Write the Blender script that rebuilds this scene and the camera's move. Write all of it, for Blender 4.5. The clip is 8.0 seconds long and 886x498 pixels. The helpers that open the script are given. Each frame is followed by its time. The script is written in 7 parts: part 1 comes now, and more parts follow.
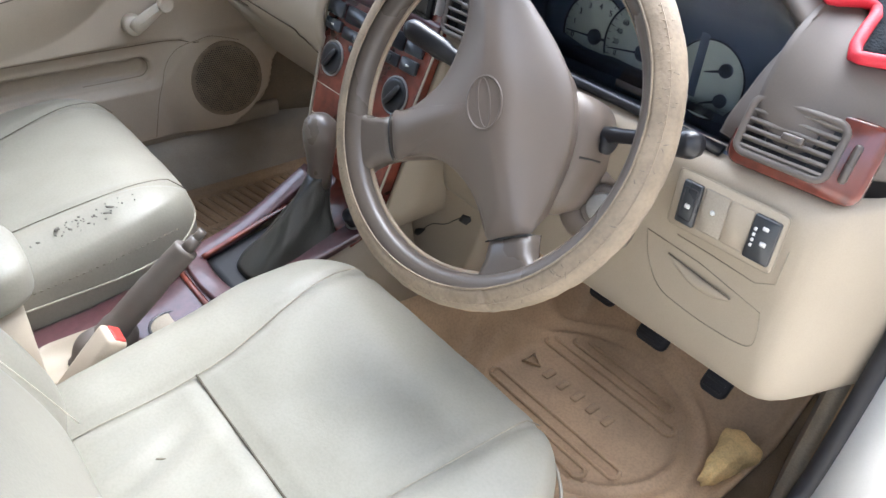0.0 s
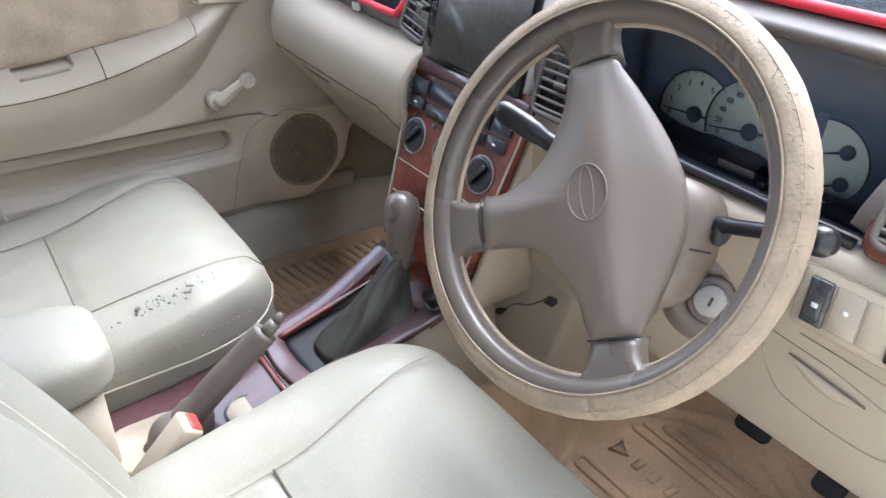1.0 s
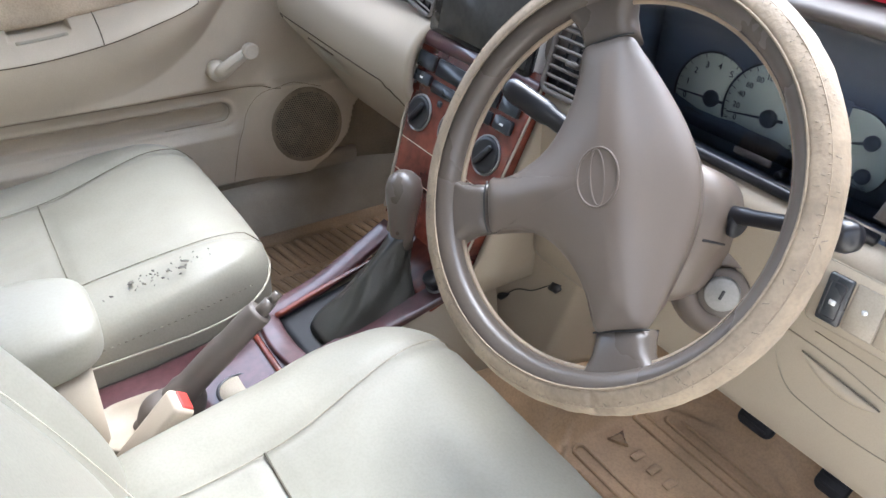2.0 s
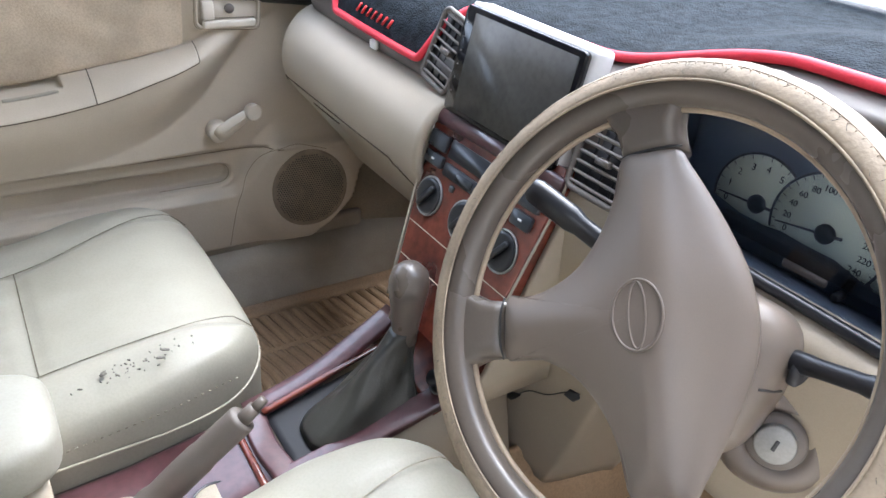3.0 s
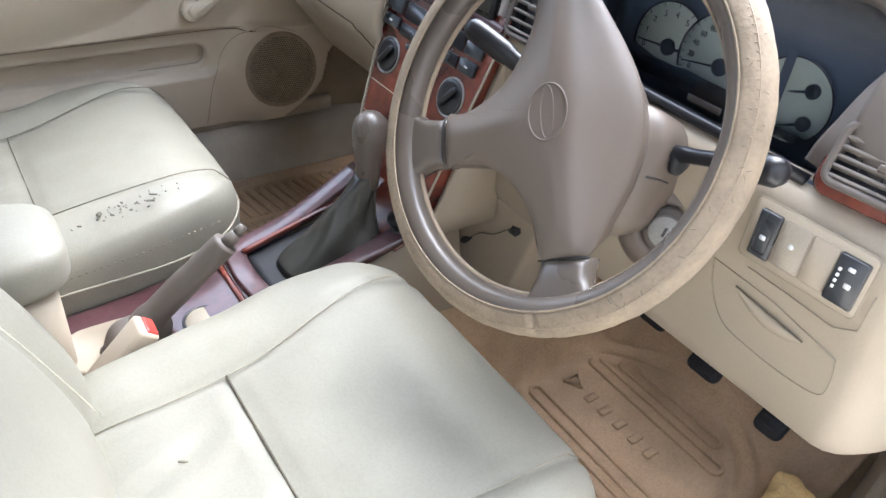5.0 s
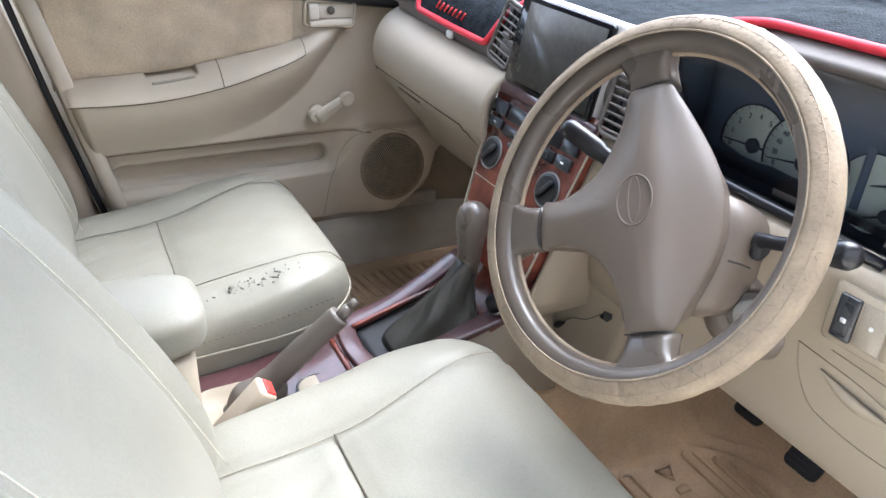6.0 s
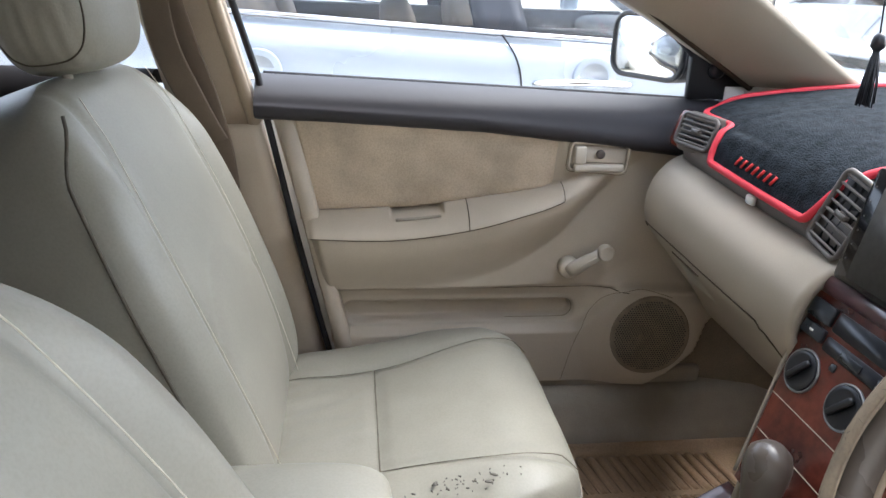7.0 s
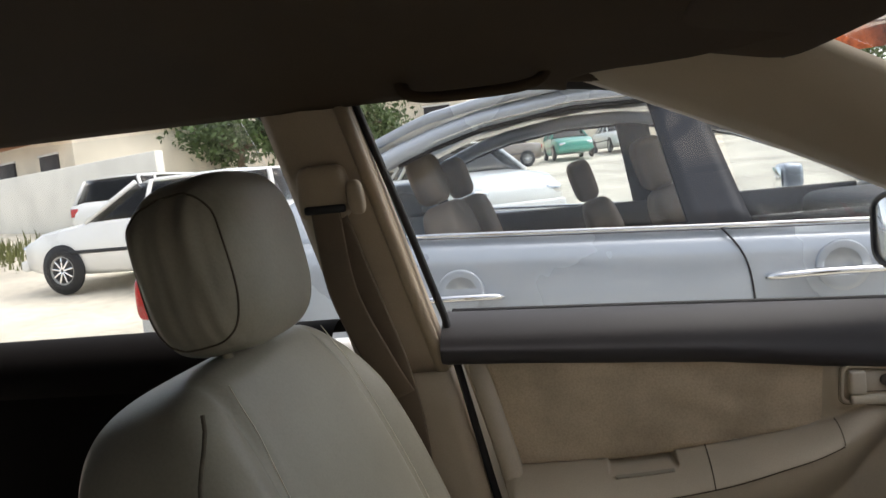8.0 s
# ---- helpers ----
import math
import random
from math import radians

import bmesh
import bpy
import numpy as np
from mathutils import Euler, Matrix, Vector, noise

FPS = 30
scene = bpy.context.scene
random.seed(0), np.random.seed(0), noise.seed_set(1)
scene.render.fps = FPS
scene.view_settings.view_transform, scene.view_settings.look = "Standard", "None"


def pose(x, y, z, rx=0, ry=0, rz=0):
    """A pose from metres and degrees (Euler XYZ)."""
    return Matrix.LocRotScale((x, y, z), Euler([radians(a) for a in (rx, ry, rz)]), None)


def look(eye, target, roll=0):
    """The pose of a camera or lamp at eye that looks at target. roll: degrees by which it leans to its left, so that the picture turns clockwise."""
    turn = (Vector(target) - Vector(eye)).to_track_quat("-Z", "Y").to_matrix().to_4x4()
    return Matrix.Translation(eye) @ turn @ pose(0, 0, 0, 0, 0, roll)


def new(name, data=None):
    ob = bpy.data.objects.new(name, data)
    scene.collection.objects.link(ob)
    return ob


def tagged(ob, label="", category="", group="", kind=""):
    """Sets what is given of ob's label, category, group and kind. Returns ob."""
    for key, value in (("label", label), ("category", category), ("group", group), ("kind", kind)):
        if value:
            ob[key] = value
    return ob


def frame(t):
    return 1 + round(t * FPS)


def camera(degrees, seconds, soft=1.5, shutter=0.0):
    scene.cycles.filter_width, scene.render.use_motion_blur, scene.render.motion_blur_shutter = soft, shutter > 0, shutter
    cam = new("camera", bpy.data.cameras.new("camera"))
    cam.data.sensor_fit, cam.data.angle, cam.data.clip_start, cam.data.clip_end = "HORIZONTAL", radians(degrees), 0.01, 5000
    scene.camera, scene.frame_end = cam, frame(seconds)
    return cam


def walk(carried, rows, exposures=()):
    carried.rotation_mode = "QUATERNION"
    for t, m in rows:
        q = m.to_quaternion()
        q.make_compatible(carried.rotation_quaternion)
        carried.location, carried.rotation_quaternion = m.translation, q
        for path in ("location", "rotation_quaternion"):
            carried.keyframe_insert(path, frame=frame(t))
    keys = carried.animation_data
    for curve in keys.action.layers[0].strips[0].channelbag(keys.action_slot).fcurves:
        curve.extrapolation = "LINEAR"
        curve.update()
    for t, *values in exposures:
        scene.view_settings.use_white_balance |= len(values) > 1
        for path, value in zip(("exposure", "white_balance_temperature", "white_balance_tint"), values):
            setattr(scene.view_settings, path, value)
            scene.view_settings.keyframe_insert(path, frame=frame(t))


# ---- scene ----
cam = camera(62.61, 8.0)
# seconds, place, turn
ROWS = [
    (0, 0.836, 0.041, 1.209, 54.59, -3.84, 50.74),
    (0.3, 0.809, 0.036, 1.209, 57.27, -1.88, 53.58),
    (0.5, 0.789, 0.037, 1.216, 58.76, -1.23, 54.52),
    (1, 0.768, 0.052, 1.214, 58.71, -1.52, 54.98),
    (1.2, 0.765, 0.067, 1.212, 58.09, -1.63, 54.80),
    (2.3, 0.724, 0.070, 1.200, 57.10, -3.07, 56.49),
    (2.5, 0.702, 0.082, 1.212, 58.07, -3.09, 56.74),
    (2.7, 0.679, 0.099, 1.214, 59.06, -4.14, 55.79),
    (3, 0.642, 0.130, 1.215, 59.98, -4.38, 57.42),
    (3.5, 0.612, 0.150, 1.221, 59.77, -3.02, 57.57),
    (3.7, 0.610, 0.141, 1.220, 58.58, -2.59, 57.76),
    (4, 0.633, 0.128, 1.203, 57.15, -2.63, 57.33),
    (4.2, 0.664, 0.124, 1.209, 56.23, -2.86, 54.68),
    (4.5, 0.716, 0.112, 1.200, 55.00, -3.67, 53.64),
    (4.7, 0.751, 0.094, 1.192, 54.34, -4.70, 54.26),
    (5.8, 0.863, 0.021, 1.198, 58.03, -2.97, 60.92),
    (6, 0.865, 0.019, 1.214, 61.54, -2.71, 63.11),
    (6.2, 0.844, 0.016, 1.217, 65.05, -0.93, 65.93),
    (6.5, 0.794, 0.037, 1.224, 66.67, 1.44, 71.92),
    (6.6, 0.766, 0.048, 1.219, 66.61, 1.13, 73.76),
    (6.8, 0.696, 0.066, 1.201, 68.05, -0.02, 79.02),
    (7, 0.608, 0.089, 1.214, 69.24, -2.09, 83.25),
    (7.2, 0.544, 0.125, 1.205, 72.81, -0.57, 88.82),
    (7.3, 0.508, 0.112, 1.209, 73.51, 0.02, 90.18),
    (7.5, 0.471, 0.091, 1.202, 77.71, 3.05, 91.07),
    (7.6, 0.444, 0.102, 1.212, 78.18, 2.83, 91.43),
    (7.8, 0.414, 0.115, 1.241, 81.42, 4.16, 95.36),
    (8, 0.400, 0.118, 1.244, 84.78, 5.70, 98.85),
]
EXPOSURES = [(0.0, 3.15, 5800, 10), (0.5, 3.35, 5700, 10), (4.5, 3.3, 5850, 10), (6.0, 3.3, 5800, 10), (6.6, 3.1, 5850, 10), (7.1, 2.65, 6150, 10), (7.6, 2.15, 6500, 10), (8.0, 1.25, 6900, 10)]
walk(cam, [(t, pose(x, y, z, rx, ry, rz)) for t, x, y, z, rx, ry, rz in ROWS], EXPOSURES)

# ---- light ----
SUN_UP, SUN_ROUND = radians(60), radians(335)
world = bpy.data.worlds.new("sky")
scene.world = world
world.use_nodes = True
wn = world.node_tree
sky = wn.nodes.new("ShaderNodeTexSky")
sky.sky_type = "NISHITA"
sky.sun_disc = False
sky.sun_elevation, sky.sun_rotation = SUN_UP, SUN_ROUND
sky.air_density, sky.dust_density, sky.ozone_density = 0.9, 3.0, 0.8
haze = wn.nodes.new("ShaderNodeHueSaturation")
haze.inputs["Saturation"].default_value = 0.45
wn.links.new(sky.outputs[0], haze.inputs["Color"])
wn.links.new(haze.outputs[0], wn.nodes["Background"].inputs[0])
wn.nodes["Background"].inputs[1].default_value = 0.17
sun = new("sun", bpy.data.lights.new("sun", "SUN"))
sun.data.energy, sun.data.angle, sun.data.color = 0.13, radians(60), (1.0, 0.97, 0.92)
toward = Vector((math.sin(SUN_ROUND) * math.cos(SUN_UP), math.cos(SUN_ROUND) * math.cos(SUN_UP), math.sin(SUN_UP)))
sun.matrix_world = look(toward * 30, (0, 0, 0))


# ---- materials ----
def material(name, color, rough=0.5, metal=0.0, var=0.12, scale=8.0, fine=120.0, bump=0.15, bump_dist=0.001, tint=None,
             spec=0.5, coat=0.0, stretch=(1, 1, 1), random_tone=0.0):
    m = bpy.data.materials.new(name)
    m.use_nodes = True
    nt = m.node_tree
    b = nt.nodes["Principled BSDF"]
    b.inputs["Roughness"].default_value, b.inputs["Metallic"].default_value = rough, metal
    b.inputs["Specular IOR Level"].default_value = spec
    b.inputs["Coat Weight"].default_value = coat
    b.inputs["Coat Roughness"].default_value = 0.12
    co = nt.nodes.new("ShaderNodeTexCoord")
    mp = nt.nodes.new("ShaderNodeMapping")
    mp.inputs["Scale"].default_value = stretch
    nt.links.new(co.outputs["Object"], mp.inputs[0])
    big = nt.nodes.new("ShaderNodeTexNoise")
    big.inputs["Scale"].default_value, big.inputs["Detail"].default_value = scale, 5
    small = nt.nodes.new("ShaderNodeTexNoise")
    small.inputs["Scale"].default_value, small.inputs["Detail"].default_value = fine, 3
    for n in (big, small):
        nt.links.new(mp.outputs[0], n.inputs["Vector"])
    ramp = nt.nodes.new("ShaderNodeValToRGB")
    dark = [c * (1 - var) for c in color] if tint is None else tint
    ramp.color_ramp.elements[0].color, ramp.color_ramp.elements[1].color = (*dark, 1), (*[min(1, c * (1 + var * 0.4)) for c in color], 1)
    ramp.color_ramp.elements[0].position, ramp.color_ramp.elements[1].position = 0.32, 0.62
    nt.links.new(big.outputs["Fac"], ramp.inputs[0])
    mix = nt.nodes.new("ShaderNodeMix")
    mix.data_type, mix.blend_type = "RGBA", "MULTIPLY"
    mix.inputs["Factor"].default_value = min(1, var * 1.5)
    nt.links.new(ramp.outputs[0], mix.inputs[6])
    gr = nt.nodes.new("ShaderNodeValToRGB")
    gr.color_ramp.elements[0].color, gr.color_ramp.elements[1].color = (0.55, 0.55, 0.55, 1), (1, 1, 1, 1)
    gr.color_ramp.elements[0].position, gr.color_ramp.elements[1].position = 0.3, 0.6
    nt.links.new(small.outputs["Fac"], gr.inputs[0])
    nt.links.new(gr.outputs[0], mix.inputs[7])
    out = mix.outputs[2]
    if random_tone:
        info = nt.nodes.new("ShaderNodeObjectInfo")
        hsv = nt.nodes.new("ShaderNodeHueSaturation")
        mr = nt.nodes.new("ShaderNodeMapRange")
        mr.inputs["To Min"].default_value, mr.inputs["To Max"].default_value = 1 - random_tone, 1 + random_tone
        nt.links.new(info.outputs["Random"], mr.inputs[0])
        nt.links.new(mr.outputs[0], hsv.inputs["Value"])
        nt.links.new(out, hsv.inputs["Color"])
        out = hsv.outputs[0]
    nt.links.new(out, b.inputs["Base Color"])
    rr = nt.nodes.new("ShaderNodeMapRange")
    rr.inputs["To Min"].default_value, rr.inputs["To Max"].default_value = max(0.02, rough - 0.08), min(1, rough + 0.08)
    nt.links.new(big.outputs["Fac"], rr.inputs[0])
    nt.links.new(rr.outputs[0], b.inputs["Roughness"])
    if bump:
        bp = nt.nodes.new("ShaderNodeBump")
        bp.inputs["Strength"].default_value, bp.inputs["Distance"].default_value = bump, bump_dist
        nt.links.new(small.outputs["Fac"], bp.inputs["Height"])
        nt.links.new(bp.outputs[0], b.inputs["Normal"])
    return m


def glass_material(name, color=(1, 1, 1), rough=0.0, amount=1.0):
    m = bpy.data.materials.new(name)
    m.use_nodes = True
    nt = m.node_tree
    nt.nodes.remove(nt.nodes["Principled BSDF"])
    clear = nt.nodes.new("ShaderNodeBsdfTransparent")
    clear.inputs[0].default_value = (*color, 1)
    gloss = nt.nodes.new("ShaderNodeBsdfGlossy")
    gloss.inputs["Roughness"].default_value = rough
    lw = nt.nodes.new("ShaderNodeLayerWeight")
    power = nt.nodes.new("ShaderNodeMath")
    power.operation = "POWER"
    power.inputs[1].default_value = 4.0
    nt.links.new(lw.outputs["Facing"], power.inputs[0])
    fr = nt.nodes.new("ShaderNodeMath")
    fr.operation = "MULTIPLY_ADD"
    fr.inputs[1].default_value, fr.inputs[2].default_value = 0.6 * amount, 0.03 * amount
    nt.links.new(power.outputs[0], fr.inputs[0])
    mx = nt.nodes.new("ShaderNodeMixShader")
    nt.links.new(fr.outputs[0], mx.inputs[0])
    nt.links.new(clear.outputs[0], mx.inputs[1])
    nt.links.new(gloss.outputs[0], mx.inputs[2])
    nt.links.new(mx.outputs[0], nt.nodes["Material Output"].inputs[0])
    return m


def wood_material(name):
    m = material(name, (0.155, 0.036, 0.022), 0.24, var=0.5, scale=14, fine=90, bump=0.03, tint=(0.06, 0.014, 0.012), coat=0.4, stretch=(1, 0.35, 1))
    return m


LEATHER = material("cream_leather", (0.278, 0.264, 0.216), 0.46, var=0.11, scale=7, fine=300, bump=0.2, bump_dist=0.0008, spec=0.4)
LEATHER_SIDE = material("cream_vinyl", (0.345, 0.315, 0.25), 0.52, var=0.10, scale=5, fine=420, bump=0.12, bump_dist=0.0006)
CREAM = material("cream_plastic", (0.365, 0.312, 0.238), 0.52, var=0.08, scale=4, fine=600, bump=0.10, bump_dist=0.0004, spec=0.28)
CREAM_DIRTY = material("soiled_cream_plastic", (0.37, 0.325, 0.255), 0.55, var=0.22, scale=7, fine=500, bump=0.10, bump_dist=0.0004)
SUEDE = material("beige_suede", (0.55, 0.455, 0.34), 0.92, var=0.22, scale=9, fine=300, bump=0.35, bump_dist=0.001, spec=0.2)
TAUPE = material("taupe_plastic", (0.115, 0.098, 0.084), 0.52, var=0.08, scale=5, fine=700, bump=0.14, bump_dist=0.0004)
TAUPE_GLOSS = material("polished_taupe_plastic", (0.1, 0.084, 0.07), 0.28, var=0.08, scale=5, fine=400, bump=0.05, bump_dist=0.0003)
HUB = material("taupe_airbag_cover", (0.140, 0.114, 0.093), 0.42, var=0.06, scale=5, fine=900, bump=0.15, bump_dist=0.0004)
DARK_TRIM = material("dark_grey_trim", (0.032, 0.03, 0.034), 0.6, var=0.10, scale=5, fine=600, bump=0.12, bump_dist=0.0004)
COVER = material("worn_beige_wheel_cover", (0.28, 0.222, 0.155), 0.66, var=0.22, scale=30, fine=260, bump=0.5, bump_dist=0.001)
COVER_EDGE = material("tan_cover_edging", (0.3, 0.235, 0.165), 0.55, var=0.15, scale=20, fine=260, bump=0.3)
BLACK = material("black_plastic", (0.012, 0.013, 0.016), 0.30, var=0.2, scale=8, fine=500, bump=0.05, bump_dist=0.0003)
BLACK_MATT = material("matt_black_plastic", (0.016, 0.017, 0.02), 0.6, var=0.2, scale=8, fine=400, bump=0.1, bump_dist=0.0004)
RUBBER = material("black_rubber_seal", (0.015, 0.015, 0.018), 0.7, var=0.2, bump=0.1)
WOOD = wood_material("burr_wood_veneer")
LACQUER = material("plum_lacquered_veneer", (0.075, 0.032, 0.036), 0.34, var=0.4, scale=10, fine=80, bump=0.02, tint=(0.045, 0.016, 0.019), spec=0.5, coat=0.7)
BOOT = material("grey_leather_boot", (0.034, 0.034, 0.029), 0.33, var=0.2, scale=14, fine=350, bump=0.25, bump_dist=0.0008)
CLOTH = material("black_plush_cloth", (0.02, 0.025, 0.03), 0.95, var=0.5, scale=60, fine=330, bump=1.0, bump_dist=0.003, spec=0.1)
RED = material("red_piping", (0.62, 0.025, 0.045), 0.6, var=0.12, scale=40, fine=500, bump=0.4)
RED_THREAD = material("red_embroidery", (0.55, 0.03, 0.03), 0.7, var=0.15, scale=60, fine=500, bump=0.4)
# Darker brown lines laid between the tread bars of the passenger mat.
TREAD_LINE = material("dark_tread_line", (0.27, 0.192, 0.12), 0.95, var=0.3, scale=20, fine=300, bump=0.4)
RUBBER_MAT = material("tan_rubber_mat", (0.42, 0.285, 0.165), 0.55, var=0.28, scale=6, fine=240, bump=0.3, bump_dist=0.0008)
CARPET = material("brown_carpet", (0.25, 0.175, 0.105), 0.95, var=0.3, scale=10, fine=500, bump=0.8, bump_dist=0.003, spec=0.1)
SEAM = material("dark_seam_thread", (0.10, 0.085, 0.06), 0.8, var=0.3, scale=60, fine=400, bump=0.2)
SEAM_LIGHT = material("cream_piping", (0.56, 0.52, 0.42), 0.5, var=0.15, scale=40, fine=400, bump=0.2)
SCUFF = material("exposed_grey_backing", (0.13, 0.12, 0.10), 0.9, var=0.4, scale=80, fine=400, bump=0.3)
CHROME = material("chrome", (0.75, 0.76, 0.78), 0.10, metal=1.0, var=0.03, bump=0.0)
LOCK_METAL = material("worn_lock_metal", (0.29, 0.285, 0.27), 0.55, metal=0.4, var=0.15, scale=40, fine=400, bump=0.1)
STEEL = material("brushed_steel", (0.33, 0.33, 0.32), 0.45, metal=1.0, var=0.08, bump=0.05)
SLAT = material("pale_grey_slat", (0.165, 0.145, 0.125), 0.5, var=0.1, scale=8, fine=500, bump=0.1, bump_dist=0.0003)
BEIGE_CLOTH = material("brown_beige_seat_cloth", (0.26, 0.20, 0.15), 0.8, var=0.2, scale=12, fine=400, bump=0.3)
POST = material("dark_window_post", (0.04, 0.043, 0.052), 0.4, var=0.0, scale=3, fine=60, bump=0.0)
GLARE_WHITE = material("glare_white_masonry", (0.80, 0.78, 0.72), 0.9, var=0.10, scale=1.2, fine=20, bump=0.3, bump_dist=0.004)
PILLAR_TAN = material("tan_pillar_plastic", (0.40, 0.325, 0.235), 0.6, var=0.12, scale=6, fine=500, bump=0.12, bump_dist=0.0004)
BROWN_PAINT = material("grey_brown_car_paint", (0.22, 0.18, 0.15), 0.3, var=0.05, scale=2, fine=40, bump=0.0, coat=0.8)
# Soiled plastic, its base colour darkened further for the shade of the footwells.
KICK = material("dirty_shaded_footwell_plastic", (0.20, 0.165, 0.118), 0.6, var=0.35, scale=8, fine=400, bump=0.12, bump_dist=0.0004)
SEAT_SEAM = material("worn_seat_seam", (0.15, 0.13, 0.095), 0.85, var=0.3, scale=40, fine=400, bump=0.1)
GLOSS_BLACK = material("gloss_black_bezel", (0.008, 0.008, 0.009), 0.10, var=0.1, scale=8, fine=60, bump=0.0, spec=0.35)
SILVER_PLASTIC = material("silver_plastic", (0.50, 0.49, 0.47), 0.45, var=0.05, scale=6, fine=300, bump=0.05)
# Rear door trim and cap: the cabin's rear shade painted into the colour.
REAR_SHADED = material("shade_darkened_rear_trim", (0.018, 0.016, 0.016), 0.9, var=0.1, scale=5, fine=400, bump=0.1, spec=0.1)
CRANK = material("pale_crank_plastic", (0.60, 0.54, 0.44), 0.42, var=0.08, scale=12, fine=500, bump=0.1, bump_dist=0.0004)
GAP = material("dark_panel_gap", (0.11, 0.088, 0.062), 0.9, var=0.3, scale=40, fine=400, bump=0.1)
GROOVE = material("soft_moulded_joint", (0.31, 0.275, 0.21), 0.8, var=0.2, scale=30, fine=400, bump=0.1)
# Dark panel lightened to blue-grey for the sky glare on its cover glass.
GLARE_SLATE = material("glare_tinted_instrument_panel", (0.11, 0.14, 0.19), 0.5, var=0.15, scale=9, fine=500, bump=0.1, bump_dist=0.0003)
BUTTON = material("black_push_button", (0.03, 0.034, 0.038), 0.28, var=0.15, scale=12, fine=400, bump=0.04, bump_dist=0.0003)
MESH = material("soiled_speaker_mesh", (0.29, 0.24, 0.175), 0.85, var=0.2, scale=30, fine=900, bump=0.8, bump_dist=0.0015)
DIAL = material("pale_green_dial", (0.80, 0.86, 0.70), 0.6, var=0.05, scale=5, fine=300, bump=0.0)
INK = material("dark_ink", (0.03, 0.03, 0.03), 0.6, bump=0.0)
WHITE_INK = material("white_print", (0.75, 0.75, 0.72), 0.5, bump=0.0)
SCREEN = material("dark_glass_screen", (0.055, 0.053, 0.048), 0.20, var=0.25, scale=10, bump=0.0, spec=0.12)
RED_PLASTIC = material("red_plastic", (0.50, 0.05, 0.04), 0.4, bump=0.05)
GLASS = glass_material("window_glass", (0.97, 0.98, 0.98))
PRIVACY = glass_material("smoked_glass", (0.20, 0.20, 0.20))
TINT = glass_material("tinted_glass", (0.95, 0.97, 0.98))
COVER_GLASS = glass_material("instrument_glass", (0.98, 0.99, 1.0), 0.20, 3.0)
MIRROR = material("mirror_glass", (0.85, 0.87, 0.88), 0.02, metal=1.0, var=0.0, bump=0.0)
# Beige cloth coloured near black: the roof's shade is in the base colour.
SHADED_HEADLINER = material("shade_darkened_headliner", (0.062, 0.046, 0.031), 0.95, var=0.10, scale=6, fine=500, bump=0.4, spec=0.1)
WEBBING = material("brown_belt_webbing", (0.125, 0.092, 0.062), 0.75, var=0.1, scale=20, fine=600, bump=0.5)
RAG = material("yellow_cloth", (0.7, 0.49, 0.21), 0.9, var=0.3, scale=20, fine=300, bump=0.6)
SILVER = material("silver_blue_car_paint", (0.44, 0.485, 0.54), 0.28, metal=0.3, var=0.02, scale=1.2, fine=40, bump=0.0, coat=0.9)
WHITE_PAINT = material("white_car_paint", (0.78, 0.78, 0.76), 0.3, var=0.05, scale=2, fine=300, bump=0.0, coat=0.8)
GREEN_PAINT = material("green_car_paint", (0.02, 0.30, 0.22), 0.3, var=0.1, scale=2, fine=300, bump=0.0, coat=0.8)
TYRE = material("tyre_rubber", (0.022, 0.022, 0.023), 0.8, var=0.2, bump=0.2)
SAND = material("sandy_ground", (0.72, 0.66, 0.55), 0.95, var=0.3, scale=0.35, fine=9, bump=0.7, bump_dist=0.02, spec=0.1)
TARMAC = material("worn_tarmac", (0.10, 0.095, 0.09), 0.9, var=0.25, scale=0.6, fine=40, bump=0.5, bump_dist=0.004)
DOOR_CREAM = material("warm_cream_door_plastic", (0.51, 0.44, 0.34), 0.52, var=0.12, scale=5, fine=600, bump=0.12, bump_dist=0.0004)
PLASTER = material("cream_plaster", (0.78, 0.72, 0.6), 0.9, var=0.15, scale=0.8, fine=20, bump=0.3, bump_dist=0.004)
TERRACOTTA = material("orange_brown_wall", (0.42, 0.21, 0.12), 0.9, var=0.2, scale=1, fine=20, bump=0.3)
LEAVES = material("tree_leaves", (0.07, 0.115, 0.035), 0.6, var=0.5, scale=2, fine=30, bump=0.2)
BARK = material("tree_bark", (0.12, 0.085, 0.055), 0.9, var=0.3, scale=8, fine=60, bump=0.6, bump_dist=0.01)
GRASS = material("dry_grass", (0.14, 0.15, 0.05), 0.8, var=0.4, scale=3, fine=40, bump=0.3)
ORANGE = material("orange_printed_sheet", (0.55, 0.13, 0.04), 0.7, var=0.85, scale=2.2, fine=20, bump=0.1, tint=(0.05, 0.03, 0.03))
WALLMAT = material("grey_masonry", (0.42, 0.4, 0.37), 0.9, var=0.15, scale=1.2, fine=30, bump=0.3)
LENS_RED = material("red_lamp_lens", (0.45, 0.02, 0.02), 0.15, bump=0.0, coat=0.6)
PLATE = material("pale_plate", (0.7, 0.7, 0.66), 0.5, bump=0.0)


# ---- building helpers ----
def mesh_of(name, verts, faces, mat, smooth=True):
    me = bpy.data.meshes.new(name)
    me.from_pydata([tuple(map(float, v)) for v in verts], [], [tuple(map(int, f)) for f in faces])
    me.materials.append(mat)
    if smooth:
        me.polygons.foreach_set("use_smooth", [True] * len(me.polygons))
    me.update()
    return me


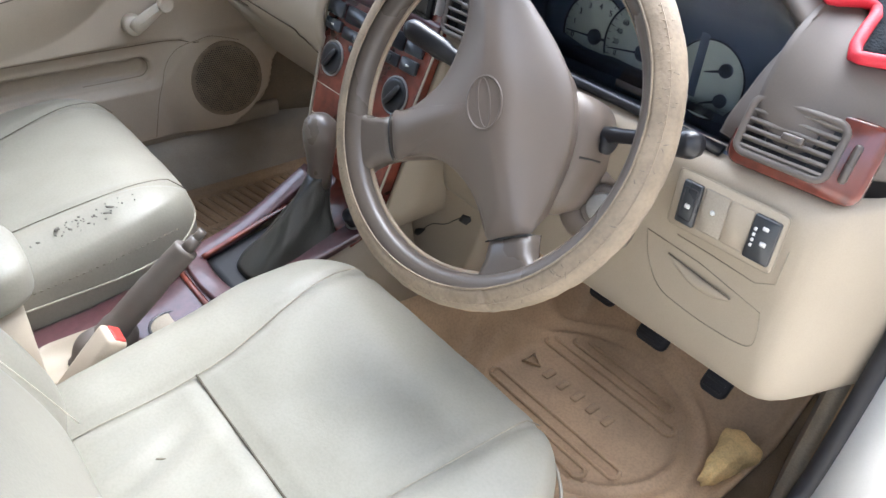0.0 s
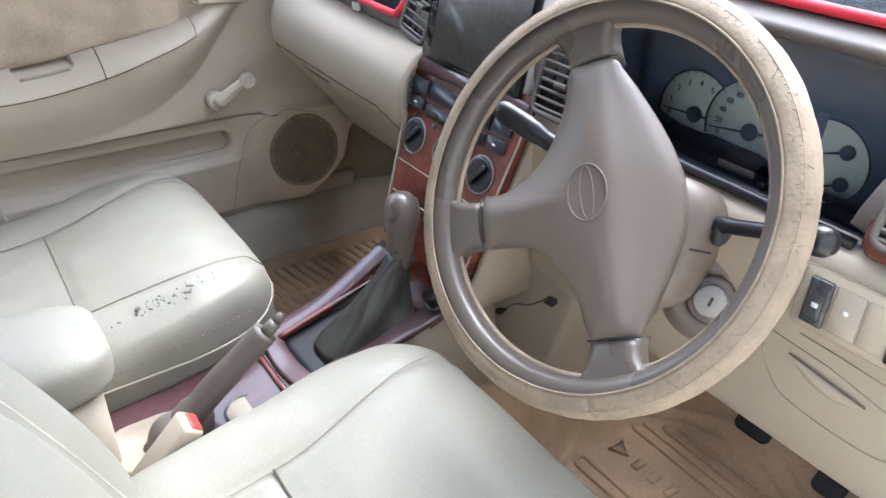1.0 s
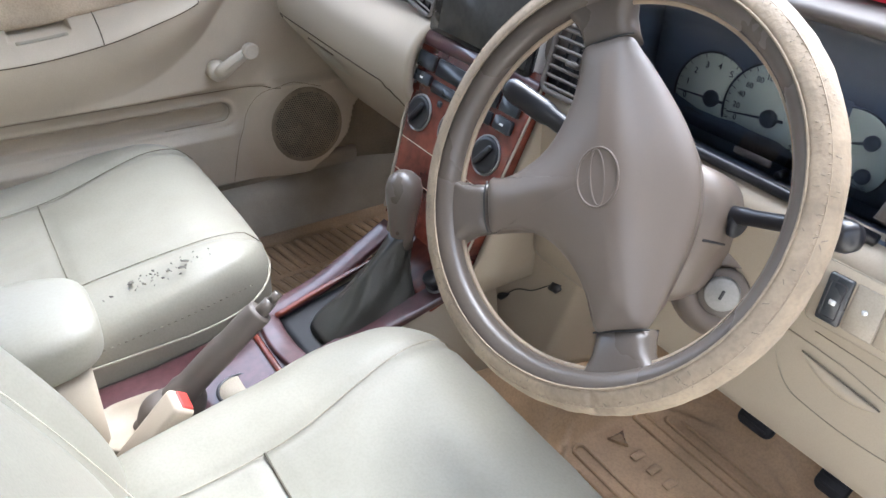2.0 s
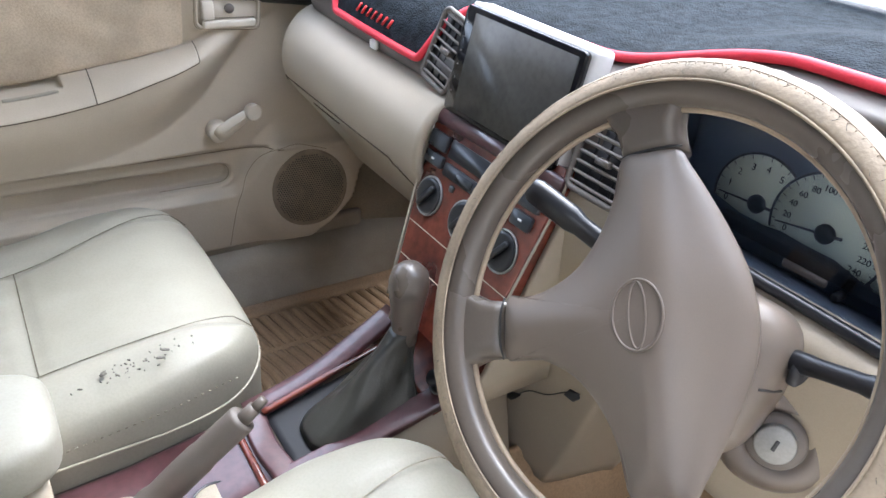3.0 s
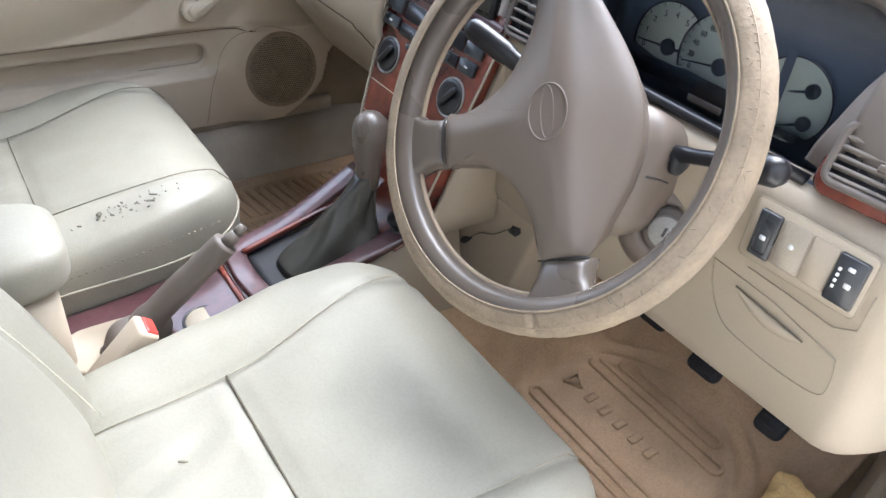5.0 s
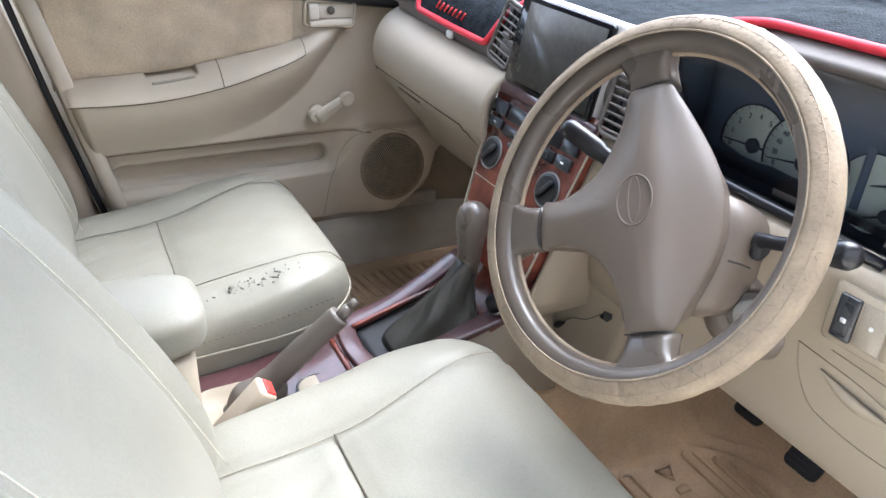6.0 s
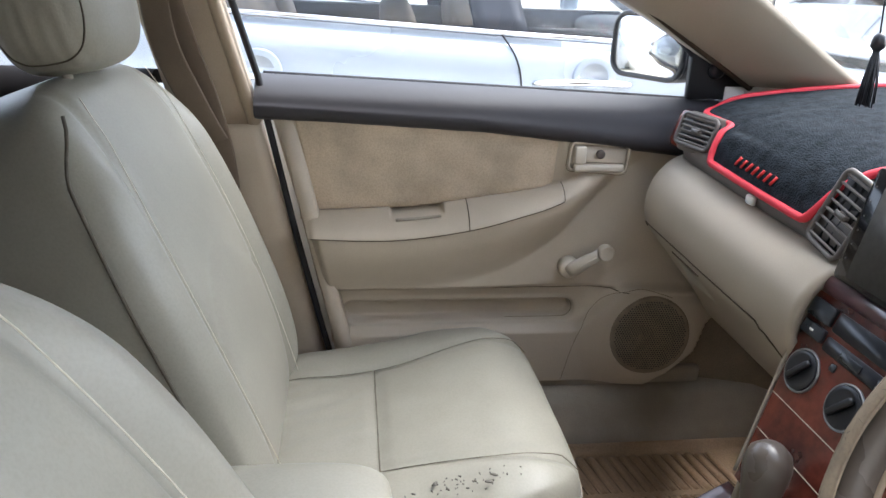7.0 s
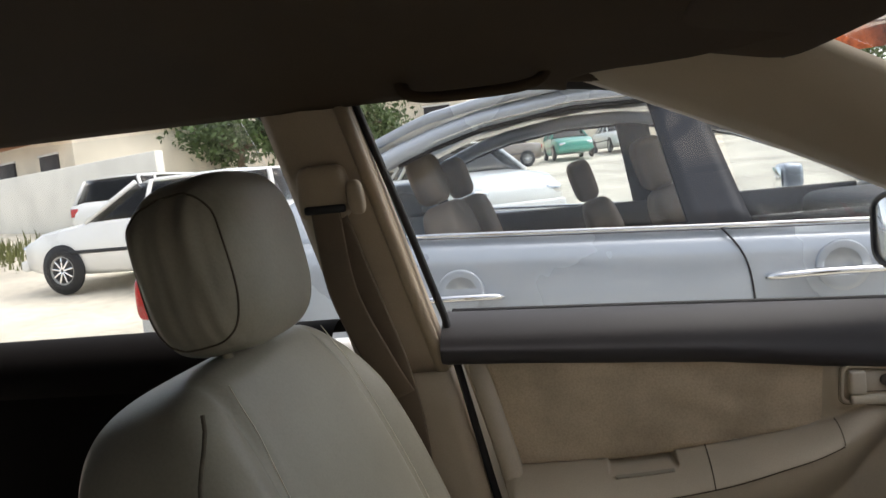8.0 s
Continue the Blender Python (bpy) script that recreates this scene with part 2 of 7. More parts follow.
def part(name, geo, mat, parent=None, label="", m=None, smooth=True):
    """Links a bmesh or (verts, faces) as one mesh object under parent."""
    if isinstance(geo, tuple):
        me = mesh_of(name, geo[0], geo[1], mat, smooth)
    else:
        me = bpy.data.meshes.new(name)
        bmesh.ops.recalc_face_normals(geo, faces=geo.faces)
        geo.to_mesh(me)
        geo.free()
        me.materials.append(mat)
        if smooth:
            me.polygons.foreach_set("use_smooth", [True] * len(me.polygons))
    ob = new(name, me)
    if parent is not None:
        ob.parent = parent
    if m is not None:
        ob.matrix_basis = m
    if label:
        ob["label"] = label
    return ob


def thing(name, m, label, category, group="", kind=""):
    ob = new(name)
    ob.empty_display_size = 0.05
    ob.matrix_basis = m
    return tagged(ob, label, category, group, kind)


def sharpen(ob, angle=35):
    """Flat shading across edges sharper than the angle."""
    bm = bmesh.new()
    bm.from_mesh(ob.data)
    for e in bm.edges:
        if len(e.link_faces) == 2:
            e.smooth = e.calc_face_angle(0) < radians(angle)
    bm.to_mesh(ob.data)
    bm.free()
    return ob


def rbox(sx, sy, sz, r=0.004, seg=2, at=(0, 0, 0)):
    bm = bmesh.new()
    bmesh.ops.create_cube(bm, size=1)
    bmesh.ops.scale(bm, vec=(sx, sy, sz), verts=bm.verts)
    if r:
        bmesh.ops.bevel(bm, geom=bm.edges[:], offset=min(r, 0.49 * min(sx, sy, sz)), segments=seg, affect="EDGES", profile=0.5)
    bmesh.ops.translate(bm, vec=at, verts=bm.verts)
    return bm


def pillow(sx, sy, sz, m=5, n=20, shape=None, at=(0, 0, 0)):
    """A soft block: a cube's grid drawn onto a superellipsoid of exponent m, then shaped."""
    verts, faces, index = [], [], {}
    ticks = np.linspace(-1, 1, n + 1)
    def vid(p):
        key = tuple(np.round(p, 6))
        if key not in index:
            index[key] = len(verts)
            verts.append(p)
        return index[key]
    for axis in range(3):
        for side in (-1, 1):
            ids = np.empty((n + 1, n + 1), int)
            for i, a in enumerate(ticks):
                for j, b in enumerate(ticks):
                    p = [0, 0, 0]
                    p[axis], p[(axis + 1) % 3], p[(axis + 2) % 3] = side, a, b
                    ids[i, j] = vid(p)
            for i in range(n):
                for j in range(n):
                    q = (ids[i, j], ids[i + 1, j], ids[i + 1, j + 1], ids[i, j + 1])
                    faces.append(q if side > 0 else q[::-1])
    v = np.array(verts, float)
    v /= (np.abs(v) ** m).sum(1, keepdims=True) ** (1 / m)
    v *= np.array([sx, sy, sz]) / 2
    if shape is not None:
        v = shape(v)
    return v + np.array(at), faces


def surface(f, us, vs, thick=0.0, close_u=False):
    """A sheet f(u, v) over two lists of parameters; thick gives it a back at that distance against its normal."""
    nu, nv = len(us), len(vs)
    p = np.array([[f(u, v) for v in vs] for u in us], float)
    faces = []
    last = nu if close_u else nu - 1
    for i in range(last):
        for j in range(nv - 1):
            k = (i + 1) % nu
            faces.append((i * nv + j, k * nv + j, k * nv + j + 1, i * nv + j + 1))
    v = p.reshape(-1, 3)
    if thick:
        du, dv = np.gradient(p, axis=0), np.gradient(p, axis=1)
        n = np.cross(du, dv)
        n /= np.linalg.norm(n, axis=2, keepdims=True) + 1e-12
        off = len(v)
        v = np.vstack([v, (p - n * thick).reshape(-1, 3)])
        faces += [tuple(a + off for a in q[::-1]) for q in faces]
        rim = [(i, 0) for i in range(nu)] + [(nu - 1, j) for j in range(1, nv)] + [(i, nv - 1) for i in range(nu - 2, -1, -1)] + [(0, j) for j in range(nv - 2, 0, -1)]
        ids = [i * nv + j for i, j in rim]
        for a, b in zip(ids, ids[1:] + ids[:1]):
            faces.append((b, a, a + off, b + off))
    return v, faces


def loft(loops, cap=True):
    """Joins closed loops of equal length."""
    n = len(loops[0])
    v = np.array([p for l in loops for p in l], float)
    faces = []
    for k in range(len(loops) - 1):
        for i in range(n):
            j = (i + 1) % n
            faces.append((k * n + i, k * n + j, (k + 1) * n + j, (k + 1) * n + i))
    if cap:
        faces.append(tuple(range(n))[::-1])
        faces.append(tuple(range((len(loops) - 1) * n, len(loops) * n)))
    return v, faces


def smooth_line(points, steps=8, closed=False):
    """A Catmull-Rom line through points."""
    p = [np.array(q, float) for q in points]
    n = len(p)
    out = []
    for i in range(n if closed else n - 1):
        a, b, c, d = (p[(i + k) % n] if closed else p[min(max(i + k, 0), n - 1)] for k in (-1, 0, 1, 2))
        for s in range(steps):
            t = s / steps
            out.append(0.5 * (2 * b + (c - a) * t + (2 * a - 5 * b + 4 * c - d) * t * t + (3 * b - a - 3 * c + d) * t ** 3))
    if not closed:
        out.append(p[-1])
    return np.array(out)


def tube(points, r, sides=8, closed=False, flat=1.0, up=(0, 0, 1)):
    """A round (or flattened) bar along a line; r may be a list."""
    p = np.array(points, float)
    n = len(p)
    rad = np.full(n, r) if np.isscalar(r) else np.array(r)
    tan = (np.roll(p, -1, 0) - np.roll(p, 1, 0)) if closed else np.gradient(p, axis=0)
    tan /= np.linalg.norm(tan, axis=1, keepdims=True) + 1e-12
    loops, side = [], None
    for i in range(n):
        if side is None:
            side = np.cross(tan[i], up)
            if np.linalg.norm(side) < 1e-3:
                side = np.cross(tan[i], (1, 0, 0.1))
        side = side - tan[i] * side.dot(tan[i])
        side /= np.linalg.norm(side)
        top = np.cross(side, tan[i])
        loops.append([p[i] + rad[i] * (math.cos(a) * side + flat * math.sin(a) * top) for a in np.arange(sides) * 2 * math.pi / sides])
    if closed:
        v, f = loft(loops, cap=False)
        m = (n - 1) * sides
        f += [(m + i, m + (i + 1) % sides, (i + 1) % sides, i) for i in range(sides)]
        return v, f
    return loft(loops)


def lathe(profile, n=32):
    """Turns (radius, height) pairs round z."""
    loops = [[(r * math.cos(a), r * math.sin(a), h) for a in np.arange(n) * 2 * math.pi / n] for r, h in profile]
    return loft(loops)


def prism(outline, thick, bevel=0.0):
    """A plate of the outline in x and y, from z = 0 up to thick, with a bevelled upper rim."""
    o = np.array(outline, float)
    c = o.mean(0)
    def ring(z, inset):
        d = o - c
        l = np.linalg.norm(d, axis=1, keepdims=True)
        q = c + d * np.maximum(0.05, (l - inset) / l)
        return [(x, y, z) for x, y in q]
    return loft([ring(0, 0), ring(thick - bevel, 0), ring(thick, bevel)] if bevel else [ring(0, 0), ring(thick, 0)])


def rounded(w, h, r, seg=5):
    """A rectangle's outline with round corners, anticlockwise about its middle."""
    out = []
    for cx, cy, a0 in ((w / 2 - r, h / 2 - r, 0), (-w / 2 + r, h / 2 - r, 90), (-w / 2 + r, -h / 2 + r, 180), (w / 2 - r, -h / 2 + r, 270)):
        out += [(cx + r * math.cos(radians(a0 + 90 * k / seg)), cy + r * math.sin(radians(a0 + 90 * k / seg))) for k in range(seg + 1)]
    return out


def merge(*geos):
    v, f, off = [], [], 0
    for a, b in geos:
        v.append(np.array(a, float))
        f += [tuple(i + off for i in q) for q in b]
        off += len(a)
    return np.vstack(v), f


def moved(geo, m):
    v = np.array(geo[0], float)
    r, t = np.array(m.to_3x3()), np.array(m.translation)
    return v @ r.T + t, geo[1]


def step(a, b, x):
    t = np.clip((x - a) / (b - a), 0, 1)
    return t * t * (3 - 2 * t)


def lettering(name, body, size, mat, parent, m, depth=0.0004, label=""):
    """Raised writing in the built-in font, turned into a mesh."""
    cu = bpy.data.curves.new(name, "FONT")
    cu.body, cu.size, cu.extrude, cu.align_x, cu.align_y = body, size, depth, "CENTER", "CENTER"
    tmp = bpy.data.objects.new(name, cu)
    me = bpy.data.meshes.new_from_object(tmp)
    bpy.data.objects.remove(tmp)
    me.materials.append(mat)
    ob = new(name, me)
    ob.parent, ob.matrix_basis = parent, m
    if label:
        ob["label"] = label
    return ob


# ---- cabin shell ----
def shell_floor():
    def f(x, y):
        tunnel = 0.15 * (1 - step(0.10, 0.20, abs(x)))
        toe = 0.30 * step(0.98, 1.22, y)
        return (x, y, 0.262 + tunnel + toe)
    fl = part("floor", surface(f, np.linspace(-0.70, 0.70, 57), np.linspace(-1.25, 1.24, 60), 0.02), CARPET)
    tagged(fl, "worn brown carpet of the car floor with a centre tunnel", "floor", kind="structure")


def shell_roof():
    def f(x, t):
        front = 0.40 - 0.26 * step(0.40, 0.60, abs(x))
        y = front + (-1.25 - front) * t ** 1.4
        z = 1.425 - 0.055 * (abs(x) / 0.60) ** 3 - 0.05 * step(0.0, 0.42, y) - 0.05 * step(-0.7, -1.25, y)
        return (x * (1 - 0.20 * step(0.24, 0.40, y)), y, z)
    c = part("ceiling", surface(f, np.linspace(-0.62, 0.62, 61), np.linspace(0, 1, 46), 0.03), SHADED_HEADLINER)
    tagged(c, "beige cloth headliner under the car roof, coloured dark for shade", "ceiling", kind="structure")


def pillar(name, low, high, mat, label, depth=0.05, bow=0.02):
    """A trim pillar: low and high are the inner (front, rear) edges at its foot and head."""
    a0, a1 = map(np.array, low)
    b0, b1 = map(np.array, high)
    out = np.array((-1 if a0[0] < 0 else 1, 0, 0))
    loops = []
    for t in np.linspace(0, 1, 14):
        p, q = a0 + (b0 - a0) * t, a1 + (b1 - a1) * t
        mid = np.array((0, 0, 1.0)) * bow * math.sin(math.pi * t)
        loop = []
        for s, d in ((0, 0.012), (0.12, 0.0), (0.5, -0.006), (0.88, 0.0), (1, 0.012), (1, depth), (0, depth)):
            loop.append(p + (q - p) * s + out * d + mid)
        loops.append(loop)
    ob = part(name, loft(loops), mat)
    return tagged(ob, label, "pillar", kind="structure")


def shell_pillars():
    for s, tag in ((-1, "left"), (1, "right")):
        pillar("trim_a_pillar_" + tag, ((s * 0.70, 0.83, 1.035), (s * 0.655, 1.05, 1.035)), ((s * 0.600, 0.12, 1.384), (s * 0.50, 0.34, 1.420)), CREAM,
               "cream plastic trim of the windscreen pillar", bow=0.012)
        pillar("trim_b_pillar_" + tag, ((s * 0.69, -0.070, 0.953), (s * 0.69, -0.212, 0.953)), ((s * 0.615, -0.180, 1.41), (s * 0.615, -0.315, 1.41)), PILLAR_TAN,
               "beige plastic centre pillar trim carrying the seat belt", bow=0.0)
        flange = part("trim_b_pillar_flange_" + tag, tube([(s * 0.692, -0.080, 0.955), (s * 0.668, -0.115, 1.10), (s * 0.642, -0.153, 1.26), (s * 0.620, -0.188, 1.40)], 0.0105, 10), PILLAR_TAN)
        tagged(flange, "beige rounded edging along the centre pillar", "pillar edging", kind="structure")
        pillar("trim_b_pillar_lower_" + tag, ((s * 0.705, 0.078, 0.27), (s * 0.705, -0.25, 0.27)), ((s * 0.675, -0.070, 0.955), (s * 0.675, -0.225, 0.955)), PILLAR_TAN,
               "beige lower centre pillar trim", bow=0.0)
        pillar("trim_c_pillar_" + tag, ((s * 0.69, -1.02, 1.02), (s * 0.66, -1.25, 1.02)), ((s * 0.60, -0.90, 1.385), (s * 0.58, -1.22, 1.36)), CREAM_DIRTY,
               "beige rear pillar trim", bow=0.0)
        # roof rail over the doors
        line = smooth_line([(s * 0.715, 0.84, 1.03), (s * 0.672, 0.58, 1.185), (s * 0.628, 0.34, 1.328), (s * 0.622, 0.12, 1.385), (s * 0.627, -0.2, 1.408), (s * 0.622, -0.7, 1.405), (s * 0.60, -1.2, 1.37)], 8)
        r = part("trim_roof_rail_" + tag, tube(line, np.r_[np.linspace(0.006, 0.016, 22), np.linspace(0.017, 0.028, 10), np.full(len(line) - 32, 0.028)], 10), SHADED_HEADLINER)
        tagged(r, "beige cloth covered rail over the doors, coloured dark for shade", "roof rail", kind="structure")
        prof = [(0.80, 0.26), (0.80, 0.395), (0.74, 0.405), (0.69, 0.395), (0.665, 0.365), (0.66, 0.335), (0.645, 0.325), (0.635, 0.29), (0.635, 0.26)] if s < 0 else [(0.80, 0.26), (0.80, 0.375), (0.735, 0.385), (0.705, 0.375), (0.69, 0.33), (0.685, 0.26)]
        sill = part("trim_sill_" + tag, loft([[(s * x, y, z) for x, z in (prof if s > 0 else prof[::-1])] for y in np.linspace(-1.1, 1.0, 8)]), CREAM_DIRTY)
        tagged(sill, "scuffed cream door sill trim", "sill", kind="structure")
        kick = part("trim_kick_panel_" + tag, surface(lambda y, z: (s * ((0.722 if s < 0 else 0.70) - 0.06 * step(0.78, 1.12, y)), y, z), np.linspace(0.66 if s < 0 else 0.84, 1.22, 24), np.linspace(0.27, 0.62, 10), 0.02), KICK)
        tagged(kick, "soiled cream kick panel, coloured darker for the footwell shade", "kick panel", kind="structure")
    for s, tag in ((-1, "left"), (1, "right")):
        post = part("door_post_" + tag, loft([[(s * x, y, z) for x, y in ((0.722, 0.80), (0.80, 0.80), (0.80, 0.99), (0.722, 0.99))] for z in (0.36, 0.70, 1.03)]), WHITE_PAINT)
        tagged(post, "white painted front door post", "door post", kind="structure")
    seal = part("trim_door_seal", tube(smooth_line([(0.705, -0.05, 0.385), (0.708, 0.70, 0.385), (0.712, 0.785, 0.44), (0.716, 0.795, 0.60), (0.716, 0.80, 0.90), (0.712, 0.81, 1.03)], 8), 0.011, 8), RUBBER)
    tagged(seal, "black rubber seal round the open driver's doorway", "door seal", kind="structure")
    head = part("trim_header", tube(smooth_line([(-0.54, 0.385, 1.405), (-0.3, 0.425, 1.402), (0.3, 0.425, 1.402), (0.54, 0.385, 1.405)], 8), 0.030, 10, flat=0.7), SHADED_HEADLINER)
    tagged(head, "beige cloth rail above the windscreen, coloured dark for shade", "header rail", kind="structure")
    wall = part("wall_rear", rbox(1.30, 0.06, 0.80, 0.02, 2, (0, -1.27, 0.66)), LEATHER_SIDE)
    tagged(wall, "cream panel behind the rear bench", "wall", kind="structure")
    fire = part("wall_front", rbox(1.36, 0.04, 0.80, 0.01, 1, (0, 1.25, 0.64)), BLACK_MATT)
    tagged(fire, "dark bulkhead behind the dashboard", "wall", kind="structure")


def window_sheet(name, corners, mat, label, thick=0.004):
    a, b, c, d = map(np.array, corners)
    ob = part(name, surface(lambda u, v: (a * (1 - u) + b * u) * (1 - v) + (d * (1 - u) + c * u) * v, np.linspace(0, 1, 6), np.linspace(0, 1, 6), thick), mat)
    ob.visible_shadow = False
    return tagged(ob, label, "window", kind="structure")


def shell_glass():
    window_sheet("window_1", ((-0.70, 1.16, 1.035), (0.70, 1.16, 1.035), (0.56, 0.42, 1.40), (-0.56, 0.42, 1.40)), GLASS, "clear raked windscreen of the car")
    # Unseen wall, added only to cut the light entering the driver's doorway.
    yard = part("wall_light_block", rbox(0.25, 18, 3.4, 0.02, 1, (2.8, 1.0, 1.68)), WALLMAT)
    tagged(yard, "plain grey wall added out of view to cut light at the driver's doorway", "wall", kind="structure")
    # Rear screen is never in view; its smoke tint only dims the cabin.
    window_sheet("window_4", ((-0.62, -1.28, 1.03), (0.62, -1.28, 1.03), (0.52, -1.0, 1.40), (-0.52, -1.0, 1.40)), PRIVACY, "rear screen out of view, smoked to cut the cabin light")
    # outer roof skin and bonnet close the body
    roof = part("roof", surface(lambda x, y: (x, y, 1.485 - 0.07 * (abs(x) / 0.66) ** 3 - 0.06 * step(0.1, 0.44, y) - 0.05 * step(-0.7, -1.3, y)), np.linspace(-0.66, 0.66, 25), np.linspace(-1.3, 0.43, 24)[::-1], 0.02), WHITE_PAINT)
    tagged(roof, "white painted roof skin of the car", "roof", kind="structure")
    bon = part("bonnet", surface(lambda x, y: (x, y, 1.0 - 0.20 * step(1.1, 2.3, y) - 0.10 * (abs(x) / 0.8) ** 3), np.linspace(-0.80, 0.80, 25), np.linspace(2.15, 1.20, 20), 0.02), WHITE_PAINT)
    tagged(bon, "white painted bonnet ahead of the windscreen", "bonnet", kind="structure")
    cowl = part("cowl", rbox(1.44, 0.10, 0.05, 0.015, 2, (0, 1.215, 0.975)), BLACK_MATT)
    tagged(cowl, "black plastic cowl below the windscreen", "cowl", kind="structure")
    for s, tag in ((-1, "left"), (1, "right")):
        wing = part("wing_" + tag, rbox(0.05, 1.0, 0.60, 0.02, 2, (s * 0.815, 1.70, 0.62)), WHITE_PAINT)
        tagged(wing, "white painted front wing", "wing", kind="structure")


# ---- passenger doors ----
def curve(points):
    """A smooth function through (u, v) points."""
    line = smooth_line(points, 8)
    return lambda u: float(np.interp(u, line[:, 0], line[:, 1]))


arm_edge = curve([(-0.06, 0.757), (0.0, 0.757), (0.16, 0.753), (0.30, 0.771), (0.40, 0.798), (0.49, 0.829), (0.577, 0.877), (0.65, 0.930), (0.85, 1.0)])
arm_inner = curve([(-0.06, 0.786), (0.02, 0.790), (0.20, 0.799), (0.296, 0.812), (0.40, 0.829), (0.476, 0.849), (0.56, 0.895), (0.65, 0.940), (0.85, 1.01)])
arm_fold = curve([(-0.06, 0.632), (0.05, 0.636), (0.20, 0.640), (0.36, 0.668), (0.475, 0.730), (0.54, 0.800), (0.62, 0.880), (0.85, 0.99)])
cap_foot = curve([(-0.10, 0.970), (-0.06, 0.969), (0.25, 0.953), (0.35, 0.947), (0.65, 0.916), (0.85, 0.890)])
cap_head = curve([(-0.10, 1.032), (-0.07, 1.031), (0.20, 1.021), (0.62, 1.004), (0.85, 0.994)])
POD = [(0.523, 0.420), (0.551, 0.530), (0.602, 0.611), (0.664, 0.633), (0.728, 0.618), (0.792, 0.572), (0.788, 0.50), (0.739, 0.446)]


def door_x(y, z):
    """Inner face of the passenger door: how far in it stands at (y, z)."""
    ze, zi, zf = arm_edge(y), arm_inner(y), arm_fold(y)
    # lower panel with its bolster, pocket and crease under the armrest block
    brim = 0.538 + 0.096 * step(0.535, 0.635, y)
    x = -0.718 + 0.022 * (1 - step(brim - 0.010, brim + 0.008, z)) + 0.010 * step(0.622, 0.632, z)
    x += 0.010 * step(0.56, 0.66, y) * (1 - step(0.60, 0.66, z))
    py = max(0.0, 0.09 - y, y - 0.518)
    d = math.hypot(py, z - 0.574)
    x -= 0.026 * (1 - step(0.0185, 0.0235, d)) - 0.002 * math.exp(-((d - 0.028) / 0.004) ** 2)
    # armrest block, swelling from the fold up to its edge
    fade = 1 - step(0.42, 0.66, y)
    back = step(-0.004, 0.024, y - 0.16 * (0.79 - z)) ** 0.7
    t = np.clip((z - zf) / max(0.02, ze - zf), 0, 1)
    overhang = 0.024 * (1 - step(0.30, 0.62, y)) * step(0.626, 0.640, z)
    swell = (overhang + max(0.0, 0.058 * fade + 0.006 - overhang) * step(0.0, 1.0, t) ** 0.7) * back
    x += swell
    if z > ze:
        k = np.clip((z - ze) / max(0.012, zi - ze), 0, 1)
        front = step(0.462, 0.490, y)
        upper = (-0.716 + 0.034 * np.clip((z - 0.79) / 0.17, 0, 1)) * (1 - front) + (-0.690 + 0.012 * step(0.85, 0.93, z)) * front
        pad = x + (upper + 0.006 - x) * (0.35 * k + 0.65 * k * k)
        x = pad if k < 1 else upper
    # grab slot along the pad's inner edge
    if 0.160 < y < 0.2575 and zi - 0.014 < z < zi + 0.002:
        x = -0.742
    # flat seat of the release handle
    k2 = (1 - step(0.056, 0.066, abs(y - 0.545))) * (1 - step(0.026, 0.036, abs(z - 0.902)))
    x = x * (1 - k2) - 0.682 * k2
    # the pod round the speaker, and the front edge turning in
    r = math.hypot(y - 0.69, (z - 0.53) * 0.92)
    x += 0.016 * (1 - step(0.09, 0.15, r))
    x += 0.02 * step(0.66, 0.84, y)
    if y > 0.66 and z < 0.60:
        x -= 0.055 * step(0.0, 0.008, y - float(np.interp(z, [0.415, 0.446, 0.50, 0.56, 0.60], [0.695, 0.739, 0.788, 0.805, 0.850])))
    return x


def lean(y, z):
    return y + max(0.0, 0.15 - y) / 0.195 * 0.215 * (0.956 - z)


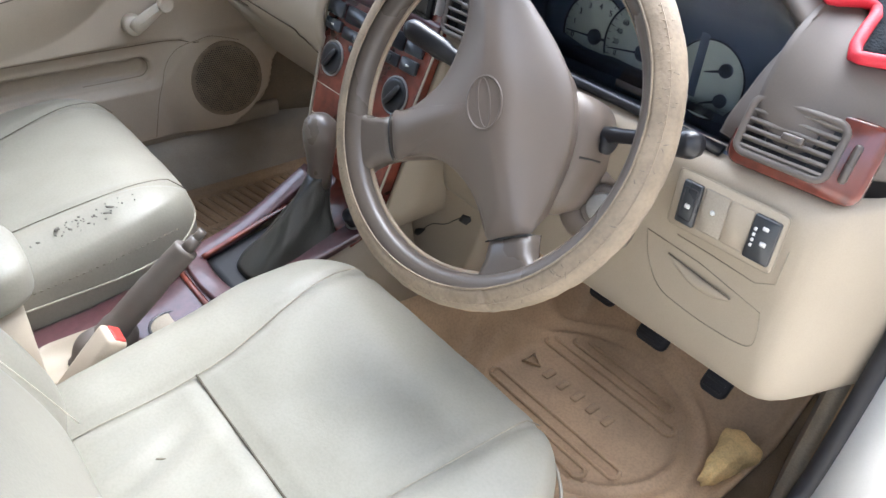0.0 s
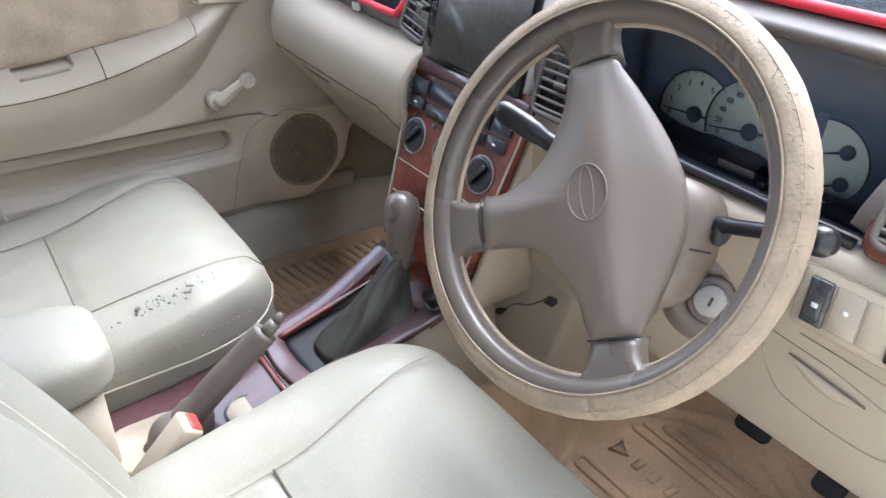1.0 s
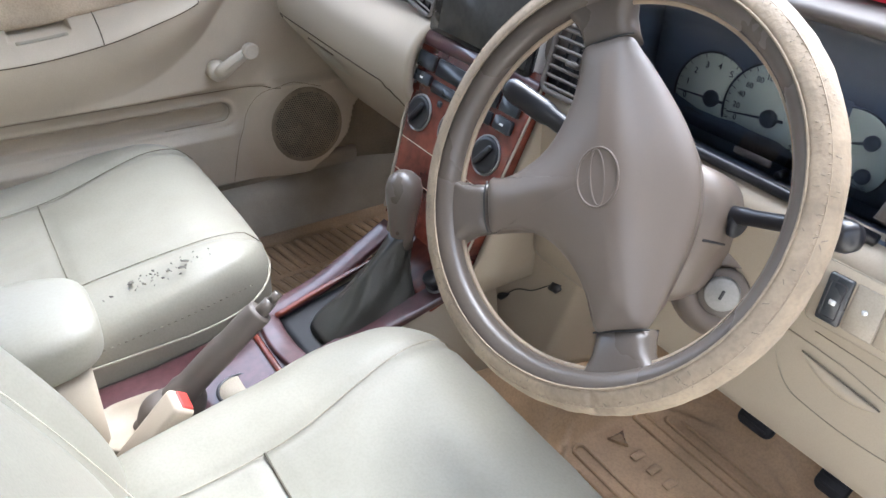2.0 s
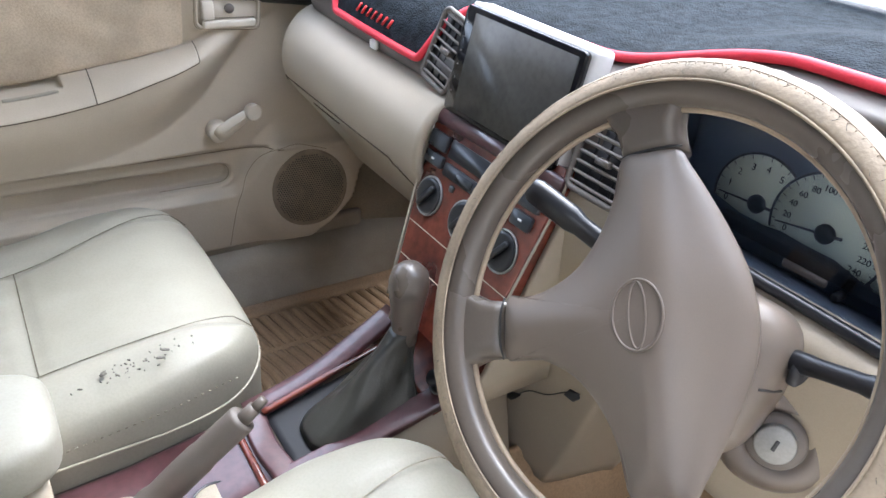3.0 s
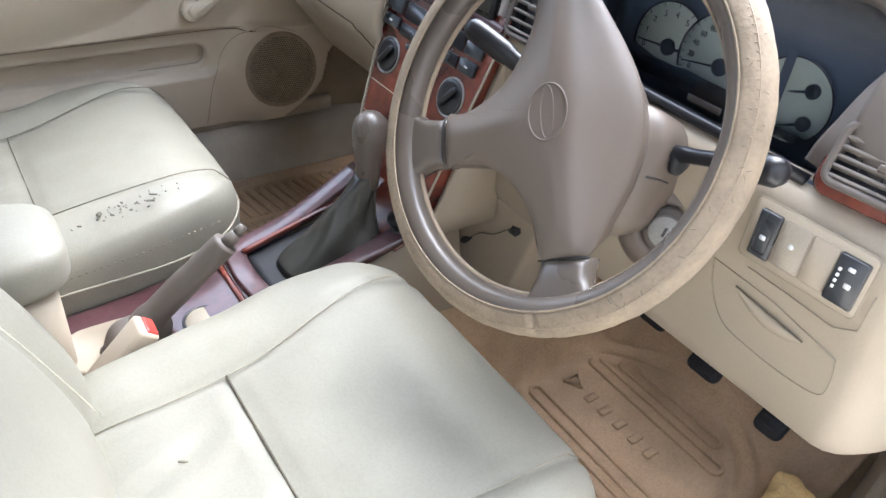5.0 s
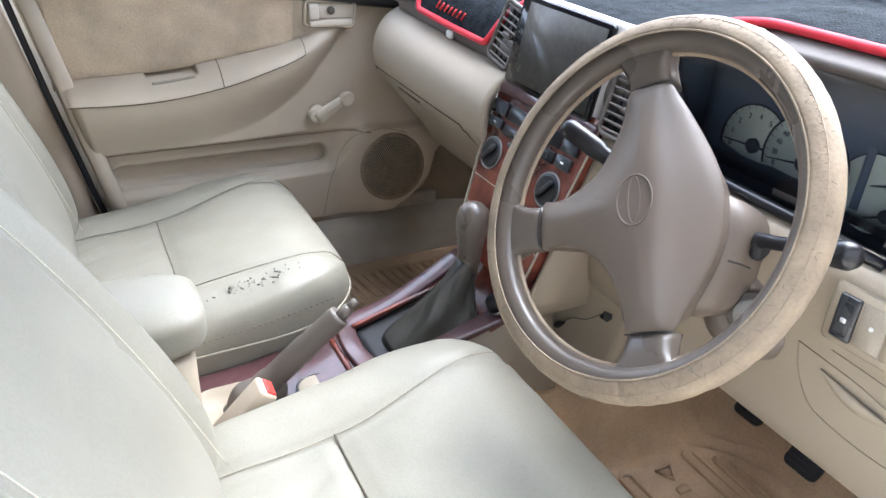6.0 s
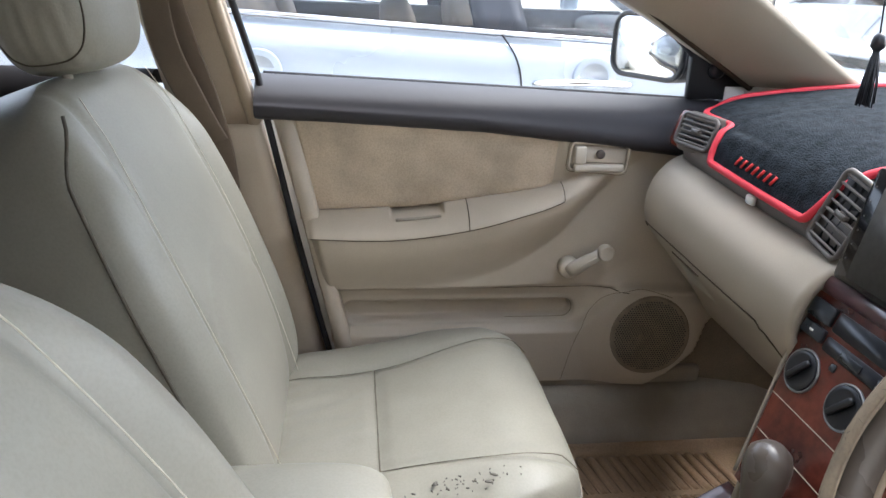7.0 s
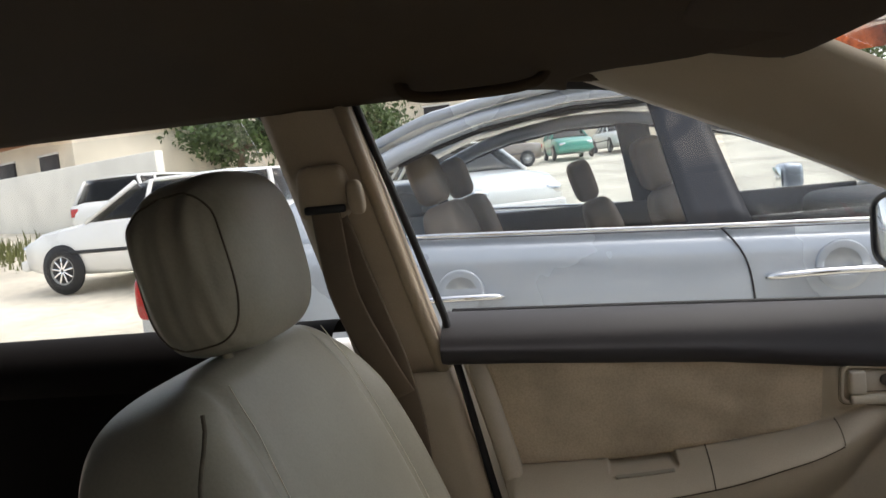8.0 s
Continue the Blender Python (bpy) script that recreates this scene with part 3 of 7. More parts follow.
def passenger_door():
    d = thing("door_1", pose(0, 0, 0), "closed cream passenger door with soiled suede insert and window crank", "door", kind="structure")
    def panel(y, v):
        z = 0.415 + (cap_foot(y) + 0.002 - 0.415) * v
        return (door_x(lean(y, z), z), lean(y, z), z)
    part("trim_panel", surface(panel, np.linspace(-0.045, 0.84, 220), np.linspace(0, 1, 190), 0.03), DOOR_CREAM, d)
    def insert(u, v):
        y = -0.010 + 0.030 * (1 - v) + (0.482 - 0.030 * (1 - v)) * u
        zb = arm_inner(y) - 0.002
        z = zb + (cap_foot(y) + 0.001 - zb) * v
        rim = min(1.0, 12 * min(u, 1 - u, v + 0.02))
        fold = 0.0022 * math.sin(u * 23 + 3 * v) * math.sin(v * 8 + 2 * u) * (1 - v) + 0.0016 * noise.noise((u * 9, v * 5, 1))
        return (door_x(min(y, 0.455), max(z, arm_inner(y) + 0.002)) + 0.001 + 0.004 * rim + fold * rim, y, z)
    part("suede_insert", surface(insert, np.linspace(0, 1, 90), np.linspace(0, 1, 36), 0.003), SUEDE, d, "stained beige suede insert")
    part("insert_gap", tube([np.array(insert(1, v)) + np.array((0.0, 0.0015, 0)) for v in np.linspace(0, 1, 12)], 0.0012, 6), GAP, d)
    # armrest pad with the grab slot along its inner edge
    def pad(u, v):
        y = -0.004 + 0.484 * u
        ze, zi = arm_edge(y), arm_inner(y)
        z = ze + 0.001 + (zi - ze) * v
        end = (1 - step(0.0, 0.07, u)) ** 2
        return (door_x(max(y, 0.03), z) + 0.0035 * (1 - end) - 0.004 * end, y + 0.012 * end * (1 - v), z + 0.003 * (1 - v) * v * 4 - 0.004 * end)
    part("armrest_pad", surface(pad, np.linspace(0, 1, 150), np.linspace(0, 1, 30), 0.012), DOOR_CREAM, d, "padded cream armrest top")
    part("armrest_seam", tube([np.array(pad(0.634, v)) + np.array((0.0006, 0, 0.0004)) for v in np.linspace(0, 1, 12)], 0.0009, 6), GAP, d)
    part("armrest_edge", tube([np.array(pad(u, 0.0)) + np.array((-0.0006, 0, -0.0010)) for u in np.linspace(0.02, 1, 50)], 0.0012, 6), GAP, d)
    part("pad_end_gap", tube([np.array(pad(1.0, v)) + np.array((-0.001, 0.001, 0)) for v in np.linspace(0, 1, 10)], 0.0009, 6), GAP, d)
    grip = [np.array(pad((y + 0.004) / 0.484, 0.58)) + np.array((0.0005, 0, 0.001)) for y in np.linspace(0.168, 0.252, 14)]
    part("grab_rim", tube(grip, 0.0032, 8), LEATHER_SIDE, d, "worn pale lip of the grab slot")
    def on_door(y, z, out=0.0008):
        return (door_x(y, z) + out, y, z)
    part("speaker_panel_gap", tube([on_door(y, z) for y, z in smooth_line(POD[:5], 8)], 0.0004, 6), GAP, d)
    rim = [(0.10, 0.5955), (0.30, 0.5955), (0.512, 0.5955)] + [(0.518 + 0.0215 * math.sin(q), 0.574 + 0.0215 * math.cos(q)) for q in np.linspace(0.2, 2.9, 9)] + [(0.50, 0.5525), (0.40, 0.5525)]
    part("pocket_rim", tube([on_door(y, z, 0.0) for y, z in rim], 0.0010, 6), GROOVE, d)
    part("armrest_crease", tube([on_door(y, 0.6255, 0.0) for y in np.linspace(0.03, 0.64, 60)], 0.0009, 6), GAP, d)
    # dark padded cap below the glass
    def cap(y, a):
        zt, zb = cap_head(y), cap_foot(y)
        shy = 0.012 * step(0.6, 0.85, y)
        prof = smooth_line([(-0.768, zt - 0.012), (-0.764, zt), (-0.745, zt + 0.004), (-0.712, zt - 0.004), (-0.684, zt - 0.020), (-0.672, 0.5 * (zt + zb) - 0.004), (-0.666, zb + 0.018), (-0.672, zb + 0.002), (-0.690, zb - 0.006)], 4)
        return (prof[a][0] - shy, y, prof[a][1])
    part("top_cap", surface(cap, np.linspace(-0.078, 0.84, 50), range(33)), DARK_TRIM, d, "dark grey padded window sill cap")
    part("outer_skin", rbox(0.05, 0.98, 0.62, 0.02, 2, (-0.815, 0.37, 0.68)), WHITE_PAINT, d, "white painted outer skin")
    part("bottom_shelf", rbox(0.12, 0.94, 0.05, 0.01, 2, (-0.765, 0.37, 0.41)), CREAM_DIRTY, d)
    # release handle in its bezel
    bez = part("handle_bezel", moved(tube([(*q, 0.004) for q in rounded(0.112, 0.052, 0.010)], 0.0026, 8, True), pose(-0.680, 0.545, 0.902, 90, 4, 90)), DOOR_CREAM, d)
    part("recess", moved(prism(rounded(0.108, 0.048, 0.010), 0.002), pose(-0.6815, 0.545, 0.902, 90, 4, 90)), DOOR_CREAM, bez)
    part("bezel_gap", moved(tube([(*q, 0.0015) for q in rounded(0.1195, 0.0595, 0.012)], 0.0004, 6, True), pose(-0.680, 0.545, 0.902, 90, 4, 90)), GAP, bez)
    lv = part("release_lever", rbox(0.012, 0.096, 0.014, 0.004, 3, (-0.674, 0.546, 0.8835)), CRANK, bez, "pale release lever")
    part("lever_tab", rbox(0.012, 0.022, 0.034, 0.004, 3, (-0.6735, 0.508, 0.9085)), CRANK, lv)
    part("lever_gap", tube([(-0.6795, 0.521, 0.924), (-0.6795, 0.521, 0.893), (-0.6795, 0.594, 0.8915)], 0.0007, 6), GAP, lv)
    part("lock_button", moved(lathe([(0.0085, 0), (0.0085, 0.005), (0.006, 0.007)], 16), pose(-0.680, 0.548, 0.909, 0, 90, 0)), TAUPE, bez, "small dark lock knob")
    # window crank
    cr = part("window_crank", moved(lathe([(0.021, 0), (0.020, 0.020), (0.017, 0.024)], 24), pose(-0.700, 0.513, 0.678, 0, 90, 0)), CRANK, d)
    part("crank_arm", tube([(-0.678, 0.508, 0.673), (-0.673, 0.517, 0.680), (-0.670, 0.545, 0.699), (-0.668, 0.572, 0.716)], [0.011, 0.0165, 0.0140, 0.0105], 14, flat=0.45, up=(1, 0, 0)), CRANK, cr)
    part("arm_rib", tube([(-0.667, 0.520, 0.682), (-0.664, 0.545, 0.699), (-0.663, 0.560, 0.708)], 0.0016, 6), CRANK, cr)
    part("crank_knob", moved(lathe([(0.011, 0), (0.0150, 0.003), (0.0165, 0.016), (0.0145, 0.021), (0.012, 0.0205), (0.010, 0.0195), (0.002, 0.0195)], 24), pose(-0.675, 0.576, 0.718, 0, 90, 0)), CRANK, cr)
    # speaker grille with rows of small holes
    def mesh_at(r, q, lift=0.0):
        y, z = 0.692 + 0.080 * r * math.cos(q), 0.532 + 0.087 * r * math.sin(q)
        return (door_x(y, z) + lift, y, z)
    rings = [[mesh_at(r, q, lift) for q in np.arange(56) * math.pi / 28] for r, lift in ((1.03, -0.002), (1.0, 0.0012), (0.95, 0.0020), (0.7, 0.0022), (0.4, 0.0024), (0.04, 0.0024))]
    gri = part("speaker_grille", loft(rings), MESH, d, "round soiled speaker grille")
    hole = [(0.0016 * math.cos(q), 0.0016 * math.sin(q)) for q in np.arange(6) * math.pi / 3]
    holes = []
    for i in range(-16, 17):
        for j in range(-18, 19):
            y, z = 0.692 + 0.0052 * (i + 0.5 * (j % 2)), 0.532 + 0.0047 * j
            if math.hypot((y - 0.692) / 0.080, (z - 0.532) / 0.087) < 0.90:
                holes.append(moved(prism(hole, 0.0006), pose(door_x(y, z) + 0.0021, y, z, 0, 90, 0)))
    ho = part("grille_holes", merge(*holes), INK, gri, "rows of small dark holes")
    tagged(ho, kind="stuff")
    # window frame: seals and rear upright
    front = smooth_line([(-0.752, 0.80, 1.035), (-0.735, 0.62, 1.178), (-0.70, 0.40, 1.288), (-0.68, 0.291, 1.340), (-0.67, 0.186, 1.364), (-0.665, 0.06, 1.377), (-0.66, -0.104, 1.386), (-0.655, -0.17, 1.388)], 8)
    part("window_seal", tube(front, 0.012, 8), RUBBER, d)
    part("rear_seal", tube([(-0.655, -0.172, 1.39), (-0.690, -0.118, 1.20), (-0.705, -0.072, 1.035), (-0.698, -0.060, 0.968), (-0.697, -0.018, 0.757), (-0.697, 0.022, 0.58), (-0.697, 0.060, 0.42)], 0.0065, 8), RUBBER, d)
    part("sill_seal", tube([(-0.769, y, cap_head(y) + 0.001) for y in np.linspace(-0.07, 0.82, 14)], 0.005, 8), RUBBER, d)
    part("end_strip", loft([[(x, lean(-0.045, z) + w, z) for x, w in ((-0.715, 0.004), (-0.686, 0.004), (-0.681, 0.008), (-0.681, 0.032), (-0.688, 0.036), (-0.715, 0.036))] for z in (0.42, 0.60, 0.78, 0.966)]), DOOR_CREAM, d, "plain cream strip along the door's rear edge")
    sail = prism([(0.730, 1.005), (0.875, 1.005), (0.860, 1.035), (0.725, 1.165)], 0.02)
    part("mirror_sail", moved(sail, Matrix(((0, 0, 1, -0.755), (1, 0, 0, 0), (0, 1, 0, 0), (0, 0, 0, 1)))), BLACK_MATT, d, "black corner cap behind the mirror")
    part("mirror_knob", moved(lathe([(0.016, 0), (0.016, 0.008), (0.010, 0.014)], 16), pose(-0.735, 0.775, 1.060, 0, 90, 0)), BLACK, d)
    pane = part("window_pane", surface(lambda u, v: (-0.767 + 0.10 * v, (-0.07 - 0.10 * v) * (1 - u) + (0.81 - 0.44 * v) * u, 1.00 + 0.375 * v), np.linspace(0, 1, 8), np.linspace(0, 1, 8), 0.003), GLASS, d)
    pane.visible_shadow = False
    # rear door behind it
    r = thing("door_2", pose(0, 0, 0), "closed rear passenger door with a dark padded window sill", "door", kind="structure")
    part("trim_panel", rbox(0.05, 0.78, 0.50, 0.02, 3, (-0.72, -0.63, 0.72)), REAR_SHADED, r)
    part("top_cap", surface(lambda y, a: (-0.70 + 0.06 * math.sin(a), y, 0.995 + 0.05 * math.cos(a)), np.linspace(-1.03, -0.24, 20), np.linspace(-1.2, 2.6, 14)), REAR_SHADED, r, "dark grey padded sill cap, blackened for shade")
    part("window_seal", tube(smooth_line([(-0.725, -0.222, 1.035), (-0.69, -0.272, 1.25), (-0.682, -0.292, 1.33), (-0.676, -0.318, 1.378), (-0.67, -0.36, 1.398), (-0.665, -0.60, 1.400), (-0.668, -0.80, 1.378), (-0.67, -1.02, 1.34)], 6), 0.012, 8), RUBBER, r)
    part("outer_skin", rbox(0.05, 0.80, 0.62, 0.02, 2, (-0.815, -0.64, 0.68)), WHITE_PAINT, r)
    pane = part("window_pane", surface(lambda u, v: (-0.755 + 0.085 * v, (-0.23 - 0.12 * v) * (1 - u) - 1.03 * u, 1.03 + 0.335 * v), np.linspace(0, 1, 8), np.linspace(0, 1, 8), 0.003), GLASS, r)
    pane.visible_shadow = False
    # right-hand rear door closes the far side
    q = thing("door_3", pose(0, 0, 0), "closed rear door on the driver's side", "door", kind="structure")
    part("trim_panel", rbox(0.05, 0.78, 0.62, 0.02, 3, (0.72, -0.63, 0.72)), CREAM_DIRTY, q)
    # Unseen pane, smoked to hold down light reaching the rear.
    pane = part("window_pane", surface(lambda u, v: (0.755 - 0.085 * v, (-0.23 - 0.12 * v) * (1 - u) - 1.03 * u, 1.03 + 0.335 * v), np.linspace(0, 1, 8), np.linspace(0, 1, 8), 0.003), PRIVACY, q)
    pane.visible_shadow = False


def side_mirror():
    mirror = thing("side_mirror", pose(-0.905, 0.725, 1.088, 0, 0, 30), "dark blue-grey door mirror outside the passenger window", "side mirror")
    v, f = pillow(0.20, 0.10, 0.145, 4, 14, lambda p: p * np.array([1, 1, 1]) + np.array([0, 0.02, 0]))
    part("housing", (v, f), DARK_TRIM, mirror)
    part("mirror_glass", moved(prism(rounded(0.170, 0.115, 0.03), 0.004, 0.001), pose(0, -0.030, 0, 90, 0, 0)), MIRROR, mirror)
    part("mirror_rim", moved(tube([(*q, 0) for q in rounded(0.180, 0.125, 0.032)], 0.006, 8, True), pose(0, -0.030, 0, 90, 0, 0)), BLACK, mirror)
    part("mirror_foot", rbox(0.10, 0.06, 0.05, 0.015, 3, (0.125, 0.03, -0.035)), DARK_TRIM, mirror)


shell_floor()
shell_roof()
shell_pillars()
shell_glass()
passenger_door()
side_mirror()


# ---- dashboard ----
dash = thing("dashboard", pose(0, 0, 0), "cream and taupe car dashboard with wood trim and round vents", "dashboard")

LOWER_LEFT = smooth_line([(0.668, 0.912), (0.634, 0.896), (0.610, 0.858), (0.612, 0.803), (0.662, 0.742), (0.722, 0.672), (0.775, 0.610), (0.88, 0.56)], 6)
LOWER_RIGHT = smooth_line([(0.690, 0.893), (0.662, 0.885), (0.652, 0.862), (0.656, 0.82), (0.664, 0.77), (0.674, 0.70), (0.690, 0.635), (0.74, 0.61), (0.86, 0.59)], 6)


def lower_left(x, k):
    y, z = LOWER_LEFT[k]
    e = step(0.54, 0.72, -x)
    return (x, y + 0.10 * e * e, z + 0.012 * step(0.2, 0.65, -x) * (1 - k / len(LOWER_LEFT)))


def lower_right(x, k):
    y, z = LOWER_RIGHT[k]
    e = step(0.62, 0.715, x)
    return (x, y + 0.14 * e * e, z)


part("lower_panel", surface(lower_left, np.linspace(-0.715, -0.118, 60), range(len(LOWER_LEFT))[::-1], 0.012), CREAM, dash, "cream passenger side panel")
part("knee_panel", surface(lower_right, np.linspace(0.112, 0.715, 60), range(len(LOWER_RIGHT))[::-1], 0.012), CREAM, dash, "cream panel round the driver's knees")


def glove_edge(x0, x1, k0, k1, lift=0.001):
    line = [(x0, k1), (x0, k0 + 2), (x0 + 0.03, k0), (x1 - 0.03, k0), (x1, k0 + 2), (x1, k1), (x1, k1)]
    return [np.array(lower_left(x, int(round(k)))) + np.array((0, -lift, 0)) for a, b in zip(line, line[1:]) for x, k in [(a[0] + (b[0] - a[0]) * t, a[1] + (b[1] - a[1]) * t) for t in np.linspace(0, 1, 8)[:-1]]]


part("glove_box_gap", tube(glove_edge(-0.610, -0.17, 18, 34), 0.0010, 6), GAP, dash)
gl = part("glove_box_handle", surface(lambda u, v: np.array(lower_left(-0.475 + 0.085 * u, int(21 + 4 * v))) + np.array((0, -0.003 - 0.010 * math.sin(math.pi * v) * math.sin(math.pi * u), 0)), np.linspace(0, 1, 14), np.linspace(0, 1, 5)), LEATHER_SIDE, dash, "pale glove box latch")
part("latch_shadow_gap", tube([np.array(lower_left(-0.485 + 0.10 * t, 20)) + np.array((0, -0.001, 0)) for t in np.linspace(0, 1, 10)], 0.0012, 6), GAP, dash)

# upper taupe pad: a profile swept across the car, lifted into a hood over the instruments
UPPER = smooth_line([(0.672, 0.905), (0.664, 0.925), (0.668, 0.950), (0.688, 0.985), (0.735, 1.012), (0.82, 1.024), (0.95, 1.035), (1.15, 1.045)], 6)


def hood(x):
    return step(0.06, 0.30, x) * (1 - step(0.50, 0.60, x))


def upper(x, k):
    y, z = UPPER[k]
    e = step(0.54, 0.72, abs(x))
    back = 1 - step(0.80, 1.10, y)
    h = hood(x)
    return np.array((x, y + 0.10 * e * e * (1 - step(0.7, 1.1, y)) + 0.012 * h, z + 0.048 * h * back + 0.012 * step(0.2, 0.65, -x) * (y < 0.69)))


NU = len(UPPER)
part("upper_pad", surface(upper, np.linspace(-0.715, 0.145, 90), range(NU), 0.012), TAUPE, dash, "taupe soft upper pad")
part("upper_pad_end", surface(upper, np.linspace(0.548, 0.715, 30), range(NU), 0.012), TAUPE, dash)
part("pad_cheek", surface(lambda u, k: (0.549 - (0.034 - 0.0012 * k) * (1 - u), UPPER[k][0] + 0.012 * (1 - u), UPPER[k][1]), np.linspace(0, 1, 8), range(0, 22), 0.008), TAUPE, dash)
part("instrument_hood", surface(upper, np.linspace(0.145, 0.555, 50), range(20, NU), 0.010), TAUPE, dash, "taupe hood over the instruments")

# instruments
clu = part("instrument_binnacle", surface(lambda x, t: (x, 0.828 - 0.005 * t, 0.815 + (0.207 + 0.048 * hood(x)) * t), np.linspace(0.14, 0.56, 24), np.linspace(0, 1, 4), 0.01), GLARE_SLATE, dash, "dark instrument cluster with pale dials")
part("cluster_floor", surface(lambda x, t: (x, 0.676 + 0.165 * t, 0.893 - 0.068 * t), np.linspace(0.14, 0.56, 4), np.linspace(0, 1, 4), 0.008), GLARE_SLATE, clu)
for x, s in ((0.150, 1), (0.553, -1)):
    part("cluster_side", surface(lambda t, u: (x - s * 0.01 * t, 0.690 + 0.155 * t, 0.83 + (0.145 + 0.03 * t) * u + 0.06 * (1 - t) * (1 - u)), np.linspace(0, 1, 4), np.linspace(0, 1, 4), 0.006), GLARE_SLATE, clu)
part("cluster_lip", tube([(0.150, 0.676, 0.905), (0.25, 0.672, 0.899), (0.35, 0.670, 0.897), (0.45, 0.670, 0.896), (0.530, 0.672, 0.893)], 0.006, 8), BLACK, clu)


def dial(x, z, r, a0, a1, numbers, needle, y=0.797, big=False):
    m = pose(x, y, z, 90, 0, 0)
    arc = [(r * math.cos(radians(a)), r * math.sin(radians(a))) for a in np.linspace(a0, a1, 40)]
    face = part("dial_face", prism([(-0.3 * r, -0.35 * r), (0.3 * r, -0.35 * r)] + arc, 0.003), DIAL, clu, "pale green dial", m)
    part("dial_ring", tube([(p[0] * 1.02, p[1] * 1.02, 0.004) for p in arc], 0.0014, 6), BLACK, face)
    for k in range(len(numbers) * 2 - 1):
        a = radians(a1 + (a0 - a1) * k / (len(numbers) * 2 - 2))
        ln = 0.08 if k % 2 == 0 else 0.05
        tick = [(q * r * math.cos(a), q * r * math.sin(a), 0.0035) for q in (0.99, 0.99 - ln)]
        part("tick", tube(tick, 0.0005, 4), INK, face)
        if k % 2 == 0 and numbers[k // 2]:
            lettering("numeral", numbers[k // 2], r * (0.20 if len(numbers) < 10 else 0.155), INK, face, pose(0.74 * r * math.cos(a), 0.74 * r * math.sin(a), 0.0036))
    hub = part("needle_hub", lathe([(0.010, 0.003), (0.010, 0.007), (0.007, 0.009)], 20), BLACK, face)
    a = radians(needle)
    part("needle", tube([(-0.018 * math.cos(a), -0.018 * math.sin(a), 0.007), (0.9 * r * math.cos(a), 0.9 * r * math.sin(a), 0.006)], [0.0018, 0.0007], 6), INK, hub)
    return face


d1 = dial(0.258, 0.902, 0.052, -15, 192, ["8", "7", "6", "5", "4", "3", "2", "1", "0"][::-1], 184)
lettering("unit_print", "x1000r/min", 0.006, INK, d1, pose(-0.02, -0.022, 0.0036))
d2 = dial(0.337, 0.907, 0.058, -30, 198, ["0", "20", "40", "60", "80", "100", "120", "140", "160", "180", "200", "220", "240"], 190, 0.793)
lettering("unit_print", "km/h", 0.009, INK, d2, pose(0.0, -0.024, 0.0036))
d3 = part("dial_face", prism([(0.045 * math.cos(q), 0.045 * math.sin(q)) for q in np.arange(48) * math.pi / 24], 0.003), DIAL, clu, "pale green fuel and heat dial", pose(0.427, 0.797, 0.904, 90, 0, 0))
part("dial_bar", rbox(0.011, 0.074, 0.0012, 0.0004, 1, (-0.016, 0.012, 0.0035)), GLARE_SLATE, d3)
for hx, hy, q in ((0.020, 0.018, 200), (0.023, -0.017, 205)):
    part("needle_hub", moved(lathe([(0.008, 0.003), (0.008, 0.007), (0.006, 0.009)], 16), pose(hx, hy, 0)), BLACK, d3)
    part("needle", tube([(hx, hy, 0.007), (hx + 0.026 * math.cos(radians(q)), hy + 0.026 * math.sin(radians(q)), 0.006)], [0.002, 0.0008], 6), INK, d3)
part("dial_ring", tube([(0.0458 * math.cos(q), 0.0458 * math.sin(q), 0.003) for q in np.arange(48) * math.pi / 24], 0.0012, 6, True), BLACK, d3)
part("trip_window", rbox(0.05, 0.004, 0.010, 0.002, 1, (0.330, 0.792, 0.858)), TAUPE, clu)
part("trip_button", moved(lathe([(0.005, 0), (0.005, 0.012), (0.003, 0.013)], 12), pose(0.368, 0.80, 0.852, 90, 0, 0)), BLACK, clu)
cg = part("cover_pane", surface(lambda x, t: (x, 0.724 + 0.071 * t, (0.991 + 0.048 * hood(x)) * (1 - t) + 0.863 * t), np.linspace(0.16, 0.545, 24), np.linspace(0, 1, 5), 0.002), COVER_GLASS, clu)
cg.visible_shadow = False


def rbox_geo(sx, sy, sz, r, seg=2):
    bm = rbox(sx, sy, sz, r, seg)
    bm.verts.index_update()
    out = (np.array([v.co for v in bm.verts]), [tuple(v.index for v in f.verts) for f in bm.faces])
    bm.free()
    return out


def louvre_vent(w, h, m, slats=6, frame_mat=TAUPE, label="slatted air vent"):
    v = part("air_vent", moved(tube([(*q, 0) for q in rounded(w, h, 0.010)], 0.0036, 8, True), pose(0, 0, 0.001)), frame_mat, dash, label, m)
    part("vent_box", moved(prism(rounded(w * 0.98, h * 0.98, 0.010), 0.002), pose(0, 0, -0.008)), BLACK_MATT, v)
    for k in range(slats):
        y = -h / 2 + h * (k + 0.6) / (slats + 0.2)
        part("slat", moved(rbox_geo(w * 0.97, 0.0032, 0.0075, 0.0010), pose(0, y, -0.001, -24, 0, 0)), SLAT, v)
    for k in range(3):
        part("rear_vane", rbox(0.0025, h * 0.9, 0.004, 0.0008, 1, (w * (-0.25 + 0.25 * k), 0, -0.0045)), BLACK_MATT, v)
    part("vane_tab", rbox(0.020, 0.0075, 0.009, 0.002, 2, (0.004, 0, 0.004)), TAUPE_GLOSS, v)
    return v


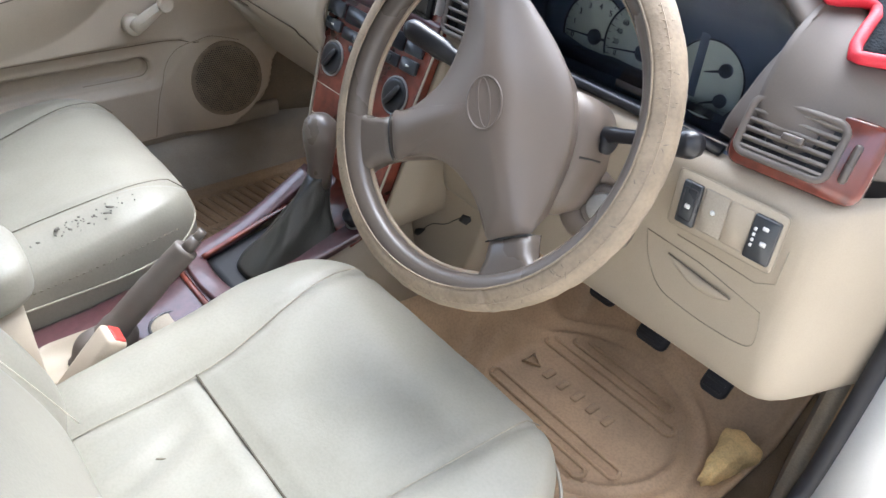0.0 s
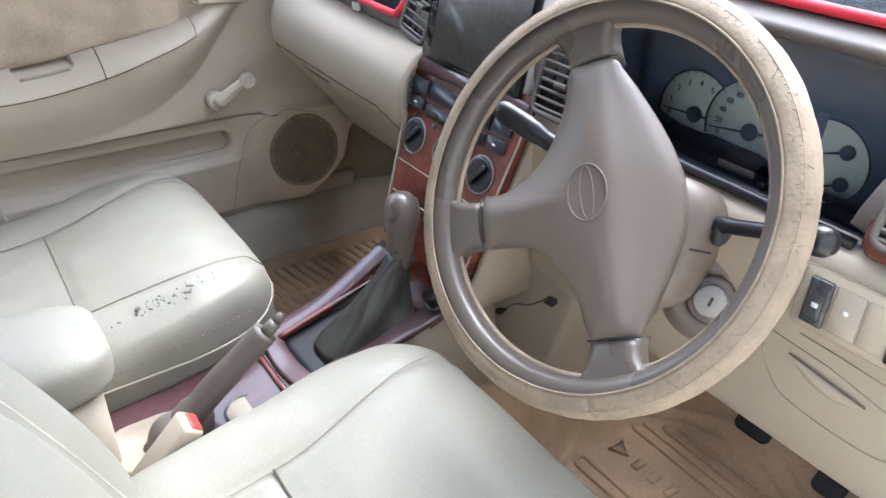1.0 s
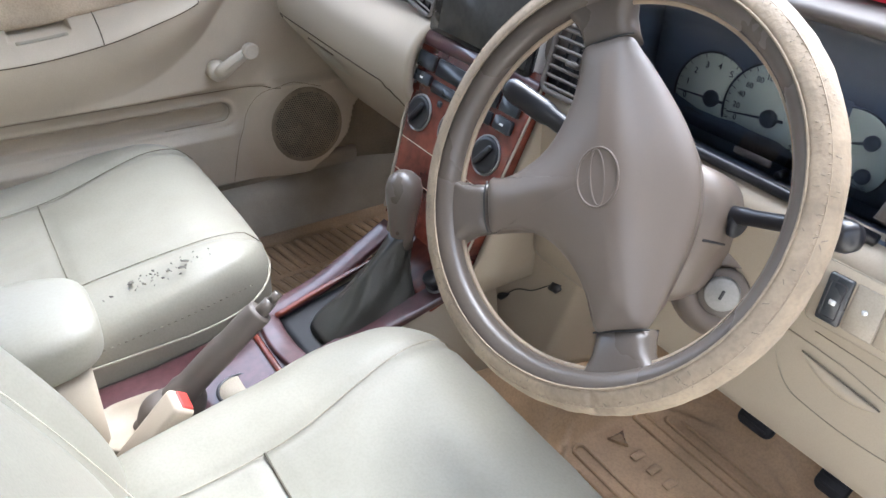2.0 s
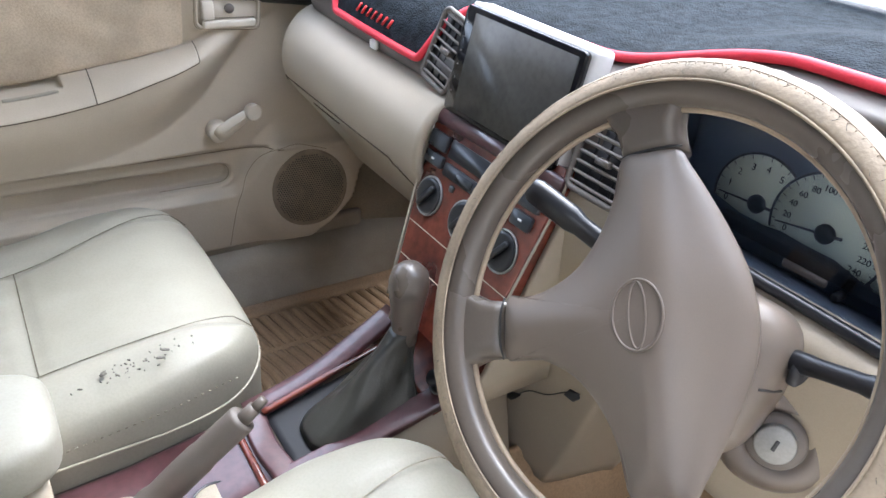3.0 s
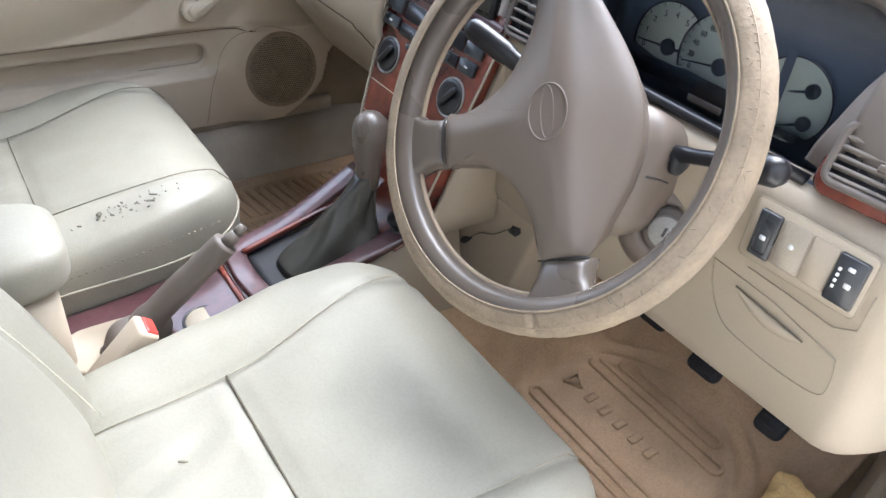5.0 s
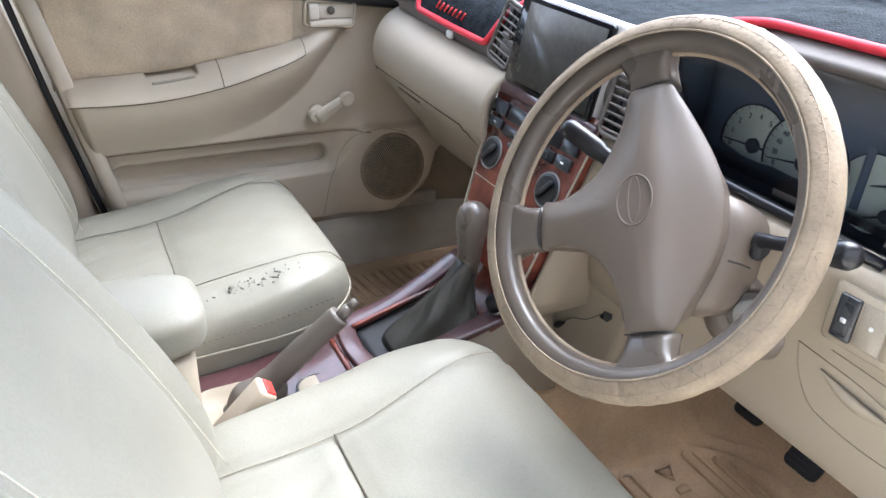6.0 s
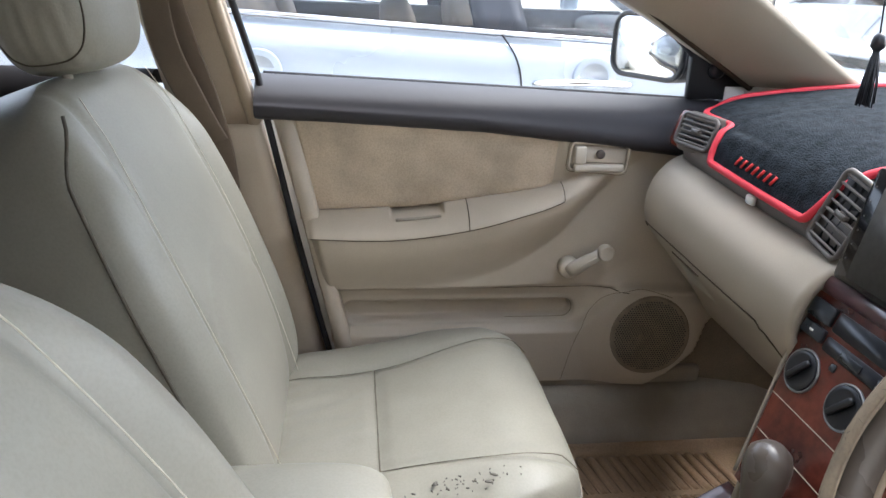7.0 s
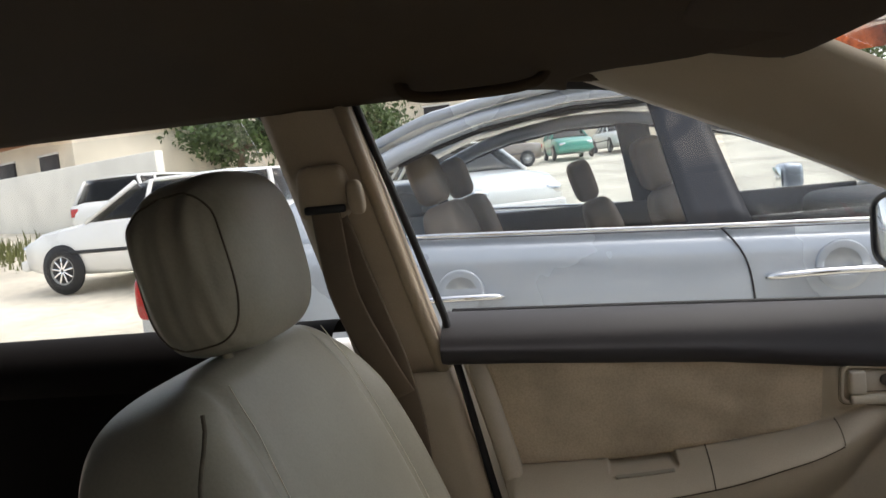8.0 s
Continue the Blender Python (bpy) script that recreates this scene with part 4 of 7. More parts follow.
# side vents
rv = louvre_vent(0.084, 0.052, pose(0.589, 0.668, 0.934, 68, 0, 6))
part("vent_surround", moved(prism(rounded(0.124, 0.074, 0.014), 0.014, 0.004), pose(0.011, -0.002, -0.021)), WOOD, rv, "wood veneer surround")
part("thumb_wheel", rbox(0.007, 0.036, 0.010, 0.003, 2, (0.054, -0.003, -0.006)), TAUPE_GLOSS, rv)
lv = louvre_vent(0.088, 0.052, pose(-0.548, 0.664, 0.980, 72, 0, 12), 6, TAUPE)
part("vent_surround", moved(prism(rounded(0.112, 0.070, 0.016), 0.014, 0.005), pose(0.0, -0.002, -0.023)), TAUPE, lv)
part("wood_flash", moved(prism(rounded(0.030, 0.066, 0.010), 0.010, 0.004), pose(-0.058, -0.002, -0.020)), WOOD, lv, "wood veneer flash")
louvre_vent(0.062, 0.096, pose(-0.155, 0.668, 0.962, 76, 12, 0), 8, TAUPE, "centre air vent beside the screen")
louvre_vent(0.075, 0.080, pose(0.160, 0.660, 0.932, 76, 0, 0), 7, TAUPE, "centre air vent")

# switch bank right of the column
BANK = pose(0.567, 0.647, 0.843, 91, 0, 2)
bank = part("switch_plate", moved(prism(rounded(0.116, 0.064, 0.006), 0.003, 0.0015), BANK), CREAM, dash)
part("plate_gap", moved(tube([(*q, 0.0015) for q in rounded(0.1165, 0.0645, 0.006)], 0.0007, 6, True), BANK), GROOVE, bank)
for x, mat, w in ((-0.038, BUTTON, 0.021), (-0.0125, CREAM_DIRTY, 0.027), (0.0145, CREAM, 0.025), (0.041, BUTTON, 0.026)):
    sw = part("switch", moved(prism(rounded(w, 0.048, 0.002), 0.0075 if mat is BUTTON else 0.0045, 0.0015), BANK @ pose(x, 0, 0)), mat, bank)
    if mat is BUTTON:
        part("switch_mark", moved(prism(rounded(0.006, 0.005, 0.001), 0.0006), BANK @ pose(x + (0.003 if x > 0 else 0), -0.002, 0.0075)), WHITE_INK, sw)
    if x > 0.03:
        part("switch_mark", moved(prism(rounded(0.006, 0.004, 0.001), 0.0006), BANK @ pose(x + 0.001, 0.014, 0.0075)), WHITE_INK, sw)
        for k in range(4):
            part("level_light", moved(prism(rounded(0.0028, 0.0035, 0.0008), 0.0008), BANK @ pose(x - 0.008, -0.008 + 0.006 * k, 0.0075)), WHITE_INK, sw)
    elif mat is BUTTON:
        part("switch_rim", moved(tube([(*q, 0.0075) for q in rounded(0.014, 0.036, 0.002)], 0.0007, 6, True), BANK @ pose(x, 0, 0)), DARK_TRIM, sw)
    elif mat is CREAM_DIRTY:
        part("indicator_lamp", moved(lathe([(0.0028, 0), (0.002, 0.0015)], 10), BANK @ pose(x, 0.002, 0.0045)), WHITE_INK, sw)

# coin tray below the switches
def tray_line(pts):
    return [(x, lower_right(x, 0)[1] + 0 * z + np.interp(z, LOWER_RIGHT[::-1, 1], LOWER_RIGHT[::-1, 0]) - LOWER_RIGHT[0, 0] - 0.001, z) for x, z in pts]
part("tray_gap", tube(tray_line(smooth_line([(0.480, 0.778), (0.486, 0.745), (0.505, 0.712), (0.530, 0.702), (0.580, 0.698), (0.622, 0.704), (0.628, 0.728), (0.624, 0.755)], 6)), 0.0006, 6), GROOVE, dash)
part("tray_gap", tube(tray_line([(0.480, 0.778), (0.55, 0.772), (0.624, 0.755)]), 0.0005, 6), GROOVE, dash)


def tray_slot(u, v):
    x = 0.512 + 0.080 * u
    z = 0.762 - 0.012 * u - 0.017 * v * math.sin(math.pi * u) ** 0.8
    p = np.array(tray_line([(x, z)])[0])
    return p + np.array((0, -0.0015 - 0.004 * v * (1 - v) * 4 * math.sin(math.pi * u), 0))


part("tray_lip", surface(tray_slot, np.linspace(0, 1, 24), np.linspace(0, 1, 7)[::-1], 0.002), CREAM, dash, "cream finger slot of the coin tray")
# Dark bead drawn as the shadow along the finger slot's upper edge.
part("slot_shadow_line", tube([tray_slot(u, 0.0) + np.array((0, -0.0005, 0.0012)) for u in np.linspace(0, 1, 16)], 0.0008, 6), SEAT_SEAM, dash)
part("switch_bank_edge", tube(tray_line([(0.517, 0.792), (0.56, 0.790), (0.61, 0.786), (0.630, 0.798), (0.632, 0.84)]), 0.0005, 6), GROOVE, dash)


# trim that closes the footwell beside the tunnel
def footwell_trim(u, v):
    z = 0.76 - 0.34 * v
    return (0.035 + 0.26 * u * (1 - 0.5 * v), 0.666 + 0.022 * math.sin(v * 2.4) + 0.020 * u + 0.10 * step(0.75, 1.0, u), z)


part("footwell_trim", surface(footwell_trim, np.linspace(0, 1, 40), np.linspace(0, 1, 20)[::-1], 0.010), CREAM, dash, "cream trim beside the tunnel")
def on_trim(u, v):
    return np.array(footwell_trim(u, v)) + np.array((0, -0.0012, 0))


part("panel_crack", tube([on_trim(u, 0.74 - 0.45 * u + 0.012 * math.sin(19 * u)) for u in np.linspace(0.04, 0.64, 18)], 0.0008, 6), INK, dash, "dark crack across the trim")
part("broken_edge", tube([on_trim(u, 0.747 - 0.45 * u) for u in (0.04, 0.07, 0.11, 0.15, 0.18)], [0.001, 0.006, 0.0055, 0.003, 0.0008], 8, flat=0.35, up=(0, 1, 0)), INK, dash, "ragged dark gap in the trim")
part("broken_edge", tube([on_trim(u, 0.747 - 0.45 * u) for u in (0.54, 0.59, 0.64)], [0.001, 0.009, 0.004], 8, flat=0.35, up=(0, 1, 0)), INK, dash)

# centre stack
st = part("centre_panel", moved(loft([[(x * k, y, z) for x, y in [(-0.126, 0.118), (-0.134, 0.092), (-0.121, 0.0), (-0.111, -0.060), (-0.094, -0.165), (0.098, -0.165), (0.108, -0.060), (0.114, 0.0), (0.122, 0.092), (0.116, 0.118)]] for z, k in ((-0.03, 1.0), (-0.002, 1.0), (0.0, 0.985))]), pose(0, 0.615, 0.795, 70.7, 0, 0)), WOOD, dash, "glossy burr wood centre panel")
sharpen(st)
STACK = pose(0, 0.615, 0.795, 70.7, 0, 0)
part("stack_rim", moved(tube(smooth_line([(-0.098, -0.16, 0), (-0.114, -0.06, 0), (-0.124, 0.0, 0), (-0.137, 0.092, 0), (-0.130, 0.118, 0)], 6), 0.0022, 6), STACK), CREAM, st)
part("stack_rim", moved(tube(smooth_line([(0.102, -0.16, 0), (0.111, -0.06, 0), (0.117, 0.0, 0), (0.125, 0.092, 0), (0.118, 0.118, 0)], 6), 0.0018, 6), STACK), CREAM, st)
part("stack_cap", moved(tube([(-0.134, 0.098, 0.002), (0, 0.101, 0.005), (0.122, 0.098, 0.002)], 0.011, 12, flat=0.6, up=(0, 0, 1)), STACK), LACQUER, st, "lacquered plum top edge")


def stack_block(name, x, y, w, h, mat, d=0.006, up=0.0):
    return part(name, moved(prism(rounded(w, h, 0.003), d, 0.0008), STACK @ pose(x, y, up)), mat, st)


for x, y, w, h in ((-0.1045, 0.068, 0.040, 0.022), (-0.102, 0.0435, 0.039, 0.016), (0.088, 0.068, 0.036, 0.022), (0.086, 0.042, 0.034, 0.018)):
    b = stack_block("push_button", x, y, w, h, BUTTON)
    if y < 0.06:
        part("button_mark", moved(prism(rounded(0.007, 0.0028, 0.0008), 0.0005), STACK @ pose(x, y, 0.006)), WHITE_INK, b)
slot = stack_block("stereo_slot", -0.0085, 0.067, 0.142, 0.024, BLACK, 0.003)
stack_block("clock_window", -0.0085, 0.040, 0.140, 0.017, BLACK, 0.003)
stack_block("hazard_switch", -0.050, 0.022, 0.010, 0.009, BUTTON, 0.002)
for x in (-0.03, 0.03):
    part("slot_button", moved(prism(rounded(0.034, 0.010, 0.002), 0.003, 0.001), STACK @ pose(x, 0.040, 0.003)), BUTTON, slot)


def climate_knob(x, y):
    k = part("climate_knob", moved(lathe([(0.0272, 0), (0.0270, 0.0025), (0.0255, 0.003), (0.0248, 0.0020), (0.001, 0.0020)], 36), STACK @ pose(x, y, 0)), STEEL, st, "rotary knob in a chrome ring")
    part("knob_face", moved(lathe([(0.0247, 0.0022), (0.0235, 0.0045), (0.019, 0.0040), (0.010, 0.0035), (0.001, 0.0035)], 32), STACK @ pose(x, y, 0)), BLACK, k)
    part("grip_bar", moved(rbox_geo(0.008, 0.038, 0.007, 0.003), STACK @ pose(x, y, 0.0075, 0, 0, -35)), BLACK, k)


for x in (-0.087, -0.008, 0.074):
    climate_knob(x, -0.004)
for x0, y0, x1, y1 in ((-0.112, -0.048, 0.109, -0.048), (-0.104, -0.096, 0.104, -0.096)):
    part("panel_joint", moved(tube([(x0, y0, 0.0002), (x1, y1, 0.0002)], 0.0007, 6), STACK), SUEDE, st)
part("side_cheek", surface(lambda t, u: (-0.1375 + 0.041 * t, 0.665 - 0.095 * t + 0.32 * u, 0.895 - 0.30 * t), np.linspace(0, 1, 10), np.linspace(0, 1, 6), 0.01), CREAM_DIRTY, dash)
part("side_cheek", surface(lambda t, u: (0.1245 - 0.027 * t, 0.665 - 0.095 * t + 0.32 * u, 0.895 - 0.30 * t), np.linspace(0, 1, 10), np.linspace(0, 1, 6)[::-1], 0.01), CREAM, dash)

# head unit screen
hu = thing("head_unit", pose(-0.002, 0.654, 0.966, 80, 1.6, 2), "large dark touch screen head unit in a silver frame", "car stereo")
part("casing", prism(rounded(0.216, 0.138, 0.006), 0.030, 0.004), SILVER_PLASTIC, hu, "silver plastic casing", pose(0, 0.001, -0.036))
part("screen", prism(rounded(0.208, 0.132, 0.006), 0.008, 0.0012), GLOSS_BLACK, hu, "black glass front", pose(0, 0, -0.006))
part("display", prism(rounded(0.180, 0.118, 0.002), 0.0008), SCREEN, hu, "", pose(0.006, 0.0, 0.002))
for k in range(6):
    part("touch_mark", lathe([(0.0012, 0), (0.0010, 0.0004)], 8), SLAT, hu, "", pose(-0.096, 0.045 - 0.017 * k, 0.002))
part("mount_block", prism(rounded(0.200, 0.120, 0.01), 0.05, 0.01), TAUPE, hu, "", pose(0, -0.006, -0.084))


# plush mat on the dashboard
def mat_edge(x):
    """Where the mat's near edge lies on the pad's profile."""
    e = 9.0 + 11.0 * (1 - step(-0.498, -0.468, x))
    e += 14.0 * step(-0.215, -0.160, x)
    e += 0.4 * step(0.10, 0.22, x)
    e += 3.5 * step(0.550, 0.575, x) - 6.0 * step(0.580, 0.600, x)
    return e


def on_pad(x, k, lift):
    k = min(max(k, 0), NU - 1.001)
    i = int(k)
    p = upper(x, i) * (1 - k + i) + upper(x, i + 1) * (k - i)
    t = upper(x, i + 1) - upper(x, i)
    n = np.array((0, -t[2], t[1]))
    return p + n / (np.linalg.norm(n) + 1e-9) * lift


mat = thing("dashboard_mat", pose(0, 0, 0), "black plush dashboard mat with red piped edge", "dashboard mat")
part("plush", surface(lambda x, t: on_pad(x, mat_edge(x) + (NU - 1 - mat_edge(x)) * t, 0.006 + 0.0015 * noise.noise((x * 9, t * 7, 0))), np.linspace(-0.655, 0.66, 170), np.linspace(0, 1, 40), 0.005), CLOTH, mat)
part("piping", tube([on_pad(x, mat_edge(x), 0.007) for x in np.linspace(-0.655, 0.66, 260)], 0.0058, 8), RED, mat, "red fabric piping")
part("piping", tube([on_pad(-0.655, k, 0.007) for k in np.linspace(mat_edge(-0.655), NU - 1, 30)], 0.0058, 8), RED, mat)
part("piping", tube([on_pad(0.66, k, 0.007) for k in np.linspace(mat_edge(0.66), NU - 1, 30)], 0.0058, 8), RED, mat)
# embroidered badge, kept as plain slanted bars
for k in range(7):
    x = -0.400 + 0.0165 * k
    p = np.array([on_pad(x + 0.003 * s, 13.4 + 1.0 * s, 0.0080) for s in (-1, 1)])
    part("embroidered_bar", tube(p, 0.0022, 6), RED_THREAD, mat)
clip = thing("plastic_clip", pose(0, 0, 0), "small white plastic clip on the dash below the mat", "clip")
part("clip_body", rbox(0.020, 0.008, 0.014, 0.003, 2, tuple(on_pad(-0.342, 5, 0.004))), WHITE_INK, clip)


# ---- steering ----
WHEEL = pose(0.352, 0.517, 0.905, 62.5, 0, 4) @ pose(0, 0, 0, 0, 0, -56)


def steering_wheel():
    w = thing("steering_wheel", WHEEL, "steering wheel in a worn beige cover, turned to one side", "steering wheel")
    ring = [(0.1845 * math.cos(a), 0.1845 * math.sin(a), 0) for a in np.arange(120) * math.pi / 60]
    def skin(a, phi):
        w = noise.noise((math.cos(a) * 16, math.sin(a) * 16, phi * 1.3)) * 0.0007 + noise.noise((math.cos(a) * 60, math.sin(a) * 60, phi * 3)) * 0.0004
        r = 0.0190 + w
        return ((0.1845 + r * math.cos(phi)) * math.cos(a), (0.1845 + r * math.cos(phi)) * math.sin(a), r * math.sin(phi))
    part("rim_cover", surface(skin, np.arange(180) * math.pi / 90, np.linspace(-2.5, 1.75, 22), 0.002, True), COVER, w, "cracked beige leatherette rim cover")
    part("rim_core", tube([(p[0] * 0.985, p[1] * 0.985, -0.001) for p in ring], 0.0158, 16, True), TAUPE_GLOSS, w, "glossy taupe rim")
    part("inner_edging", tube([(p[0] * 0.8995, p[1] * 0.8995, -0.006) for p in ring], 0.0030, 8, True), COVER_EDGE, w, "tan edging on the inside of the rim")
    part("cover_edge", tube([(p[0] * (0.1845 - 0.0034) / 0.1845, p[1] * (0.1845 - 0.0034) / 0.1845, 0.0186) for p in ring], 0.0012, 6, True), COVER, w)
    part("cover_seam", tube([(p[0] * 1.062, p[1] * 1.062, 0.0152) for p in ring], 0.0005, 6, True), COVER_EDGE, w)
    # cracks across the worn cover
    rnd = random.Random(21)
    for k in range(110):
        a = rnd.uniform(0, 2 * math.pi)
        p0, ln = rnd.uniform(0.5, 1.5), rnd.uniform(0.08, 0.28)
        da = rnd.uniform(-0.02, 0.02)
        part("crack", tube([np.array(skin(a + da * t, p0 + ln * t)) * 1.0015 for t in np.linspace(0, 1, 5)], 0.00018, 4), SCUFF, w)
    # stitches across the outer seam
    st_mesh = None
    for k in range(170):
        q = k * 2 * math.pi / 170
        m = pose(0.1948 * math.cos(q), 0.1948 * math.sin(q), 0.0162, 0, 0, math.degrees(q)) @ pose(0, 0, 0, 0, 33, random.uniform(-18, 18))
        if st_mesh is None:
            s = part("stitch", rbox(0.0020, 0.0009, 0.0010, 0.0003, 1), COVER_EDGE, w, "", m)
            st_mesh = s.data
        else:
            s = new("stitch", st_mesh)
            s.parent, s.matrix_basis = w, m
    side = [(0.0255, -0.129), (0.0262, -0.112), (0.030, -0.088), (0.045, -0.058), (0.072, -0.034), (0.102, -0.019), (0.133, -0.011), (0.135, 0.012), (0.132, 0.034), (0.118, 0.042), (0.095, 0.052), (0.060, 0.065), (0.030, 0.0735)]
    out = smooth_line(side + [(0.0, 0.0765)] + [(-x, y) for x, y in side[::-1]], 5, True)
    rim_pts = np.array(out)
    def loop(z, k, c=0.008, face=False):
        pts = []
        for x, y in out:
            q, p = x * k, c + (y - c) * k
            top = 0.034 * step(0.026, 0.080, p)
            if face:
                away = float(np.hypot(rim_pts[:, 0] - q, rim_pts[:, 1] - p).min())
                pts.append((q, p, 0.012 * (1 - math.exp(-away / 0.005)) + 0.013 * step(0.0, 0.055, away) - 0.010 - top))
            else:
                pts.append((q, p, z - 0.013 - top))
        return pts
    part("airbag_cover", loft([loop(-0.040, 0.84), loop(-0.012, 0.94), loop(0.0, 0.99)] + [loop(0, k, face=True) for k in (1.0, 0.985, 0.965, 0.94, 0.90, 0.85, 0.78, 0.70, 0.60, 0.48, 0.34, 0.2, 0.06)]), HUB, w, "taupe moulded airbag cover")
    for a in (0, 180, 270):
        up = pose(0, 0 if a == 270 else 0.012, 0) @ pose(0, 0, 0, 0, 0, a)
        sec = []
        for r, wd, th, z in ((0.1315, 0.0262, 0.016, -0.022), (0.140, 0.0258, 0.017, -0.018), (0.152, 0.027, 0.016, -0.013), (0.164, 0.033, 0.013, -0.008), (0.174, 0.042, 0.011, -0.005), (0.182, 0.052, 0.008, -0.003)):
            sec.append([(r, y, zz + z) for y, zz in [(p[0], p[1]) for p in rounded(2 * wd, 2 * th, th * 0.75, 4)]])
        part("spoke", moved(loft(sec), up), TAUPE_GLOSS, w, "polished taupe spoke")
        part("spoke_gap", moved(tube([(0.1325, y, -0.0035 - 0.006 * (abs(y) / 0.027) ** 3) for y in np.linspace(-0.027, 0.027, 12)], 0.0009, 6), up), INK, w)
    # moulded oval badge
    def oval(rx, ry, dy, r, z):
        return moved(tube([(rx * math.cos(a), dy + ry * math.sin(a), 0) for a in np.arange(48) * math.pi / 24], r, 8, True), pose(0, 0, z))
    em = part("badge", oval(0.0265, 0.0205, 0.0095, 0.0012, 0.0150), HUB, w, "raised oval badge")
    part("badge_oval", oval(0.0250, 0.0070, 0.0095, 0.0009, 0.0152), HUB, em)


def steering_column():
    c = thing("steering_column", pose(0.352, 0.517, 0.905, 62.5, 0, 2), "taupe steering column shroud with ignition lock and stalks", "steering column")
    secs = []
    for z, w, h, dy in ((-0.062, 0.110, 0.100, -0.005), (-0.072, 0.150, 0.130, -0.012), (-0.095, 0.162, 0.136, -0.014), (-0.12, 0.154, 0.134, -0.013), (-0.15, 0.138, 0.130, -0.012), (-0.19, 0.126, 0.124, -0.010), (-0.26, 0.11, 0.11, -0.01)):
        secs.append([(x, y + dy, z) for x, y in rounded(w, h, 0.035, 6)])
    part("shroud", loft(secs), HUB, c)
    part("shroud_joint", tube([(x * 1.01, y * 0.2 - 0.006, z) for x, y, z in [(0.076, 0, -0.078), (0.080, 0.01, -0.095), (0.0765, 0.01, -0.12)]], 0.0012, 6), INK, c)
    lock = part("ignition_lock", moved(lathe([(0.025, -0.03), (0.025, -0.004), (0.0225, -0.002)], 32), pose(0.084, -0.050, -0.160, 6, 26, 0)), TAUPE, c)
    part("lock_face", moved(lathe([(0.0172, -0.006), (0.0168, 0.004), (0.0155, 0.005), (0.001, 0.005)], 32), pose(0.084, -0.050, -0.158, 6, 26, 0)), LOCK_METAL, lock, "worn metal lock face")
    part("key_slot", moved(rbox_geo(0.003, 0.010, 0.002, 0.0005), pose(0.084, -0.050, -0.158, 6, 26, 0) @ pose(0, 0, 0.0055)), INK, lock)
    part("lock_boss", moved(lathe([(0.066, -0.12), (0.062, -0.06), (0.056, -0.030), (0.046, -0.014), (0.030, -0.007), (0.0265, -0.012)], 40), pose(0.084, -0.050, -0.160, 6, 26, 0)), HUB, c)
    r = part("stalk", tube(smooth_line([(0.060, 0.020, -0.105), (0.10, 0.030, -0.090), (0.14, 0.040, -0.074), (0.170, 0.046, -0.063)], 6), [0.0085] * 6 + [0.0075] * 6 + [0.0085] * 7, 12, flat=0.8), BLACK, c, "black lighting stalk")
    part("stalk_knob", moved(lathe([(0.009, -0.020), (0.0125, -0.010), (0.0135, 0.008), (0.0105, 0.015), (0.004, 0.0175)], 24), pose(0.180, 0.049, -0.060, -14, 70, 0)), BLACK, r)
    part("stalk_boot", moved(lathe([(0.014, 0), (0.0135, 0.005), (0.010, 0.007)], 20), pose(0.084, 0.020, -0.103, 0, 90, 0)), BLACK_MATT, r)
    part("stalk", tube(smooth_line([(-0.060, 0.018, -0.100), (-0.10, 0.024, -0.084), (-0.15, 0.034, -0.056), (-0.190, 0.041, -0.036)], 6), [0.0085] * 5 + [0.0105] * 6 + [0.0130] * 6 + [0.011, 0.006], 12, flat=0.8), BLACK, c, "black wiper stalk")
    part("column_tube", lathe([(0.03, -0.42), (0.03, -0.2)], 16), BLACK_MATT, c)


steering_wheel()
steering_column()


